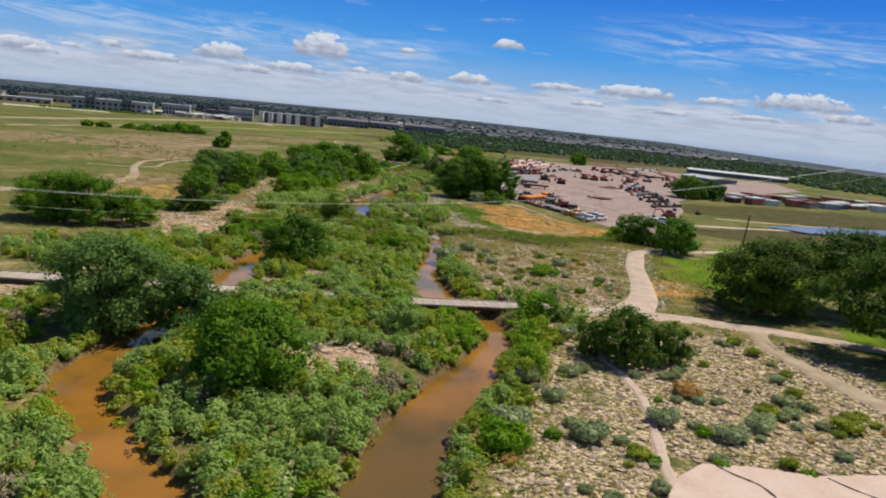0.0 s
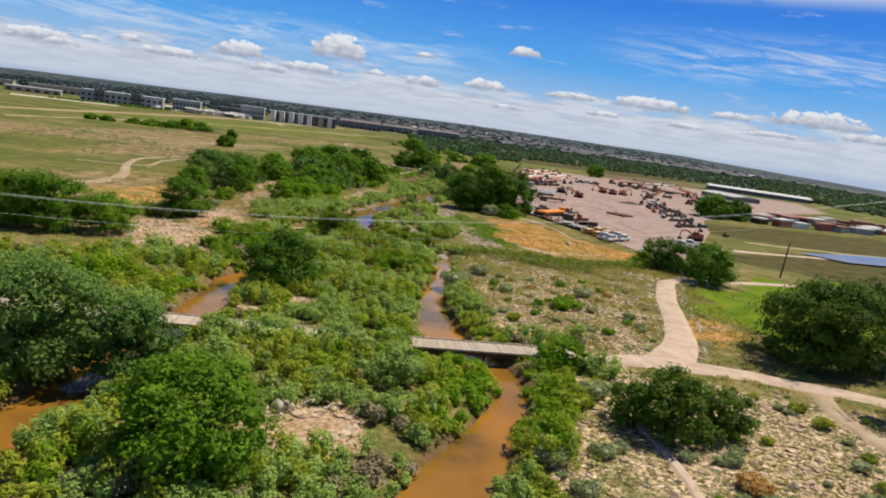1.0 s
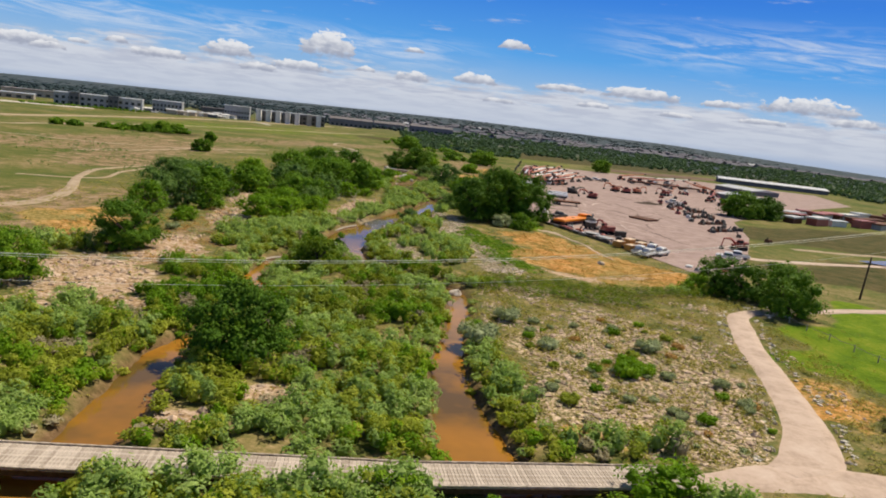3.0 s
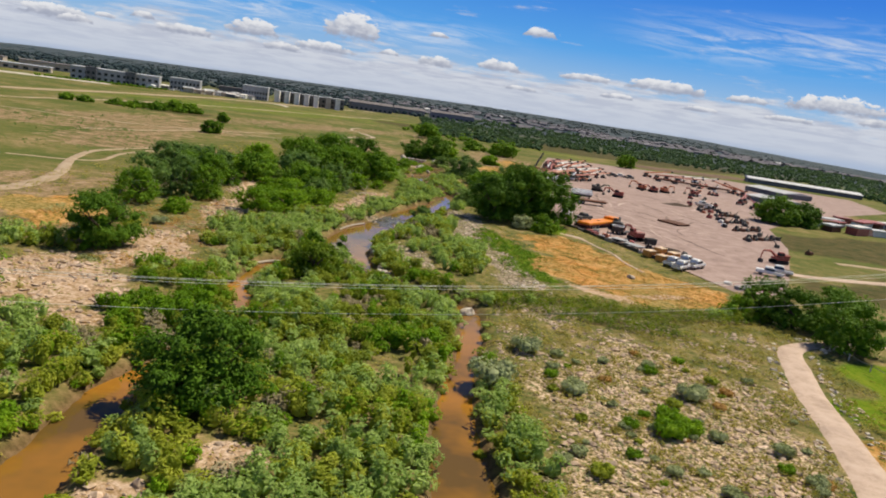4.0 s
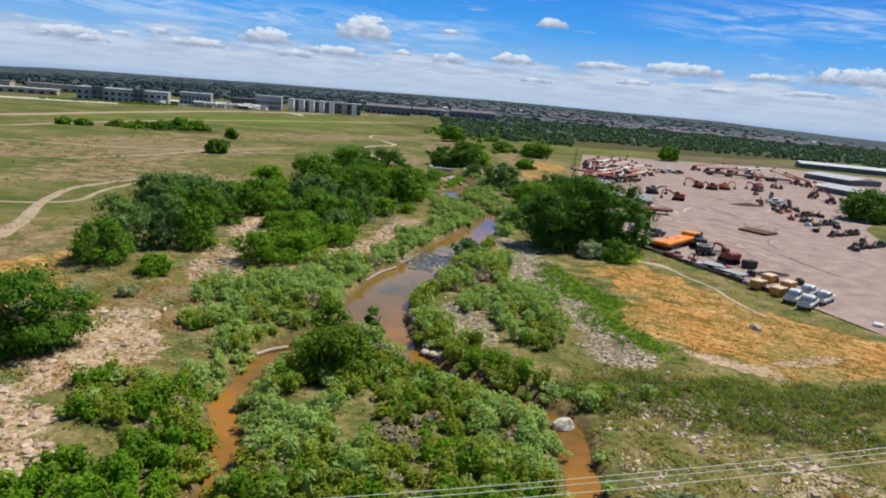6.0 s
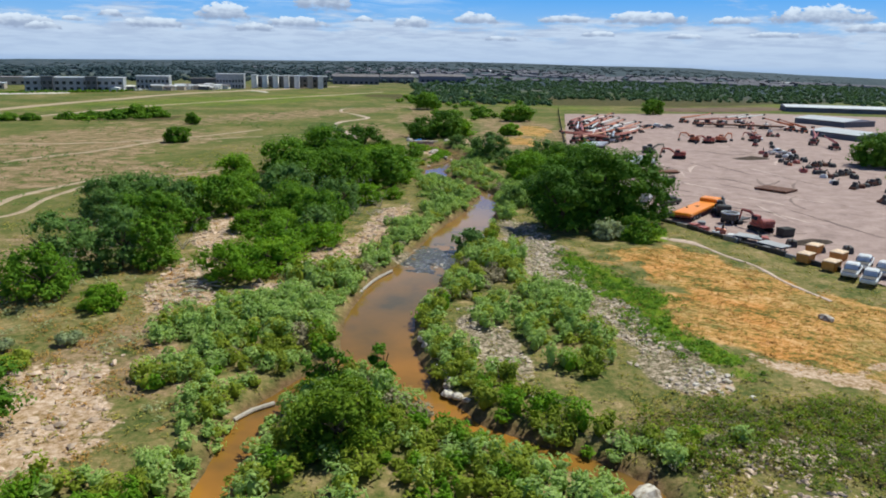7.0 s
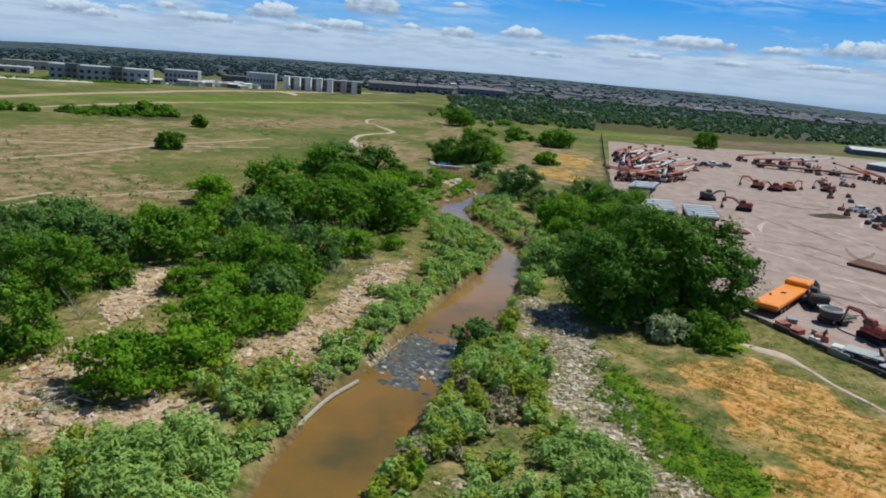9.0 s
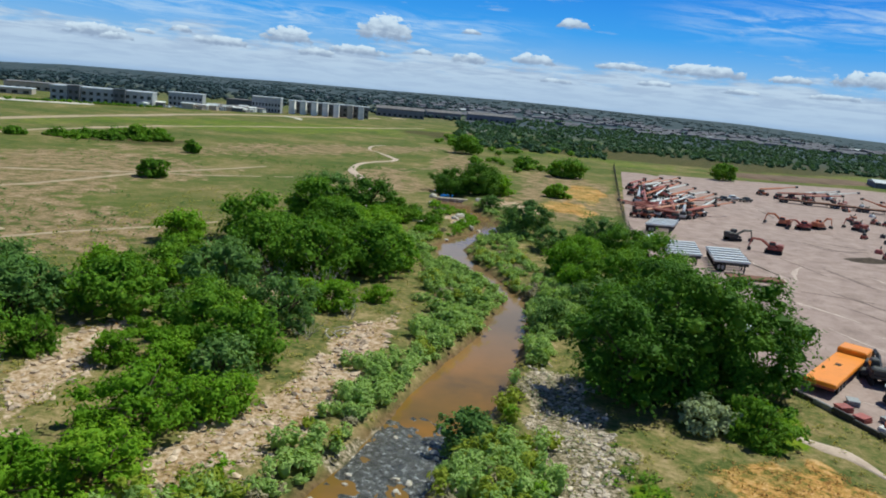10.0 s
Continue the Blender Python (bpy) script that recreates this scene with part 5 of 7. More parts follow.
def tufts(name, label, mat, px, py, height, per, size, spread=0.3):
    c = np.stack([px * U, py * U, ground_z(px, py) + height * 0.35], 1)
    rad = np.stack([rng.uniform(0.6, 1.3, len(px)) * spread] * 2 + [rng.uniform(0.5, 1.2, len(px)) * height * 0.6], 1)
    p, d = clump_points(c, rad, per, rng, -0.1)
    g = Geo()
    leaf_cards(g, p, d * 0.3 * height + [0, 0, 1.0], size, rng, 0.4)
    tagged(new(name, g.mesh(name, mat)), label, "grass", kind="stuff")


tufts("bank_scrub", "low mixed green scrub thinning out from the bank", M_WILLOW, *scatter(0, 13, 24, 60, 5200, lambda x, y: 0.75 * fade(8.5, 2.0, x - creek_x(y)) * (x > creek_x(y) + 2) * fade(-0.4, 0.3, waves(x, y, 1.8, 79))), 0.7, 12, 0.12, 0.42)
all_stone = lambda x, y: np.clip(zone(x, y, STONY, 40), 0, 1)
tufts("grass_tufts", "low olive-green grass tufts among stones", M_MEADOW, *scatter(2, 38, 24, 98, 7000, lambda x, y: 0.2 + 0.4 * all_stone(x, y)), 0.25, 8, 0.09, 0.28)
tufts("weed_tufts", "low sage-green weeds among stones", M_SAGE, *scatter(-8, 38, 24, 150, 12000, lambda x, y: 0.75 * all_stone(x, y)), 0.25, 8, 0.09, 0.3)
tufts("dry_grass", "golden dry grass on the field beside the yard", M_DRYWEED, *scatter(0, 34, 104, 145, 6000, lambda x, y: 0.6 * zone(x, y, GOLD, 60)), 0.14, 6, 0.12, 0.4)
tufts("field_grass", "mixed green and dry grass of the flat", M_MEADOW, *scatter(-60, 30, 60, 215, 14000, lambda x, y: 0.65 * (1 - thicket_mask(x, y)) * (1 - 0.4 * zone(x, y, SANDY, 10)) * (1 - zone(x, y, GOLD, 60))), 0.30, 7, 0.14, 0.45)
tufts("field_tussocks", "dark tussocks dotted over the dry field", M_OLIVE, *scatter(-112, -40, 150, 300, 2400, lambda x, y: fade(-0.2, 0.5, waves(x, y, 9.0, 78))), 0.8, 7, 0.24, 0.6)
tufts("meadow_weeds", "low pale green weeds covering the meadow", M_MEADOW, *scatter(0, 30, 60, 106, 6000, lambda x, y: fade(-0.35, 0.35, waves(x, y, 2.0, 71)) + (y > 101)), 0.34, 8, 0.13, 0.34)
tufts("verge_grass", "lush green grass verge below the rubble", M_TREE, *scatter(-2, 16, 106, 153, 5200, lambda x, y: zone(x, y, VERGE, 100)), 0.35, 10, 0.15, 0.35)


tufts("dry_weeds", "straw and orange dry weeds on the western flat", M_DRYWEED, *scatter(-46, -24, 92, 128, 4200, lambda x, y: 0.6 * (1 - thicket_mask(x, y)) * fade(-0.3, 0.4, waves(x, y, 2.4, 81))), 0.28, 7, 0.12, 0.38)
tufts("flat_scrub", "low green scrub on the western flat", M_SAGE, *scatter(-46, -24, 92, 128, 2400, lambda x, y: 0.6 * (1 - thicket_mask(x, y)) * fade(0.0, 0.5, waves(x, y, 3.0, 82))), 0.45, 9, 0.13, 0.42)
tufts("bar_weeds", "dry orange weeds between cobbles", M_DRYWEED, *scatter(-44, 0, 38, 165, 6000, lambda x, y: 0.55 * zone(x, y, SANDY, 10) * (waves(x, y, 1.6, 73) > 0.1)), 0.3, 8, 0.10, 0.32)
tufts("bar_grass", "green weeds at the edges of the gravel bars", M_WILLOW, *scatter(-44, 0, 38, 165, 6000, lambda x, y: 0.6 * zone(x, y, SANDY, 10) * (waves(x, y, 1.9, 74) > 0.25)), 0.4, 9, 0.12, 0.4)


tufts("scrub_cover", "dark green and brown scrub between meadow and field", M_MID, *scatter(-4, 30, 95, 112, 4600, lambda x, y: 0.8 * zone(x, y, SCRUB, 130)), 0.75, 11, 0.12, 0.42)
tufts("dead_scrub", "grey-brown dead stalks in the scrub", M_TWIG, *scatter(-4, 30, 95, 112, 3200, lambda x, y: 0.55 * np.maximum(zone(x, y, SCRUB, 130), zone(x, y, ROUGH, 140))), 0.55, 8, 0.10, 0.32)


# stones
def stones(name, label, mat, px, py, lo, hi):
    k = len(px)
    s = lo + (hi - lo) * rng.uniform(0, 1, k) ** 2.4
    g = Geo()
    lumps(g, np.stack([px * U, py * U, ground_z(px, py) + s * 0.06], 1), np.stack([s, s * rng.uniform(0.45, 0.9, k), s * rng.uniform(0.25, 0.6, k)], 1), rng, 0.26, False)
    tagged(new(name, g.mesh(name, mat)), label, "stones", kind="stuff")


stones("stones", "scattered pale stones on the scrub ground", M_COBBLE, *scatter(4, 38, 24, 96, 14500, lambda x, y: 0.8 * np.maximum(zone(x, y, STONY[:3], 40), zone(x, y, STONY[10:], 50))), 0.06, 0.44)
stones("rubble", "strip of whitish broken rubble beside the creek", M_RUBBLE, *scatter(-14, 10, 100, 152, 22000, lambda x, y: 0.9 * zone(x, y, STONY[3:9], 43) * (zone(x, y, SHRUBS, 120) < 0.4) * fade(-0.35, 0.25, waves(x, y, 1.7, 76))), 0.06, 0.34)
stones("cobbles", "tan cobbles on the sandy bars", M_COBBLE, *scatter(-42, 0, 38, 160, 44000, lambda x, y: 0.9 * zone(x, y, SANDY, 10) * fade(-0.5, 0.3, waves(x, y, 1.7, 75))), 0.05, 0.50)
stones("meadow_stones", "cream stones dotted over the meadow", M_COBBLE, *scatter(1, 27, 62, 106, 13000, lambda x, y: 0.8 * fade(-0.3, 0.2, waves(x, y, 2.4, 72)) * (y < 101)), 0.06, 0.29)
stones("rough_stones", "pinkish broken stones in the dry ditch", M_COBBLE, *scatter(-2, 14, 96, 105, 3000, lambda x, y: 0.9 * zone(x, y, ROUGH, 140)), 0.06, 0.28)
stones("path_stones", "pale stones lining the gravel path", M_RIPRAP, *scatter(10, 34, 58, 104, 9000, lambda x, y: ((line_distance(x, y, PATH_BRANCH) < 0.9) & (line_distance(x, y, PATH_BRANCH) > 0.1)) * 0.5), 0.09, 0.36)


def boulder_mesh(seed, flat=0.7):
    r = np.random.default_rng(seed)
    bm = bmesh.new()
    bmesh.ops.create_icosphere(bm, subdivisions=2, radius=1)
    for v in bm.verts:
        k = 1 + 0.30 * noise.noise(v.co * 1.3 + Vector((seed, 0, 0))) + 0.10 * noise.noise(v.co * 3.1)
        v.co = Vector((v.co.x * k, v.co.y * k * r.uniform(0.93, 1.05), max(v.co.z * k * flat, -0.35)))
    me = bpy.data.meshes.new("boulder")
    bm.to_mesh(me)
    bm.free()
    me.materials.append(M_RIPRAP)
    return me


BOULDERS = [boulder_mesh(s) for s in (301, 302, 303)]


def boulder(x, y, s, label="pale boulder at the water's edge"):
    ob = tagged(new("boulder", BOULDERS[int(rng.integers(3))]), label, "boulder", "boulders by the creek")
    ob.matrix_world = pose(x * U, y * U, max(float(ground_z(x, y)), -0.7) + s * 0.12, 0, 0, rng.uniform(0, 360)) @ Matrix.Diagonal((s, s * rng.uniform(0.6, 0.9), s * rng.uniform(0.6, 0.9), 1))


boulder(-1.4, 96.4, 0.95, "large whitish boulder in the narrow channel")
boulder(-1.2, 96.9, 0.6)
boulder(17.0, 119.0, 0.8, "pale boulder lying in golden grass")
boulder(-7.6, 45.2, 0.9, "grey boulder on the gravel bar")
for k in range(16):
    y = 104.5 + k * 0.55
    boulder(float(creek_x(y)) + 1.6 + 0.8 * rng.uniform(-0.4, 0.6) + 0.12 * k, y, rng.uniform(0.25, 0.55))
for k in range(14):
    boulder(-12.6 + rng.uniform(-2.6, 2.6), rng.uniform(131.5, 139), rng.uniform(0.15, 0.38), "wet stone in the riffle")
for k in range(12):
    y = 100 + k * 0.5
    boulder(rng.uniform(3.0, 6.5), 105.5 + rng.uniform(-1.0, 3.5), rng.uniform(0.15, 0.38), "white rubble block at the end of the stone strip")


# flood wood heap
def log_pile(x, y, count, spread, seed):
    r = np.random.default_rng(seed)
    top = thing("driftwood", x, y, None, 0, "heap of bleached driftwood branches on sand", "driftwood")
    for k in range(count):
        a, ln = r.uniform(0, 6.28), r.uniform(0.7, 1.9)
        o = r.normal(0, spread * 0.4, 2)
        z = 0.08 + 0.28 * r.uniform()
        g = Geo()
        d = np.array([math.cos(a), math.sin(a), r.uniform(-0.12, 0.18)]) * ln * 0.5
        bend = np.array([r.normal(0, 0.1), r.normal(0, 0.1), 0.08])
        c = np.array([*o, z + 0.1])
        g.tube(c - d, c + bend, 0.07, 0.055, 6)
        g.tube(c + bend, c + d, 0.055, 0.02, 6)
        g.tube(c + bend, c + bend + [-d[1] * 0.5, d[0] * 0.5, 0.2], 0.03, 0.01, 5)
        part("branch", g, M_DEADWOOD, top)


def bare_shrub(seed):
    r = np.random.default_rng(seed)
    top = tagged(new("dead_shrub"), "leafless grey shrub with bare branches", "dead shrub", "dead shrubs in the grove")
    for k in range(9):
        a, lean = r.uniform(0, 6.28), r.uniform(0.3, 0.9)
        p = np.array((0.0, 0.0, -0.1))
        d = np.array((math.cos(a) * lean, math.sin(a) * lean, 1.0))
        g = Geo()
        rad = 0.034
        for j in range(4):
            q = p + d * r.uniform(0.45, 0.7)
            g.tube(p, q, rad, rad * 0.65, 5, False)
            for _ in range(3):
                e = q + (d + r.normal(0, 0.6, 3)) * r.uniform(0.3, 0.6)
                g.tube(q, e, rad * 0.45, 0.01, 4, False)
            p, rad = q, rad * 0.65
            d = d + r.normal(0, 0.25, 3)
        part("branch", g, M_DEADWOOD, top)
    return top


first_bare = bare_shrub(411)
BARE = [(-24.8, 161.0, 1.5), (-29.6, 163.5, 1.4), (-40.8, 121.2, 1.3), (-44.2, 129.0, 1.5), (-36.6, 133.6, 1.2), (-22.4, 159.0, 1.1), (-22.4, 149.5, 0.9), (-20.4, 155.0, 0.8), (-43.6, 134.0, 1.1), (-31.0, 152.0, 1.2)]
for k, (x, y, s) in enumerate(BARE):
    m = pose(x * U, y * U, float(ground_z(x, y)), 0, 0, 57 * k) @ Matrix.Scale(0.72 * s, 4)
    if k == 0:
        first_bare.matrix_world = m
    else:
        copy_thing(first_bare, m)
for x, y, s in ((-16.3, 212.4, 1.15), (-16.9, 210.2, 0.9), (-15.7, 208.6, 0.8), (-16.5, 207.0, 0.6), (-13.9, 203.6, 0.8), (-12.8, 204.4, 0.5), (-16.6, 194.6, 0.45), (-22.1, 222.4, 1.0), (-22.2, 204.8, 1.0), (-21.4, 203.6, 0.6), (-33.4, 214.6, 1.5), (-32.4, 212.4, 1.2), (-23.0, 231.0, 1.4), (-14.6, 232.5, 0.9)):
    boulder(x, y, s, "pale boulder on the upstream bank")
sill = Geo().box((-19.6 * U, 231.6 * U, -0.80), (7.4, 1.4, 0.9), 0.10, 0.1)
tagged(new("weir", sill.mesh("weir", M_RIPRAP)), "low pale concrete sill across the creek", "weir")

log_pile(-31.0, 123.0, 22, 2.6, 401)
log_pile(-20.2, 151.0, 9, 1.6, 402)
log_pile(-6.2, 46.0, 7, 1.5, 403)
log_pile(-42.5, 119.5, 9, 2.0, 404)


# ---------- boardwalk over both channels ----------
def boardwalk():
    top = tagged(new("boardwalk"), "weathered grey-brown timber boardwalk bridge over the creek", "bridge")
    z0 = 0.50
    board = Geo().box((0, 0, 0), (0.195, 2.75, 0.06), 0, 0.012).mesh("board", M_PLANK)
    placed = []
    for (ax, ay), (bx, by) in ((BOARD_A, BOARD_B), (BOARD_B, BOARD_C)):
        a, b = np.array((ax, ay)) * U, np.array((bx, by)) * U
        ln = np.linalg.norm(b - a)
        d = (b - a) / ln
        turn = math.atan2(d[1], d[0])
        k = 0.1
        while k < ln:
            placed.append((a + d * k, turn))
            k += 0.205
        nrm = np.array((-d[1], d[0]))
        for s in (-1, 1):
            g = Geo()
            g.box((*(a + b) / 2 + nrm * s * 1.22, z0 - 0.36), (ln, 0.14, 0.34), turn, 0.02)
            part("beam", g, M_BEAM, top, "dark timber side beam")
            g = Geo()
            g.box((*((a + b) / 2 + nrm * s * 1.31), z0 + 0.065), (ln, 0.10, 0.10), turn, 0.02)
            part("kerb_rail", g, M_PLANK, top)
        k = 2.5
        while k < ln:
            for s in (-1, 1):
                q = a + d * k + nrm * s * 1.05
                g = Geo()
                g.tube((*q, -1.6), (*q, z0 - 0.3), 0.14, 0.13, 8)
                part("pile", g, M_BEAM, top)
            q = a + d * k
            g = Geo()
            g.box((*q, z0 - 0.55), (0.22, 2.6, 0.2), turn, 0.02)
            part("crossbeam", g, M_BEAM, top)
            k += 5.0
    return top, board, placed, z0


walk_top, board_mesh, board_places, deck_z = boardwalk()


# ---------- overhead line ----------
def pole(x, y, h, label, lean=0.0, arm=True):
    top = thing("utility_pole", x, y, None, 14, label, "utility pole")
    g = Geo()
    g.tube((0, 0, -0.5), (lean, 0, h), 0.16, 0.11, 8)
    part("pole", g, M_BARK, top)
    if arm:
        g = Geo()
        g.box((lean, 0, h - 0.7), (0.12, 2.2, 0.14), 0, 0.02)
        part("crossarm", g, M_BARK, top)
        for s in (-1, 0, 1):
            g = Geo()
            g.tube((lean, s * 0.95, h - 0.56), (lean, s * 0.95, h - 0.36), 0.05, 0.03, 8)
            part("insulator", g, M_WHITE, top)
    return top


pole(-78, 59, 9.4, "timber utility pole carrying the overhead wires")
pole(60, 93.5, 20.6, "tall timber utility pole carrying the overhead wires")
pole(48, 115.3, 6.4, "short leaning timber pole beside the lawn", 0.5, False)


def wire(y_off, z_off, seed):
    """One sagging wire from pole to pole."""
    g = Geo()
    xs = np.linspace(-78, 60, 60)
    ys = np.interp(xs, [-78, -18.5, 8, 60], [59, 73.8, 80.4, 93.5]) + y_off
    zs = (5.04 + 0.00134 * (xs + 34.8) ** 2) * U + z_off
    p = np.stack([xs * U, ys * U, zs], 1)
    rings = p[:, None, :] + 0.013 * np.array([(0, math.cos(a), math.sin(a)) for a in np.arange(5) * 1.2566])[None]
    n = len(p)
    g.add(rings.reshape(-1, 3), [(5 * i + j, 5 * i + (j + 1) % 5, 5 * i + 5 + (j + 1) % 5, 5 * i + 5 + j) for i in range(n - 1) for j in range(5)])
    tagged(new("overhead_wire", g.mesh("overhead_wire", M_WIRE, True)), "thin silvery overhead power wire", "wire", "overhead wires")


for yo, zo in ((-0.42, 0.0), (0.0, 0.05), (0.40, 0.0), (-0.1, -1.95)):
    wire(yo, zo, 0)


# ---------- equipment yard ----------
def wheels(top, xs, half, r, wide=0.3):
    for x in xs:
        for s in (-1, 1):
            g = Geo()
            g.tube((x, s * half - wide / 2, r), (x, s * half + wide / 2, r), r, r, 14)
            t = part("wheel", g, M_BLACK, top)
            g = Geo()
            g.tube((x, s * half - wide / 2 - 0.02, r), (x, s * half + wide / 2 + 0.02, r), r * 0.5, r * 0.5, 10)
            part("rim", g, M_GREYSTEEL, t)


def excavator(paint, raise_, label, seed):
    top = tagged(new("excavator"), label, "excavator", "machines in the yard")
    top.scale = (0.76,) * 3
    for s in (-1, 1):
        g = Geo()
        g.box((0, s * 1.05, 0), (3.9, 0.55, 0.85), 0, 0.25)
        part("track", g, M_BLACK, top)
    g = Geo()
    g.box((-0.2, 0, 0.95), (3.4, 2.6, 0.5), 0, 0.08)
    g.box((-1.3, 0, 1.4), (1.5, 2.6, 0.9), 0, 0.2)
    g.box((0.0, -0.8, 1.4), (1.6, 0.9, 0.65), 0, 0.1)
    part("body", g, paint, top)
    g = Geo()
    g.box((0.45, 0.75, 1.4), (1.5, 1.0, 1.5), 0, 0.12, (0.85, 0.9))
    cab = part("cab", g, paint, top)
    g = Geo()
    g.box((0.5, 0.75, 2.0), (1.46, 1.06, 0.65), 0, 0.05, (0.93, 0.95))
    part("window", g, M_GLASS, cab)
    a = np.array((1.0, 0, 1.6))
    b = a + np.array((2.0, 0, 2.2 + raise_))
    c = b + np.array((2.1, 0, -0.3 - raise_ * 0.3))
    d = c + np.array((0.5, 0, -2.2 - raise_ * 0.2))
    g = Geo()
    g.tube(a, b, 0.34, 0.30, 4)
    g.tube(b, c, 0.30, 0.22, 4)
    part("boom", g, paint, top)
    g = Geo()
    g.tube(c, d, 0.22, 0.15, 4)
    part("stick", g, paint, top)
    g = Geo()
    g.box((d[0] - 0.2, 0, max(d[2] - 0.8, 0.05)), (0.9, 1.1, 0.8), 0, 0.1, (0.7, 1))
    part("bucket", g, M_DARKSTEEL, top)
    g = Geo()
    g.tube(a + [0.5, 0.2, 0.1], (a + b) / 2 + [0.3, 0.2, 0.4], 0.07, 0.05, 6)
    part("hydraulic_ram", g, M_GREYSTEEL, top)
    return top


def flat_trailer(deck, label, length=9.5):
    top = tagged(new("flatbed_trailer"), label, "trailer", "trailers in the yard")
    g = Geo()
    g.box((0, 0, 1.0), (length, 2.5, 0.22), 0, 0.04)
    part("deck", g, deck, top)
    g = Geo()
    g.box((0, 0, 0.68), (length * 0.96, 1.3, 0.33), 0, 0.03)
    part("chassis", g, M_DARKSTEEL, top)
    wheels(top, (-length * 0.36, -length * 0.25), 1.0, 0.48)
    for s in (-0.5, 0.5):
        g = Geo()
        g.tube((length * 0.38, s, 0), (length * 0.38, s, 1.0), 0.08, 0.08, 6)
        part("landing_leg", g, M_DARKSTEEL, top)
    return top


def skip_bin(paint, label):
    top = tagged(new("covered_bin"), label, "container", "bins beside the fence")
    top.scale = (0.58, 0.60, 0.50)
    g = Geo()
    g.box((0, 0, 0.1), (3.0, 2.2, 1.9), 0, 0.06, (1.06, 1.06))
    part("bin", g, paint, top)
    g = Geo()
    g.box((0, 0, 2.0), (3.3, 2.5, 0.22), 0, 0.08, (0.92, 0.9))
    # The black bin's lid is added and stands for its dark open top
    part("lid", g, M_TARP if paint is M_YELLOW else M_BLACK, top, "pale dusty lid" if paint is M_YELLOW else "black lid added in place of the open top")
    for k in (-1.0, -0.3, 0.4, 1.05):
        for s in (-1, 1):
            g = Geo()
            g.box((k, s * 1.16, 0.15), (0.1, 0.08, 1.7), 0, 0.02)
            part("rib", g, paint, top)
    for s in (-1, 1):
        g = Geo()
        g.box((0, s * 0.8, 0.0), (3.0, 0.16, 0.12), 0, 0.02)
        part("skid", g, M_DARKSTEEL, top)
    return top


def pickup(paint, label, van=False):
    top = tagged(new("van" if van else "pickup_truck"), label, "van" if van else "pickup truck", "vehicles in the yard")
    top.scale = (0.80,) * 3
    g = Geo()
    g.box((0, 0, 0.45), (5.4, 1.95, 0.62), 0, 0.15)
    g.box((1.75, 0, 0.9), (1.7, 1.85, 0.22), 0, 0.1)
    part("body", g, paint, top)
    g = Geo()
    if van:
        g.box((-0.5, 0, 1.0), (4.2, 1.9, 1.25), 0, 0.15, (0.94, 0.9))
    else:
        g.box((0.1, 0, 1.0), (2.2, 1.8, 0.82), 0, 0.12, (0.72, 0.86))
    cab = part("cab", g, paint, top)
    g = Geo()
    g.box((0.12 if not van else 0.6, 0, 1.12), (2.1, 1.86, 0.46), 0, 0.05, (0.82, 0.93))
    part("window", g, M_GLASS, cab)
    if not van:
        g = Geo()
        g.box((-1.75, 0, 1.0), (1.7, 1.6, 0.09), 0, 0.02)
        part("load_bed", g, M_DARKSTEEL, top)
    wheels(top, (-1.7, 1.7), 0.85, 0.38, 0.24)
    return top


def boom_lift(paint, length, rise, label):
    top = tagged(new("boom_lift"), label, "boom lift", "boom lifts in rows")
    g = Geo()
    g.box((0, 0, 0.45), (2.7, 1.7, 0.6), 0, 0.12)
    part("chassis", g, paint, top)
    g = Geo()
    g.box((-0.6, 0, 1.05), (1.6, 1.4, 0.7), 0, 0.12)
    part("turret", g, M_DARKSTEEL, top)
    g = Geo()
    g.tube((-1.2, 0, 1.9), (length * 0.55, 0, 1.9 + rise * 0.55), 0.34, 0.30, 4)
    g.tube((length * 0.5, 0, 1.9 + rise * 0.5), (length, 0, 1.9 + rise), 0.18, 0.16, 4)
    part("boom", g, paint, top)
    g = Geo()
    g.box((length + 0.3, 0, 1.6 + rise), (0.6, 1.0, 0.6), 0, 0.04)
    part("basket", g, M_DARKSTEEL, top)
    wheels(top, (-1.1, 1.1), 0.95, 0.5, 0.36)
    return top


def loader(paint, label):
    top = tagged(new("skid_loader"), label, "loader", "small machines in rows")
    top.scale = (0.62,) * 3
    g = Geo()
    g.box((0, 0, 0.4), (2.2, 1.5, 0.9), 0, 0.12)
    part("body", g, paint, top)
    g = Geo()
    g.box((0.1, 0, 1.25), (1.2, 1.2, 0.85), 0, 0.1, (0.85, 0.9))
    part("cab", g, M_DARKSTEEL, top)
    for s in (-1, 1):
        g = Geo()
        g.tube((-0.9, s * 0.78, 1.5), (1.3, s * 0.78, 0.7), 0.11, 0.09, 4)
        part("lift_arm", g, paint, top)
    g = Geo()
    g.box((1.7, 0, 0.1), (0.7, 1.8, 0.6), 0, 0.08, (0.6, 1))
    part("bucket", g, M_RUST, top)
    wheels(top, (-0.6, 0.6), 0.72, 0.4, 0.3)
    return top


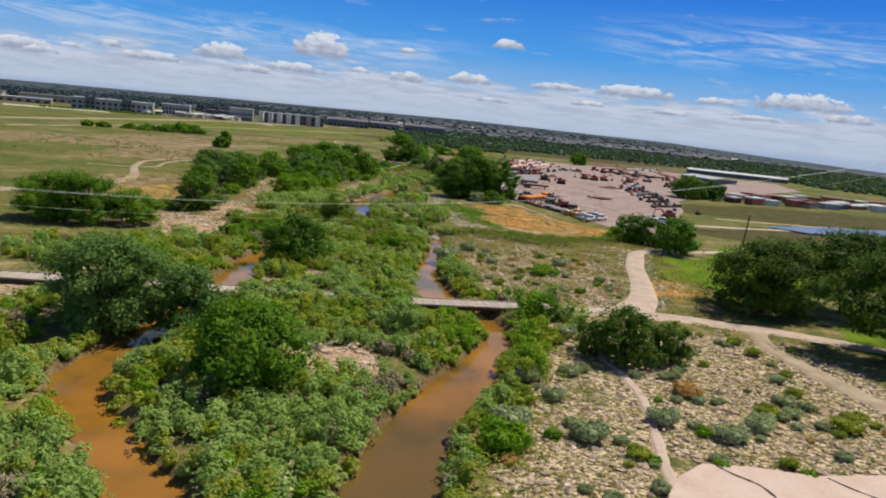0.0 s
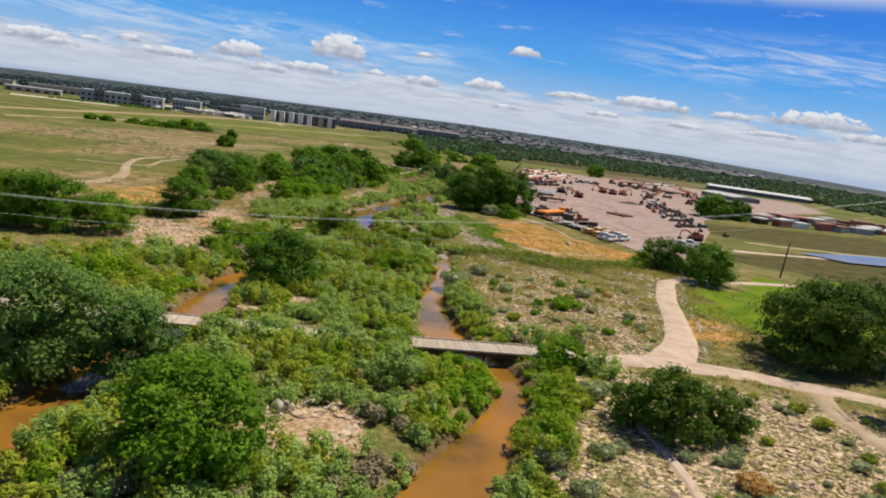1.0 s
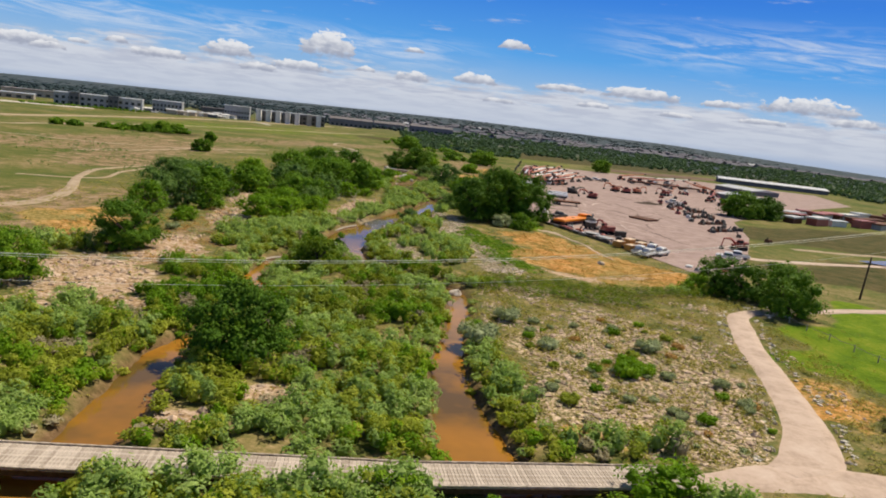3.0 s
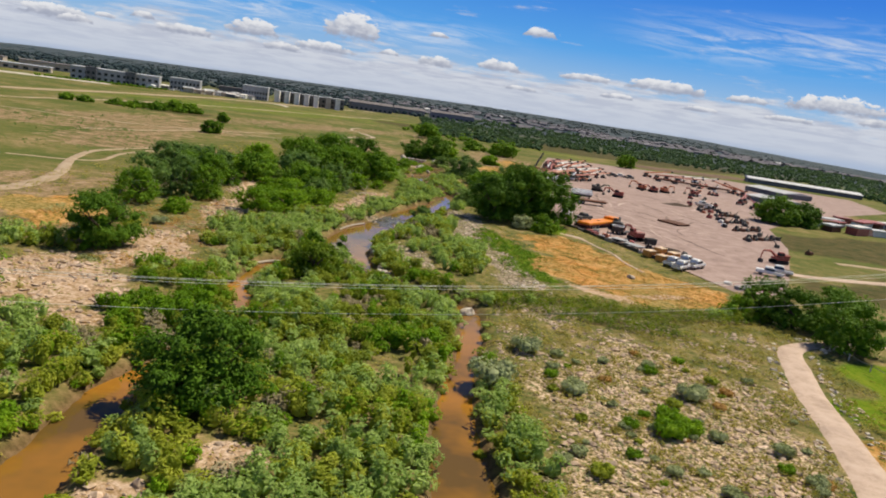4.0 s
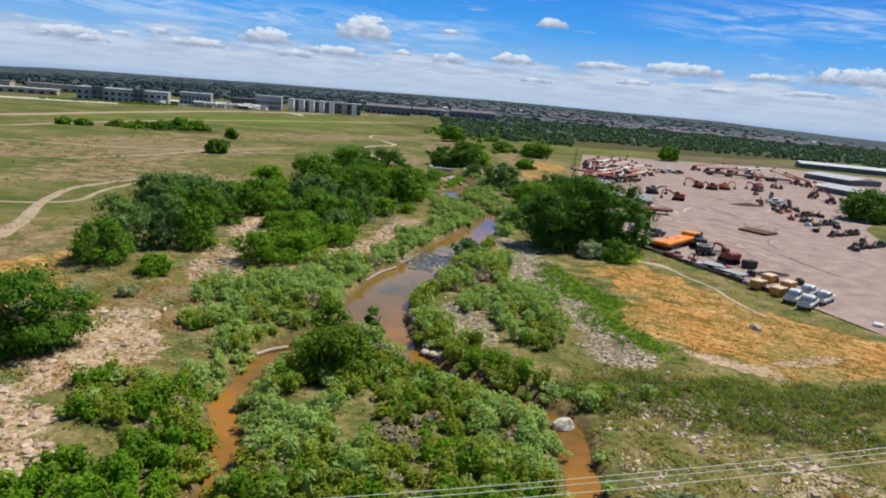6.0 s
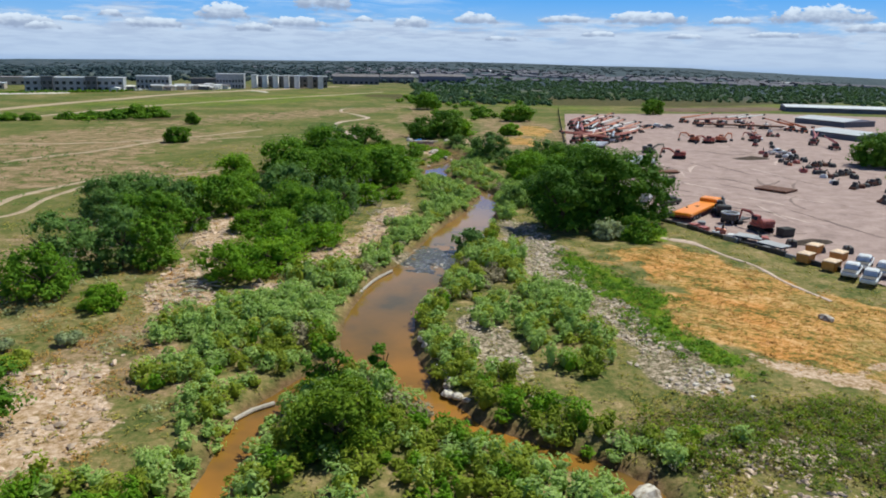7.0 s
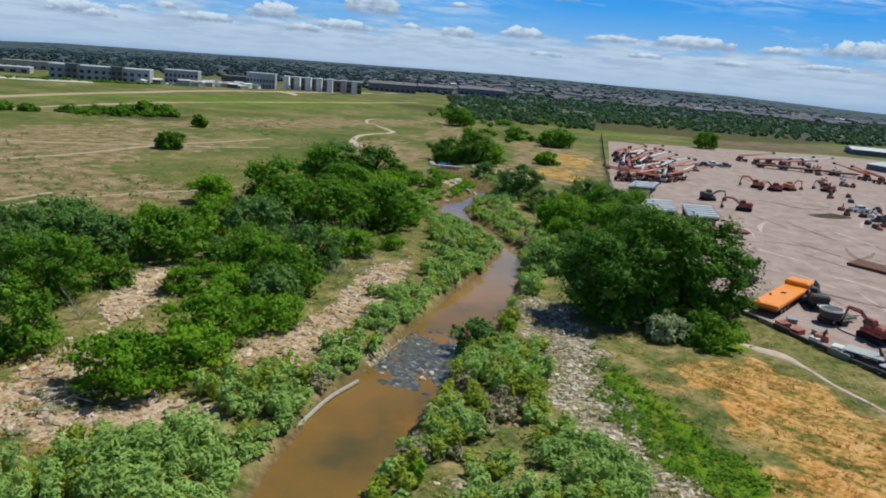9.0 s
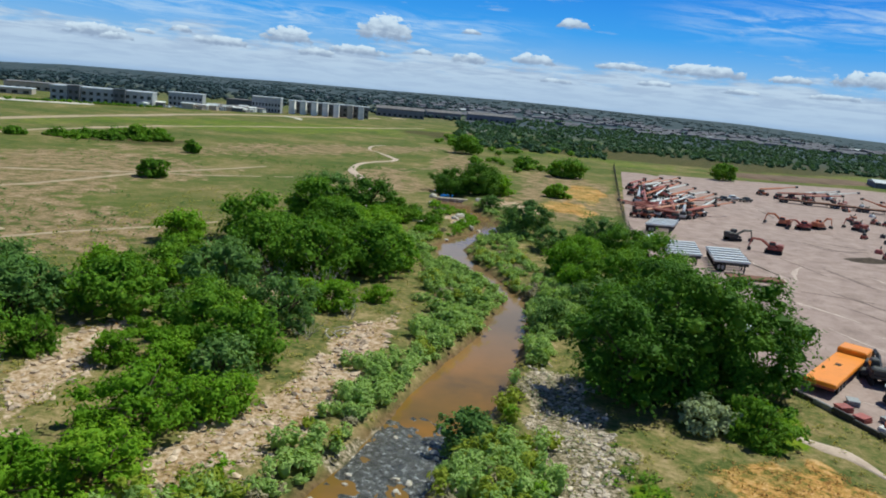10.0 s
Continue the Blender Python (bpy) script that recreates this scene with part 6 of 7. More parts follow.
def attachment(mat, seed, label):
    r = np.random.default_rng(seed)
    top = tagged(new("digger_attachment"), label, "attachment", "attachments in rows")
    g = Geo()
    g.box((0, 0, 0), (r.uniform(1.0, 1.6), r.uniform(0.9, 1.4), r.uniform(0.5, 0.9)), 0.3, 0.1, (0.6, 0.9))
    part("bucket", g, mat, top)
    g = Geo()
    g.tube((-0.4, 0, 0.5), (r.uniform(-1.2, 0.4), r.uniform(-0.5, 0.5), r.uniform(1.0, 1.5)), 0.16, 0.1, 6)
    part("bracket", g, M_DARKSTEEL, top)
    return top


def put(ob, x, y, turn, z=0.055):
    ob.matrix_basis = pose(x * U, y * U, z, 0, 0, turn) @ Matrix.Diagonal((*ob.scale, 1))
    return ob


def spread(first, places):
    """Puts the first of a kind and copies it to the other places: x, y, turn."""
    put(first, *places[0])
    for p in places[1:]:
        x, y, turn = p[:3]
        copy_thing(first, pose(x * U, y * U, 0.055, 0, 0, turn))


# clutter along the barrier
def pallet_stack(mat, rows, label):
    top = tagged(new("pallet_stack"), label, "pallets", "clutter along the barrier")
    for k in range(rows):
        g = Geo()
        g.box((0.04 * (k % 2), 0.03 * (k % 3), 0.16 * k), (1.2, 1.0, 0.13), 0.05 * k, 0.02)
        part("pallet", g, mat, top)
    return top


spread(pallet_stack(M_GREYSTEEL, 3, "low stack of grey pallets"), [(20.8, 139.2, 30), (18.8, 147.6, 20), (17.6, 150.4, 70), (30.4, 121.6, 15), (31.6, 122.4, 40)])
spread(pallet_stack(M_WHITE, 2, "low stack of pale boards"), [(19.0, 144.6, 50), (18.0, 146.2, 35), (29.8, 124.0, 60)])
spread(pallet_stack(M_RED, 3, "stack of red steel frames"), [(16.3, 148.9, 15), (16.9, 147.4, 30), (34.0, 123.0, 20)])

# long orange lowboy trailer by the fence
lowboy = tagged(new("lowboy_trailer"), "bright orange covered lowboy trailer parked by the fence", "trailer", "trailers in the yard")
g = Geo()
g.box((-0.6, 0, 0.85), (10.8, 2.7, 0.42), 0, 0.08)
part("cover", g, M_AMBER, lowboy)
g = Geo()
g.box((6.1, 0, 0.95), (2.4, 2.7, 0.85), 0, 0.12)
part("gooseneck", g, M_AMBER, lowboy, "raised orange front section")
g = Geo()
g.box((0, 0, 0.55), (11.5, 2.4, 0.34), 0, 0.05)
part("chassis", g, M_RED, lowboy)
g = Geo()
g.box((0.4, 0.1, 1.25), (0.7, 0.5, 0.05), 0, 0.01)
part("hatch", g, M_BLACK, lowboy)
wheels(lowboy, (-4.2, -3.1, -2.0), 1.1, 0.45)
put(lowboy, 18.5, 155.6, 54)

spread(excavator(M_RED, -0.9, "rust-red excavator with lowered boom", 1), [(23.2, 147.6, 110), (31.4, 209.6, 160), (46.3, 238.8, 200), (59.6, 245.8, 120), (44.6, 146.0, 200)])
spread(excavator(M_ORANGE, -0.5, "orange excavator with folded boom", 2), [(43.6, 241.0, 150), (50.3, 241.8, 30)])
spread(excavator(M_DARKSTEEL, -1.1, "dark dusty excavator at rest", 3), [(21.8, 155.8, 75), (27.6, 217.6, 20)])
white_rack = flat_trailer(M_WHITE, "narrow trailer with a white deck, parked in a row", 5.6)
white_rack.scale = (1, 0.34, 1.5)
spread(white_rack, [(14.8 + k * 0.22, 194.2 + k * 1.7, 8 + 2 * (k % 2)) for k in range(6)] + [(20.4 + k * 0.22, 192.4 + k * 1.7, 6 + 2 * (k % 2)) for k in range(6)] + [(15.8 + k * 0.5, 217.2 + k * 1.5, 10) for k in range(5)])
spread(flat_trailer(M_RUST, "flatbed trailer with rusty deck", 8.0), [(21.4, 185.8, 5), (66.0, 284.0, 2), (72.0, 283.0, 2), (78.0, 281.0, 2), (60.5, 285.0, 2)])


def steel_plate(label):
    top = tagged(new("road_plate"), label, "steel plate", "loose gear in the yard")
    g = Geo()
    g.box((0, 0, 0.05), (5.2, 2.6, 0.16), 0, 0.03)
    part("plate", g, M_RUST, top)
    g = Geo()
    for k in (-1.6, 0.0, 1.6):
        g.box((k, 0, 0), (0.2, 2.4, 0.06), 0, 0.01)
    part("bearers", g, M_DARKSTEEL, top)
    return top


def water_tank(label):
    top = tagged(new("tank_trailer"), label, "trailer", "trailers in the yard")
    g = Geo()
    g.tube((-1.7, 0, 0.55), (-1.7, 0, 1.5), 1.05, 1.15, 18)
    part("tank", g, M_DARKSTEEL, top)
    g = Geo()
    for a in np.arange(24) * math.pi / 12:
        b = a + math.pi / 12
        g.tube((-1.7 + 1.15 * math.cos(a), 1.15 * math.sin(a), 1.52), (-1.7 + 1.15 * math.cos(b), 1.15 * math.sin(b), 1.52), 0.10, 0.10, 6)
    part("rim", g, M_WHITE, top, "pale rolled rim")
    g = Geo()
    g.box((-0.6, 0, 0.4), (4.6, 1.3, 0.2), 0, 0.03)
    g.tube((1.7, 0, 0.5), (2.9, 0, 0.45), 0.07, 0.07, 6)
    part("chassis", g, M_DARKSTEEL, top)
    wheels(top, (-2.2, -1.2), 0.75, 0.36, 0.24)
    return top


plate = steel_plate("rusty steel loading ramp lying on gravel")
plate.scale = (1.1, 1.7, 2.0)
put(plate, 36.0, 175.0, -48)
pale_trailer = flat_trailer(M_WALLGREY, "low small trailer with a grey deck", 3.4)
pale_trailer.scale = (1, 0.8, 0.55)
spread(pale_trailer, [(21.4, 139.6, -58), (20.2, 142.8, -40)])
put(water_tank("round dark tank trailer with a pale rim"), 22.3, 152.0, 30)
spread(skip_bin(M_DARKSTEEL, "open black waste bin with an added black lid"), [(25.0, 145.4, 20)])
spread(skip_bin(M_YELLOW, "yellow-brown waste bin with a pale lid"), [(22.5, 134.9, 42), (23.7, 132.4, 42), (24.9, 138.4, 42), (26.0, 135.8, 42)])
spread(pickup(M_WHITE, "white pickup truck parked in the yard"), [(24.6, 130.6, 55), (27.1, 133.4, 55), (25.2, 128.6, 55), (27.8, 131.2, 50), (54.6, 220.4, 15), (38.6, 134.0, 160), (40.9, 136.6, 160), (32.0, 271.0, 20), (44.0, 278.0, 20)] + [(-183 + k * 2.0, 420 + k * 2.6 + 4 * (k % 4), 20 + 70 * (k % 3)) for k in range(18)])
spread(pickup(M_DARKSTEEL, "dark pickup truck with a dusty body"), [(16.9, 161.8, 40), (22.0, 157.6, 60), (41.0, 274.5, 10), (47.0, 277.0, 30)])
spread(pickup(M_WHITE, "white work van by the trees", True), [(14.2, 163.5, 70), (11.8, 178.0, 60), (12.6, 206.0, 75)])
r_a = np.random.default_rng(61)
rows_a = [(15.0 + r_ * 1.3 + c * 1.75 + r_a.uniform(-0.5, 0.5), 232 + r_ * 11.5 + c * 1.3 + r_a.uniform(-2, 2), 58 + r_a.normal(0, 22)) for r_ in range(5) for c in range(9 - r_)]
spread(boom_lift(M_RED, 10.5, 0.8, "red boom lift with lowered boom"), rows_a[0::3] + [(20.5, 236.0, 170), (21.0, 233.0, 175), (60.0, 292.0, 10), (63.5, 293.0, 10), (67.0, 292.0, 10), (71.0, 240.0, 60), (71.5, 231.0, 80)])
spread(boom_lift(M_ORANGE, 10.5, 1.6, "orange boom lift with raised boom"), rows_a[1::3] + [(80.8, 276.0, 120), (82.0, 271.0, 110), (74.0, 246.0, 70), (57.5, 298.0, 10)])
spread(boom_lift(M_WHITE, 10.0, 1.2, "white boom lift with lowered boom"), rows_a[2::3] + [(70.0, 300.0, 15), (76.0, 302.0, 15)])
lrow = [(47.5 + 0.9 * (k % 5) * 1.6 + (k // 5) * 1.5, 167 + (k // 5) * 11 + (k % 5) * 1.1, 200 + 23 * (k % 4)) for k in range(22)]
spread(loader(M_RUST, "small rust-brown skid loader in a row"), lrow[0::8])
spread(loader(M_DARKSTEEL, "dark skid loader in a row"), lrow[1::4] + lrow[4::8] + [(36.0, 262.0, 20), (33.5, 259.0, 60)])
spread(attachment(M_RUST, 5, "rusty digger bucket on the gravel"), lrow[2::4] + [(55.5, 160.5, 20)])
spread(attachment(M_DARKSTEEL, 6, "black digger attachment on the gravel"), lrow[3::4] + [(51.0, 163.0, 50), (46.5, 148.5, 30)])


# loose gear strewn along the barrier and down both sides of the yard
def strewn(seed, count):
    r = np.random.default_rng(seed)
    out = []
    edge = [(12.9, 154), (17.2, 145), (24.6, 131.5), (29.3, 119.8)]
    for _ in range(count):
        k = r.uniform(0, 3)
        (ax, ay), (bx, by) = edge[int(k)], edge[int(k) + 1]
        q = (1.5 + 7.5 * r.uniform() ** 1.4, k % 1)
        out.append((ax + (bx - ax) * q[1] + q[0] * 0.87, ay + (by - ay) * q[1] + q[0] * 0.5, r.uniform(0, 360)))
    return out


def far_rows(seed, count):
    r = np.random.default_rng(seed)
    return [(float(np.interp(y, (165, 217, 300), (46.5, 50, 76))) + 9 * r.uniform() ** 1.5, y, r.uniform(0, 360)) for y in r.uniform(165, 300, count)]


spread(attachment(M_RED, 7, "red steel attachment on the gravel"), strewn(81, 1) + far_rows(82, 9))
spread(attachment(M_ORANGE, 8, "orange bucket attachment on the gravel"), strewn(83, 1) + far_rows(84, 10))
spread(attachment(M_WHITE, 9, "white painted frame lying on the gravel"), strewn(85, 1) + far_rows(86, 9))
spread(attachment(M_DARKSTEEL, 10, "black steel frame lying on the gravel"), strewn(87, 5) + far_rows(88, 34))
spread(loader(M_RED, "small red skid loader in a row"), far_rows(90, 5))


M_RUT = gravel_material("rutted_gravel", [(0.34, (0.12, 0.088, 0.078)), (0.47, (0.20, 0.146, 0.130)), (0.62, (0.31, 0.23, 0.205))], 0.9)
M_SPILL = gravel_material("pale_gravel_spill", [(0.34, (0.36, 0.268, 0.235)), (0.47, (0.50, 0.385, 0.34)), (0.62, (0.62, 0.49, 0.43))], 0.9)


def wheel_ruts(seed, count):
    """Short curved marks left by turning wheels, broken and uneven."""
    r = np.random.default_rng(seed)
    for k in range(count):
        y = r.uniform(140, 268)
        x = r.uniform(np.interp(y, (140, 160, 270), (27, 22, 28)), np.interp(y, (140, 170, 270), (38, 43, 62)))
        turn, bend, wide = r.normal(2.2, 0.5), r.normal(0, 0.05), r.uniform(0.3, 0.95)
        line = []
        for step in range(7):
            line.append((x, y, wide * math.sin(math.pi * (step + 0.4) / 7)))
            x, y, turn = x + 1.3 * math.cos(turn), y + 1.9 * math.sin(turn), turn + bend * 2
        ribbon("track", line, M_SPILL if k % 3 == 0 else M_RUT, "faint curved wheel mark pressed into gravel", "wheel mark", 0.072, 0.45, 9, seed + k)


wheel_ruts(301, 46)


def soil_heap(x, y, rx, ry, h, label):
    g = Geo()
    ang = np.arange(20) * 2 * np.pi / 20
    v = [(0, 0, h)]
    for k in (0.35, 0.7, 1.0):
        rr = 1 + 0.14 * waves(np.cos(ang) * 3 + x, np.sin(ang) * 3 + y, 1.1, 9)
        v += [(rx * k * a * math.cos(t), ry * k * a * math.sin(t), h * (1 - k) ** 1.2 - 0.05 * (k == 1)) for a, t in zip(rr, ang)]
    g.add(v, [(0, 1 + i, 1 + (i + 1) % 20) for i in range(20)])
    g.n -= len(v)
    g.v.pop()
    g.add(v, [(1 + 20 * k + i, 21 + 20 * k + i, 21 + 20 * k + (i + 1) % 20, 1 + 20 * k + (i + 1) % 20) for k in (0, 1) for i in range(20)])
    ob = tagged(new("dirt_mound", g.mesh("soil_heap", M_DIRT, True)), label, "mound", "mounds in the yard")
    ob.matrix_world = pose(x * U, y * U, 0.05, 0, 0, 20)


soil_heap(46.3, 212.0, 5.2, 2.4, 0.7, "low dark mound of soil on gravel")
soil_heap(26.6, 142.8, 3.6, 1.6, 0.5, "low dark mound of soil on gravel")


# ---------- fence of the yard ----------
def fence(line, label):
    top = tagged(new("yard_fence"), label, "fence")
    post = Geo()
    post.tube((0, 0, -0.3), (0, 0, 1.9), 0.04, 0.04, 6)
    pm = post.mesh("post", M_DARKSTEEL)
    s = spline([(*p, 0) for p in line], 2.2)
    for a, b in zip(s, s[1:]):
        ob = new("post", pm)
        ob.parent = top
        ob.location = (a[0] * U, a[1] * U, float(ground_z(a[0], a[1])))
        d = (b - a)[:2] * U
        g = Geo()
        mid = (a + b)[:2] / 2 * U
        z = float(ground_z(a[0], a[1]))
        for zz in (0.25, 0.7, 1.15, 1.6):
            g.box((*mid, z + zz), (np.linalg.norm(d), 0.03, 0.10), math.atan2(d[1], d[0]), 0.01)
        part("rails", g, M_DARKSTEEL, top)
    return top


fence([(23.6, 343), (17.0, 282), (11.3, 225), (9.5, 190)], "long dark wire fence along the yard edge")


def rope_fence(line):
    top = tagged(new("rope_fence"), "low pale post-and-rope fence across the lawn", "fence")
    s = spline([(*p, 0) for p in line], 2.0)
    z = ground_z(s[:, 0], s[:, 1])
    post = Geo().tube((0, 0, -0.2), (0, 0, 0.75), 0.07, 0.06, 7).mesh("post", M_DEADWOOD)
    for k in range(len(s)):
        ob = new("post", post)
        ob.parent, ob.location = top, (s[k, 0] * U, s[k, 1] * U, z[k])
        if k:
            a, b = (s[k - 1, 0] * U, s[k - 1, 1] * U, z[k - 1] + 0.62), (s[k, 0] * U, s[k, 1] * U, z[k] + 0.62)
            m = tuple((p + q) / 2 - 0.10 * (i == 2) for i, (p, q) in enumerate(zip(a, b)))
            part("rope", Geo().tube(a, m, 0.025, 0.025, 5).tube(m, b, 0.025, 0.025, 5), M_DEADWOOD, top)


rope_fence([(31.0, 100.0), (32.4, 95.7), (33.9, 90.0), (35.2, 84.9), (36.4, 79.5)])


def silt_barrier(line):
    top = tagged(new("low_barrier"), "low dark barrier between grass and yard", "barrier")
    s = spline([(*p, 0) for p in line], 1.6)
    for k, (a, b) in enumerate(zip(s, s[1:])):
        d = (b - a)[:2] * U
        g = Geo()
        g.box((*((a + b)[:2] / 2 * U), -0.1), (np.linalg.norm(d) * 0.98, 0.25, 0.50 + 0.08 * (k % 3)), math.atan2(d[1], d[0]) + 0.03 * (k % 2), 0.06)
        part("panel", g, M_DARKSTEEL if k % 4 else M_GREYSTEEL, top)


silt_barrier([(11.6, 156.2), (12.6, 153.8), (14.6, 149.8), (17.0, 145.2), (20.6, 138.6), (24.3, 131.8)])
ribbon("path", [(11.2, 143.4, 0.5), (12.6, 142.2, 1.8), (13.6, 141.6, 1.6), (14.6, 139.6, 0.5), (15.6, 136.6, 0.45), (17.2, 133, 0.45), (17.9, 128, 0.45), (19.4, 123.2, 0.4)], M_PATH, "pale concrete apron with a thin trodden line", "path", 0.06, 0.2, seed=21)


def edging(line, label):
    s = spline([(*p, 0) for p in line], 0.8)
    g = Geo()
    for a, b in zip(s, s[1:]):
        g.tube((a[0] * U, a[1] * U, -0.52), (b[0] * U, b[1] * U, -0.52), 0.16, 0.16, 7)
    tagged(new("edging_log", g.mesh("edging_log", M_DEADWOOD)), label, "log")


edging([(-18.35, 122.2), (-17.9, 124.6), (-17.3, 127.2), (-16.2, 129.8)], "pale log edging along the stream bank")
edging([(-21.5, 101.9), (-20.9, 103.0), (-19.9, 103.9)], "pale log edging along the side channel")


# ---------- buildings ----------
def shed(x, y, sx, sy, h, turn, wall, roof, label, windows=0, gable=0.0, name="warehouse", category="warehouse"):
    """A building with walls, a roof with an overhang and separate windows."""
    z = float(ground_z(x, y))
    top = new(name)
    top.matrix_world = pose(x * U, y * U, z - 0.2, 0, 0, turn)
    tagged(top, label, category)
    g = Geo()
    g.box((0, 0, 0), (sx, sy, h), 0, 0.05)
    part("wall", g, wall, top)
    g = Geo()
    if gable:
        v = [(sx / 2 + .4, -sy / 2 - .4, h), (sx / 2 + .4, sy / 2 + .4, h), (-sx / 2 - .4, sy / 2 + .4, h), (-sx / 2 - .4, -sy / 2 - .4, h), (sx / 2 + .4, 0, h + gable), (-sx / 2 - .4, 0, h + gable)]
        g.add(v, [(0, 4, 5, 3), (4, 1, 2, 5), (0, 3, 2, 1)])
        g.n -= 6
        g.v.pop()
        g.add(v, [(0, 1, 4), (2, 3, 5)])
    else:
        g.box((0, 0, h - 0.05), (sx + 0.6, sy + 0.6, 0.5), 0, 0.06)
    part("roof", g, roof, top)
    if windows:
        cols = windows
        floors = max(1, int(h // 3.4))
        wide = sx / cols
        pane = Geo()
        pane.box((0, 0, 0), (wide * 0.52, 0.12, 1.7), 0, 0.03)
        pm = pane.mesh("window", M_GLASS)
        for f in range(floors):
            for c in range(cols):
                ob = new("window", pm)
                ob.parent = top
                ob.location = (-sx / 2 + wide * (c + 0.5), -sy / 2 - 0.03, 0.9 + f * 3.3)
    return top


shed(-203, 424, 52, 18, 7.8, 20, M_WALLGREY, M_ROOF, "long grey industrial building with dark stair towers", 14, 0, "industrial_building", "building")
shed(-211.5, 413.5, 6, 6, 8.2, 20, M_WALLDARK, M_WALLDARK, "dark stair tower of the industrial building", 2, 0, "industrial_building", "building")
shed(-193.5, 420, 6, 6, 8.2, 20, M_WALLDARK, M_WALLDARK, "dark stair tower of the industrial building", 2, 0, "industrial_building", "building")
shed(-181, 462, 20, 14, 8.0, 16, M_WALLGREY, M_ROOF, "mid-grey office building with flat roof", 8, 0, "office_building", "building")
shed(-162, 492, 22, 12, 6.0, 14, M_WALLDARK, M_SHINGLE, "low dark apartment block", 8, 0, "apartment_building", "building")
shed(-145, 481, 18, 12, 9.4, 12, M_WALLGREY, M_ROOF, "grey apartment block with three storeys", 9, 0, "apartment_building", "building")
shed(-117, 510, 50, 10, 8.0, 12, M_WALLDARK, M_ROOF, "charcoal apartment block joining pale wings", 14, 0, "apartment_building", "building")
for k in range(7):
    shed(-135 + k * 5.9 + 1.6 * (k > 4), 493 + k * 1.3, 3.6, 12, 8.6, 12, M_WALLTAN if k == 5 else M_WALLWHITE, M_ROOF, "pale narrow apartment wing with flat roof", 0, 0, "apartment_building", "building")
shed(-90, 584, 38, 14, 6.6, 12, M_SUBURB, M_SHINGLE, "brown two-storey apartment block", 9, 2.0, "apartment_building", "building")
shed(-66, 632, 30, 14, 5.6, 12, M_SUBURB, M_SHINGLE, "brown two-storey apartment block", 9, 2.0, "apartment_building", "building")
shed(-32, 660, 44, 14, 6.0, 10, M_SUBURB, M_SHINGLE, "brown two-storey apartment block", 9, 2.0, "apartment_building", "building")
shed(-272, 480, 44, 20, 5.0, 26, M_WALLTAN, M_SHINGLE, "tan commercial building with dark roof", 8, 0, "commercial_building", "building")
shed(-256, 424, 34, 14, 3.6, 26, M_WALLTAN, M_ROOF, "tan commercial building with white roof", 6, 0, "commercial_building", "building")
shed(-322, 470, 50, 20, 4.6, 26, M_WALLTAN, M_SHINGLE, "wide brown commercial building", 10, 0, "commercial_building", "building")
r_c = np.random.default_rng(64)
for k in range(30):
    u = r_c.uniform()
    shed(-186 + 40 * u + r_c.normal(0, 2), 422 + 52 * u + r_c.uniform(-6, 4), r_c.uniform(4, 9), r_c.uniform(3, 5), r_c.uniform(1.6, 3.4), 20 + r_c.normal(0, 25), (M_WALLWHITE, M_WALLTAN, M_WALLWHITE, M_WALLDARK)[k % 4], (M_WALLWHITE, M_ROOF, M_SHINGLE)[k % 3], "small low building in front of the blocks", 0, 0.7, "small_building", "building")
# sheds beyond the yard
shed(88.5, 259, 18, 12, 2.0, -70, M_WALLDARK, M_ROOF, "low dark metal shed with pale roof", 0, 0.9)
shed(106, 303, 22, 16, 2.2, -66, M_WALLDARK, M_ROOF, "wide dark metal shed with white roof", 0, 0.9)
shed(142, 368, 56, 18, 2.6, -14, M_WALLDARK, M_ROOF, "long dark metal shed with white roof", 0, 0.9)
r_s = np.random.default_rng(63)
for k in range(40):
    u, row = k % 14, k // 14
    shed(80 + u * 6.6 + r_s.uniform(-1.5, 1.5), 204 + u * 2.8 + row * 9 + r_s.uniform(-2, 2), r_s.uniform(4, 9), 3.2, r_s.uniform(1.3, 2.2), 20 + r_s.normal(0, 14), (M_RED, M_WALLWHITE, M_WALLGREY, M_RUST, M_WALLDARK)[int(r_s.integers(5))], (M_ROOF, M_WALLWHITE, M_RED, M_RUST)[int(r_s.integers(4))], "low storage unit with flat roof in the lots", 0, 0, "storage_shed", "shed")


# ---------- distance: suburb, woods ----------
def far_points(count, near, reach, az0, az1, seed):
    r = np.random.default_rng(seed)
    d = near * (reach / near) ** r.uniform(0, 1, count)
    a = np.radians(r.uniform(az0, az1, count))
    return np.sin(a) * d, np.cos(a) * d, r


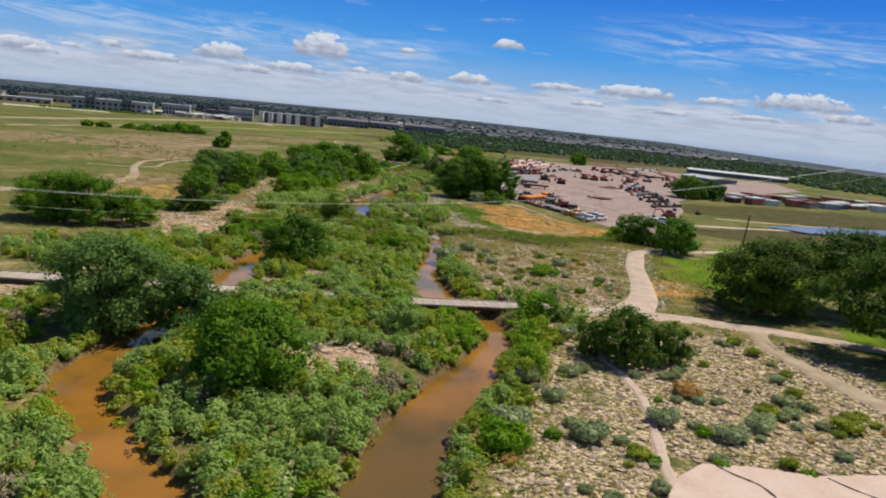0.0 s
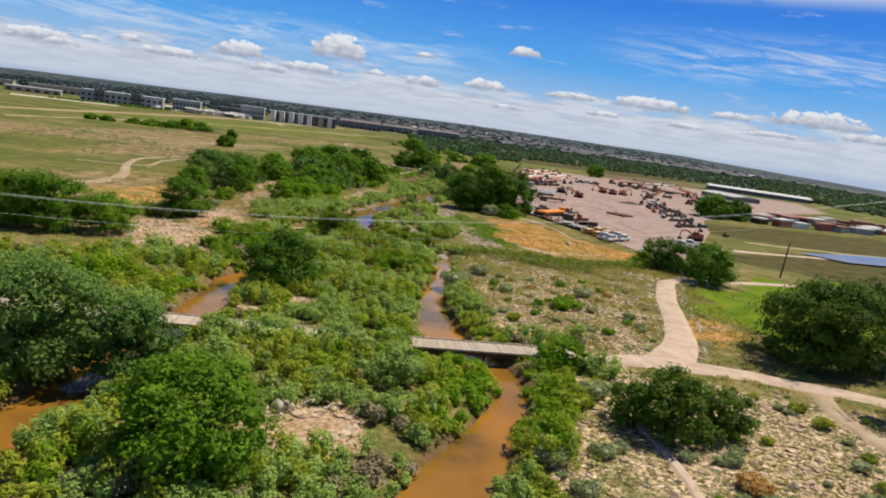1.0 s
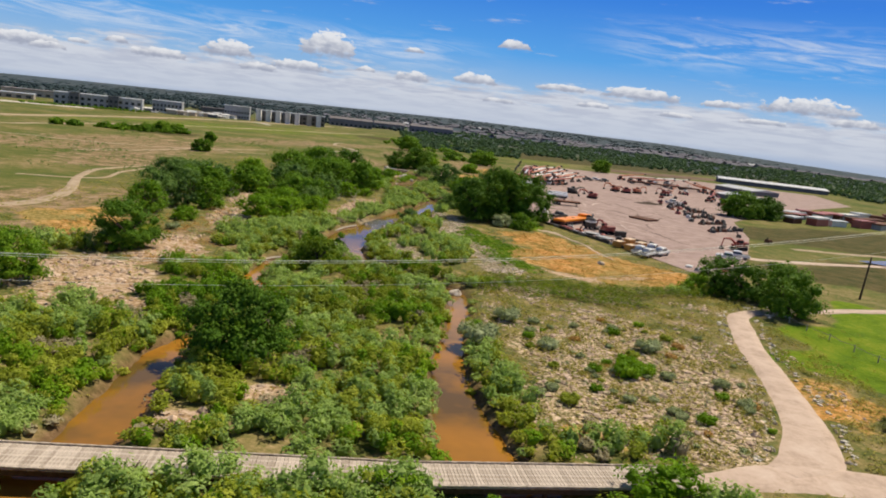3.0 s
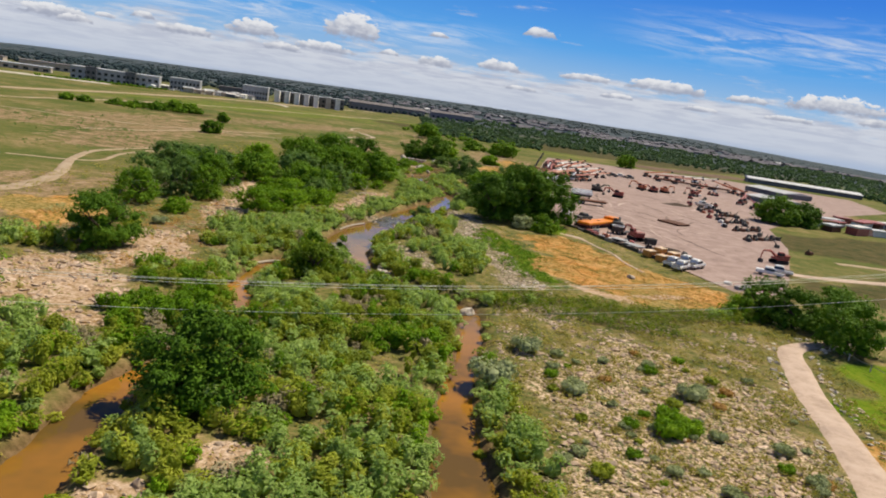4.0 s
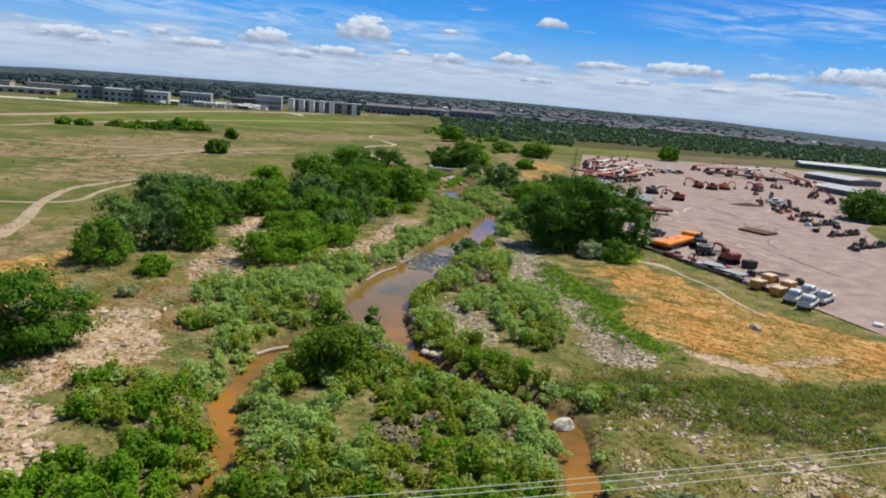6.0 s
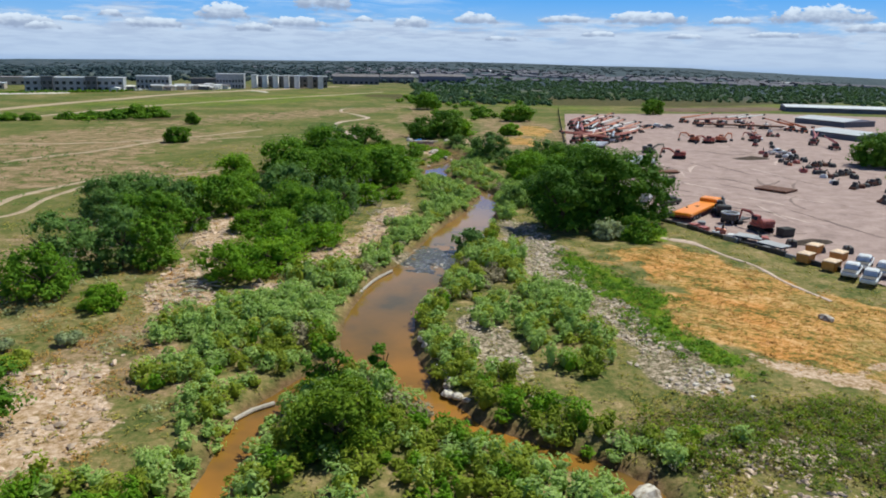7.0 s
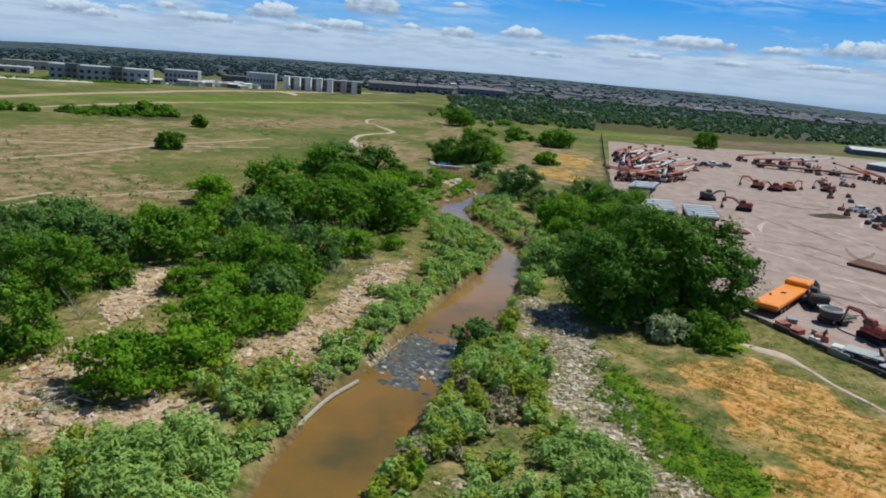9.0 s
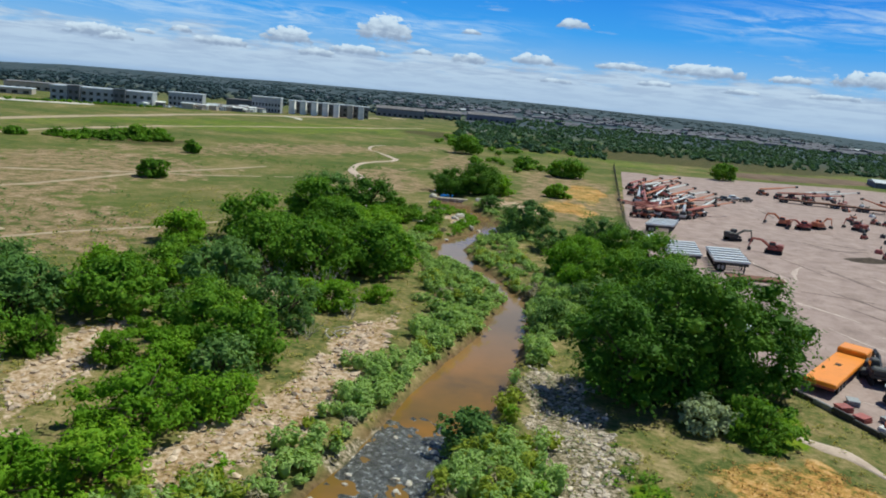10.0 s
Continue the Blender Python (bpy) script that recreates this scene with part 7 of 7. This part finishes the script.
def suburb():
    px, py, r = far_points(1100, 720, 1400, -30, 38, 31)
    side = np.degrees(np.arctan2(px, py))
    keep = (waves(side * 14, np.hypot(px, py), 150, 32) > -0.20) & (side > -4 + 16 * (r.uniform(0, 1, len(px)) - 0.80))
    px, py = px[keep], py[keep]
    walls, roofs = (Geo(), Geo()), (Geo(), Geo())
    z = ground_z(px, py)
    for k, (x, y, zz) in enumerate(zip(px, py, z)):
        sx, sy, h, t = r.uniform(9, 17), r.uniform(8, 11), r.uniform(1.4, 2.4), r.uniform(0, 3.14)
        c, s = math.cos(t), math.sin(t)
        v = np.array([(sx / 2, -sy / 2, 0), (sx / 2, sy / 2, 0), (-sx / 2, sy / 2, 0), (-sx / 2, -sy / 2, 0), (sx / 2, -sy / 2, h), (sx / 2, sy / 2, h), (-sx / 2, sy / 2, h), (-sx / 2, -sy / 2, h), (sx / 2, 0, h + 1.5), (-sx / 2, 0, h + 1.5)])
        v = np.stack([v[:, 0] * c - v[:, 1] * s + x * U, v[:, 0] * s + v[:, 1] * c + y * U, v[:, 2] + zz - 0.3], 1)
        walls[k % 2].add(v[:8], [(0, 1, 5, 4), (1, 2, 6, 5), (2, 3, 7, 6), (3, 0, 4, 7)])
        roofs[k % 90 == 0].add(v[4:], [(0, 4, 5, 3), (4, 1, 2, 5)])
    for g, m in ((walls[0], M_SUBURB), (walls[1], M_SUBURB), (roofs[0], M_SUBROOF), (roofs[1], M_ROOF)):
        tagged(new("suburb_houses", g.mesh("suburb_houses", m)), "far suburb of small gabled houses", "houses", kind="stuff")


suburb()


def woods(name, label, px, py, r, lo, hi, per, card, mat):
    s = lo + (hi - lo) * r.uniform(0, 1, len(px)) ** 1.8
    c = np.stack([px * U, py * U, ground_z(px, py) + s * 0.6], 1)
    wide = np.clip(np.hypot(px, py) / 620, 1, 4)
    rad = np.stack([s * wide * r.uniform(0.8, 1.3, len(px)), s * wide * r.uniform(0.8, 1.3, len(px)), s * 0.70], 1)
    g = Geo()
    lumps(g, c, rad * 0.8, r, 0.15)
    p, d = clump_points(c, rad, per, r, -0.2)
    leaf_cards(g, p, d * s.mean() + [0, 0, 0.3], card, r, 0.6)
    tagged(new(name, g.mesh(name, mat)), label, "trees", kind="stuff")


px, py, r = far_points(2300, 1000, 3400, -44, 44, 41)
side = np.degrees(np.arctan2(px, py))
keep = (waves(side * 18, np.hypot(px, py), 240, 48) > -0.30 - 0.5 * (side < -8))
woods("far_woods", "dark tree belts on the distant rise", px[keep], py[keep], r, 1.8, 3.2, 4, 2.6, M_HAZETREE)
px, py, r = far_points(5200, 372, 860, -5, 44, 42)
side = np.degrees(np.arctan2(px, py))
keep = (yard_mask(px, py) < 0.5) & (waves(side * 7, np.hypot(px, py), 60, 43) + 0.6 * waves(px, py, 22, 47) > -0.50 - 0.4 * (side > 9)) & ((px < 26) | (px > 170) | (py > 425))
woods("far_grove", "belt of green trees behind the yard", px[keep], py[keep], r, 1.0, 1.9, 7, 1.5, M_HAZEBELT)
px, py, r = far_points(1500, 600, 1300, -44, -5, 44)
woods("town_trees", "scattered street trees among far buildings", px, py, r, 1.8, 3.6, 8, 1.6, M_HAZETREE)
r = np.random.default_rng(49)
k = r.uniform(0, 1, 90)
woods("hedge", "dark hedge in front of the industrial building", -222 + 46 * k + r.normal(0, 1.5, 90), 384 + 38 * k + r.normal(0, 1.5, 90), r, 0.7, 1.3, 20, 0.5, M_TREE)
px, py, r = far_points(150, 250, 420, -6, 4, 45)
keep = (px < 12) & (waves(px, py, 40, 46) > 0.22)
woods("creek_woods", "green trees along the creek upstream", px[keep], py[keep], r, 1.2, 2.4, 60, 0.6, M_TREE)

# cracks in the concrete pad
for line in ([(14.9, 33.6, 0.12), (15.6, 32.6, 0.16), (16.6, 31.6, 0.14), (17.0, 30.0, 0.1)], [(20.6, 33.2, 0.1), (21.4, 32.2, 0.14), (22.6, 31.2, 0.1)]):
    s_c = spline(line, 0.15)
    t_c = unit(np.gradient(s_c[:, :2], axis=0))
    n_c = np.stack([-t_c[:, 1], t_c[:, 0]], 1) * (s_c[:, 2:3] * (0.6 + 0.4 * waves(s_c[:, 0], s_c[:, 1], 0.2, 3)[:, None]))
    v_c = np.concatenate([np.column_stack([(s_c[:, :2] - n_c) * U, np.full(len(s_c), 0.345)]), np.column_stack([(s_c[:, :2] + n_c) * U, np.full(len(s_c), 0.345)])])
    n = len(s_c)
    g = Geo().add(v_c, [(i, i + 1, n + i + 1, n + i) for i in range(n - 1)])
    tagged(new("pavement_crack", g.mesh("pavement_crack", M_DIRT)), "dark weedy crack in the concrete pad", "crack", kind="structure")

# ---------- planks of the boardwalk, last ----------
for q, turn in board_places:
    ob = new("board", board_mesh)
    ob.parent = walk_top
    ob.matrix_basis = pose(q[0], q[1], deck_z + rng.uniform(-0.008, 0.008), 0, 0, math.degrees(turn) + rng.uniform(-0.4, 0.4))
